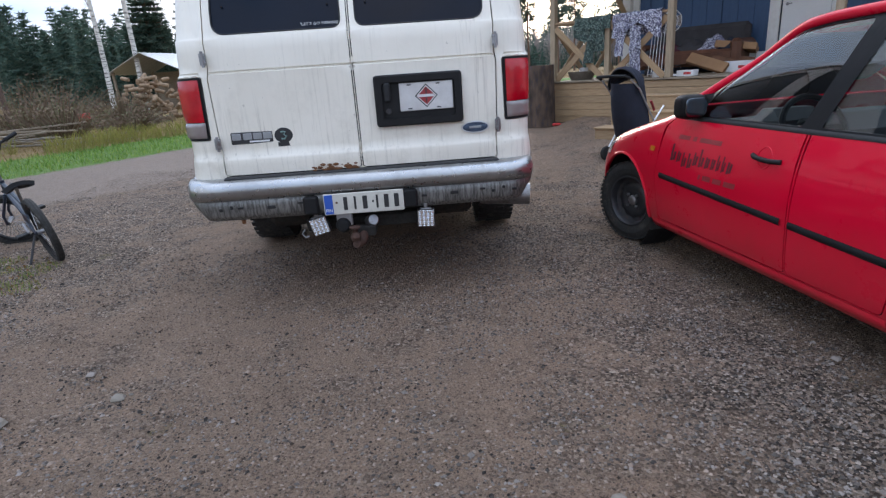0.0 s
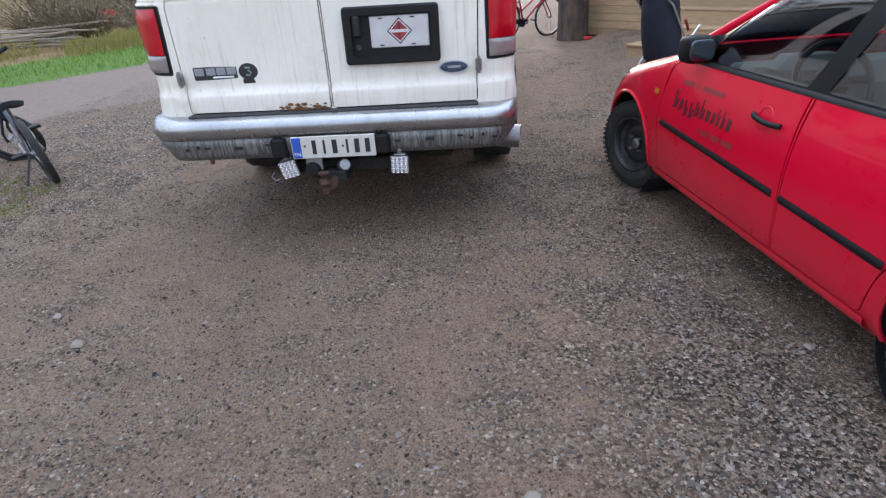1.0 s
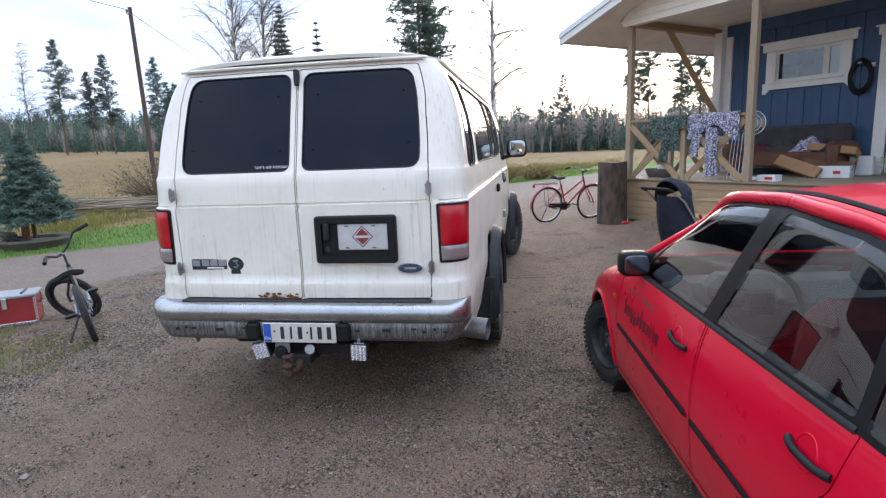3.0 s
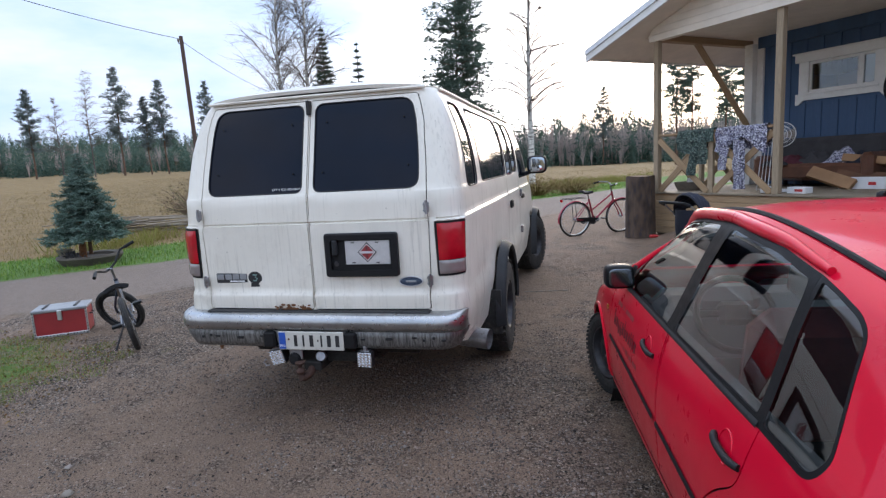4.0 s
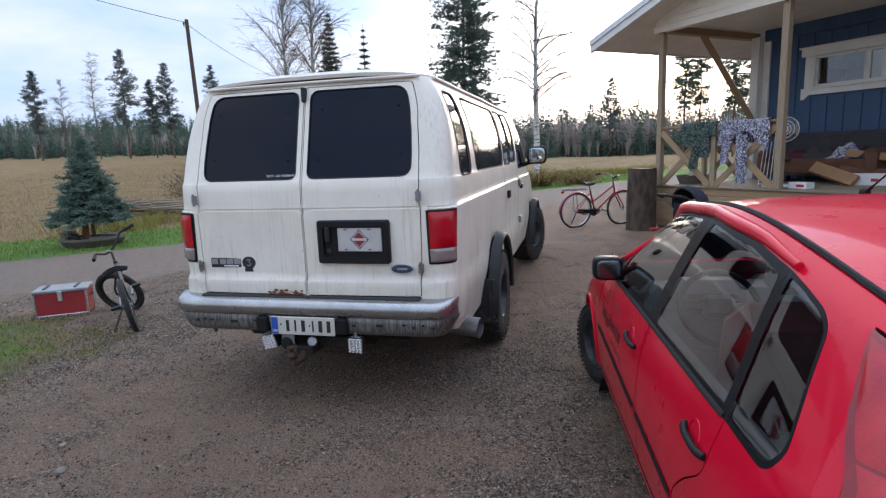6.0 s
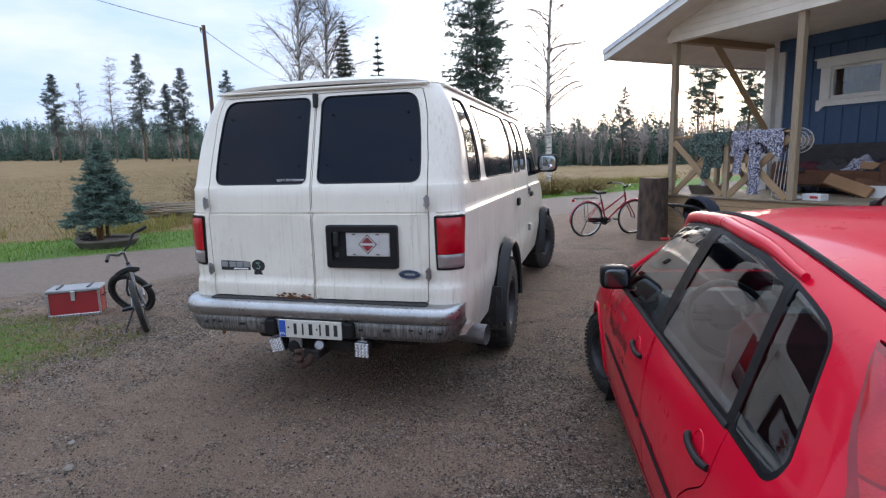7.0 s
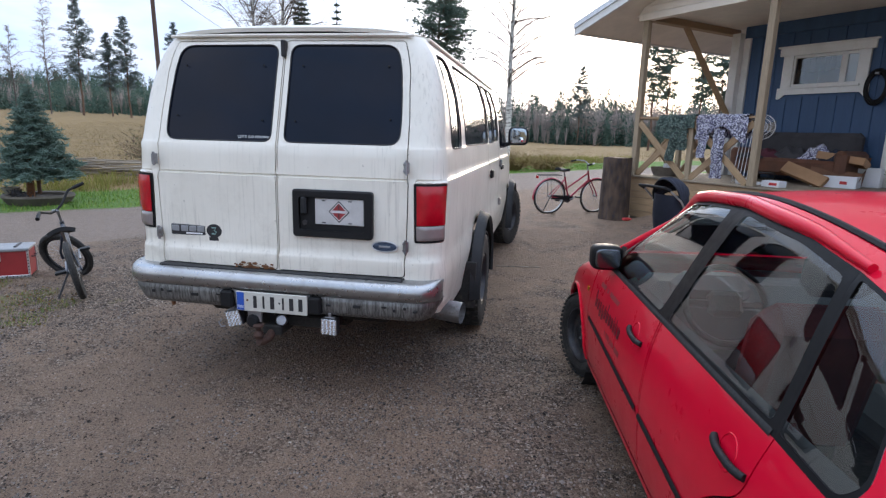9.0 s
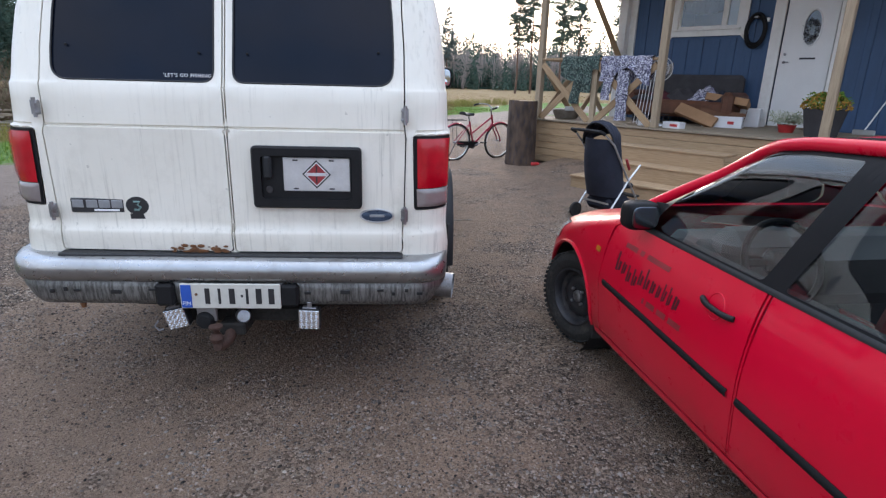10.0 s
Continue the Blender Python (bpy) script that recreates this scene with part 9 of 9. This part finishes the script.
    for x in (-0.16, 0.14):
        part("print", Geo().box((x - 0.05, -0.188, 0.06), (x + 0.05, -0.185, 0.11), 0.001), RED_PRINT, w)
    part("print", Geo().box((-0.28, -0.188, 0.03), (-0.24, -0.185, 0.15), 0.001), CARD_DARK, w)
    single("white_block", Geo().box((-0.17, -0.10, 0), (0.17, 0.10, 0.32), 0.012), CARD_WHITE, house_at(3.10, 2.25, Z, 10), "white foam box standing beside the cartons", "box")
    single("small_box", Geo().box((-0.13, -0.08, 0), (0.13, 0.08, 0.10), 0.006), CARD_WHITE, house_at(2.12, 0.40, Z, 20), "small white box on the deck", "box", "small boxes")
    b = thing("small_box", house_at(2.62, 0.36, Z, -5), "small white box with red print on the deck", "box", "small boxes")
    part("box", Geo().box((-0.15, -0.09, 0), (0.15, 0.09, 0.10), 0.006), CARD_WHITE, b)
    part("print", Geo().box((-0.02, -0.093, 0.03), (0.11, -0.0905, 0.07), 0.001), RED_PRINT, b)
    single("wash_tub", Geo().lathe([(0.20, 0.0), (0.25, 0.10), (0.265, 0.16), (0.25, 0.16), (0.19, 0.02), (0, 0.02)], 28), CONCRETE, house_at(0.32, 0.65, Z), "grey round tub on the deck", "tub")
    single("folded_jar", Geo().lathe([(0.07, 0), (0.09, 0.12), (0.08, 0.2), (0, 0.2)], 16), CARD_WHITE, house_at(0.36, 0.68, Z + 0.03), "white bag standing in the tub", "bag")
    # pedestal fan
    f = thing("pedestal_fan", house_at(2.09, 0.70, Z, 25), "white pedestal fan with a wire guard, standing still", "fan")
    part("base", Geo().lathe([(0.2, 0), (0.19, 0.025), (0.05, 0.04), (0, 0.04)], 24), WHITE_PRINT, f)
    part("pole", Geo().tube([(0, 0, 0.03), (0, 0, 0.86)], 0.016, 10), WHITE_PRINT, f)
    part("motor", Geo().lathe([(0.0, 0.0), (0.05, 0.01), (0.055, 0.10), (0.03, 0.13)], 16, mov(0, 0.12, 0.93) @ rot("X", 90)), WHITE_PRINT, f)
    gd = Geo()
    for r, y in ((0.20, -0.02), (0.20, 0.03), (0.14, -0.045), (0.09, -0.05)):
        gd.tube([(r * math.cos(k * math.pi / 16), y, 0.93 + r * math.sin(k * math.pi / 16)) for k in range(32)], 0.005, 5, closed=True)
    for k in range(40):
        a = k * math.pi / 20
        gd.tube([(0.03 * math.cos(a), -0.055, 0.93 + 0.03 * math.sin(a)), (0.14 * math.cos(a), -0.045, 0.93 + 0.14 * math.sin(a)), (0.20 * math.cos(a), -0.01, 0.93 + 0.20 * math.sin(a))], 0.0018, 3, cap=False)
    part("guard", gd, WHITE_PRINT, f)
    for k in range(3):
        part("blade", Geo().sheet(lambda a, b: (0.03 + 0.17 * a, 0.03 * (b - 0.5), 0.14 * (b - 0.5) * (0.5 + a)), 6, 4, mov(0, 0.0, 0.93) @ rot("Y", 120 * k), thick=0.003), CONCRETE, f)
    # folded drying rack leaning on the railing
    d = thing("drying_rack", house_at(2.02, 0.45, Z, 8), "folded white wire drying rack leaning by the post", "drying rack")
    for k in range(6):
        part("rod", Geo().tube([(-0.16 + 0.06 * k, 0, 0.02), (-0.12 + 0.05 * k, 0.12, 1.0)], 0.007, 5), WHITE_PRINT, d)
    part("rod", Geo().tube([(-0.17, 0.0, 0.05), (0.15, 0.0, 0.05)], 0.007, 5), WHITE_PRINT, d)
    part("rod", Geo().tube([(-0.13, 0.118, 0.98), (0.15, 0.118, 0.98)], 0.007, 5), WHITE_PRINT, d)
    # low metal frame under the sofa's front
    k = thing("low_rack", house_at(1.72, 1.30, Z), "low dark wire rack in front of the sofa", "rack")
    for x in (-0.3, 0.3):
        part("leg", Geo().tube([(x, -0.1, 0), (x, -0.1, 0.16), (x, 0.1, 0.16), (x, 0.1, 0)], 0.008, 6), DARK_STEEL, k)
    for y in (-0.1, 0.0, 0.1):
        part("bar", Geo().tube([(-0.3, y, 0.165), (0.3, y, 0.165)], 0.006, 5), DARK_STEEL, k)
    # garden hose on its hook
    hz = thing("garden_hose", house_at(2.86, WALL_V - 0.06, 2.66), "black garden hose coiled on a wall hook", "hose")
    for i in range(5):
        rr = 0.13 + 0.012 * i
        part("coil", Geo().tube([(rr * math.cos(a * math.pi / 14), -0.02 * (i % 2), -0.10 + rr * 1.65 * math.sin(a * math.pi / 14)) for a in range(28)], 0.014, 6, closed=True), BLACK_PLASTIC, hz)
    part("hook", Geo().box((-0.03, -0.08, 0.10), (0.03, 0.06, 0.14), 0.008), STEEL, hz)
    single("wall_lamp", Geo().box((-0.03, -0.03, 0), (0.03, 0.03, 0.07), 0.01), CARD_WHITE, house_at(3.02, WALL_V - 0.02, 2.70), "small pale bell push beside the door", "bell")
    # flower pots
    rnd = random.Random(9)
    p = thing("flower_pot", house_at(4.56, 0.90, Z), "dark pot of orange and yellow chrysanthemums", "plant")
    part("pot", Geo().lathe([(0.20, 0), (0.27, 0.36), (0.285, 0.40), (0.26, 0.40), (0.18, 0.04), (0, 0.04)], 24), SOFA_DARK, p)
    fo, fl = Geo(), Geo()
    for _ in range(700):
        a, q, zz = rnd.uniform(0, 6.28), rnd.random() ** 0.5, rnd.random()
        R = 0.30 * math.sin(math.pi * (0.2 + 0.6 * zz)) * q
        leaf(fo, (R * math.cos(a), R * math.sin(a), 0.38 + 0.24 * zz), rnd, 0.05, 0.014)
    for _ in range(420):
        a, zz = rnd.uniform(0, 6.28), rnd.random()
        R = 0.31 * math.cos(zz * 1.35)
        c = Vector((R * math.cos(a), R * math.sin(a), 0.41 + 0.22 * zz))
        for _ in range(3):
            leaf(fl, c, rnd, 0.032, 0.012)
    part("foliage", fo, GRASS_BLADE, p, sharp=0)
    part("blossom", fl, tufts("orange_blossom", (0.30, 0.13, 0.03), (0.50, 0.30, 0.05), (0.16, 0.09, 0.04)), p, sharp=0)
    p2 = thing("heather_pot", house_at(3.95, 1.45, Z), "orange pot of pale flowering heather", "plant")
    part("pot", Geo().lathe([(0.10, 0), (0.13, 0.10), (0.14, 0.12), (0.12, 0.12), (0, 0.10)], 20), RED_PRINT, p2)
    he = Geo()
    for _ in range(260):
        a, q = rnd.uniform(0, 6.28), rnd.random() ** 0.5
        e = Vector((0.30 * q * math.cos(a), 0.30 * q * math.sin(a), 0.11 + 0.22 * rnd.uniform(0.3, 1.0)))
        for k in range(5):
            leaf(he, Vector((e.x * 0.5, e.y * 0.5, 0.14)).lerp(e, (k + 1) / 5), rnd, 0.035, 0.008)
    part("heather", he, tufts("pale_heather", (0.30, 0.34, 0.22), (0.55, 0.53, 0.44), (0.16, 0.24, 0.12)), p2, sharp=0)
    br = thing("broom", house_at(4.82, 2.25, Z, 0), "broom with a white handle leaning by the door", "broom")
    part("handle", Geo().tube([(0, 0, 0.06), (0.55, 0.20, 1.45)], 0.012, 8), WHITE_PRINT, br)
    part("head", Geo().box((-0.15, -0.03, 0), (0.15, 0.03, 0.08), 0.01), ALU, br)


porch_things()
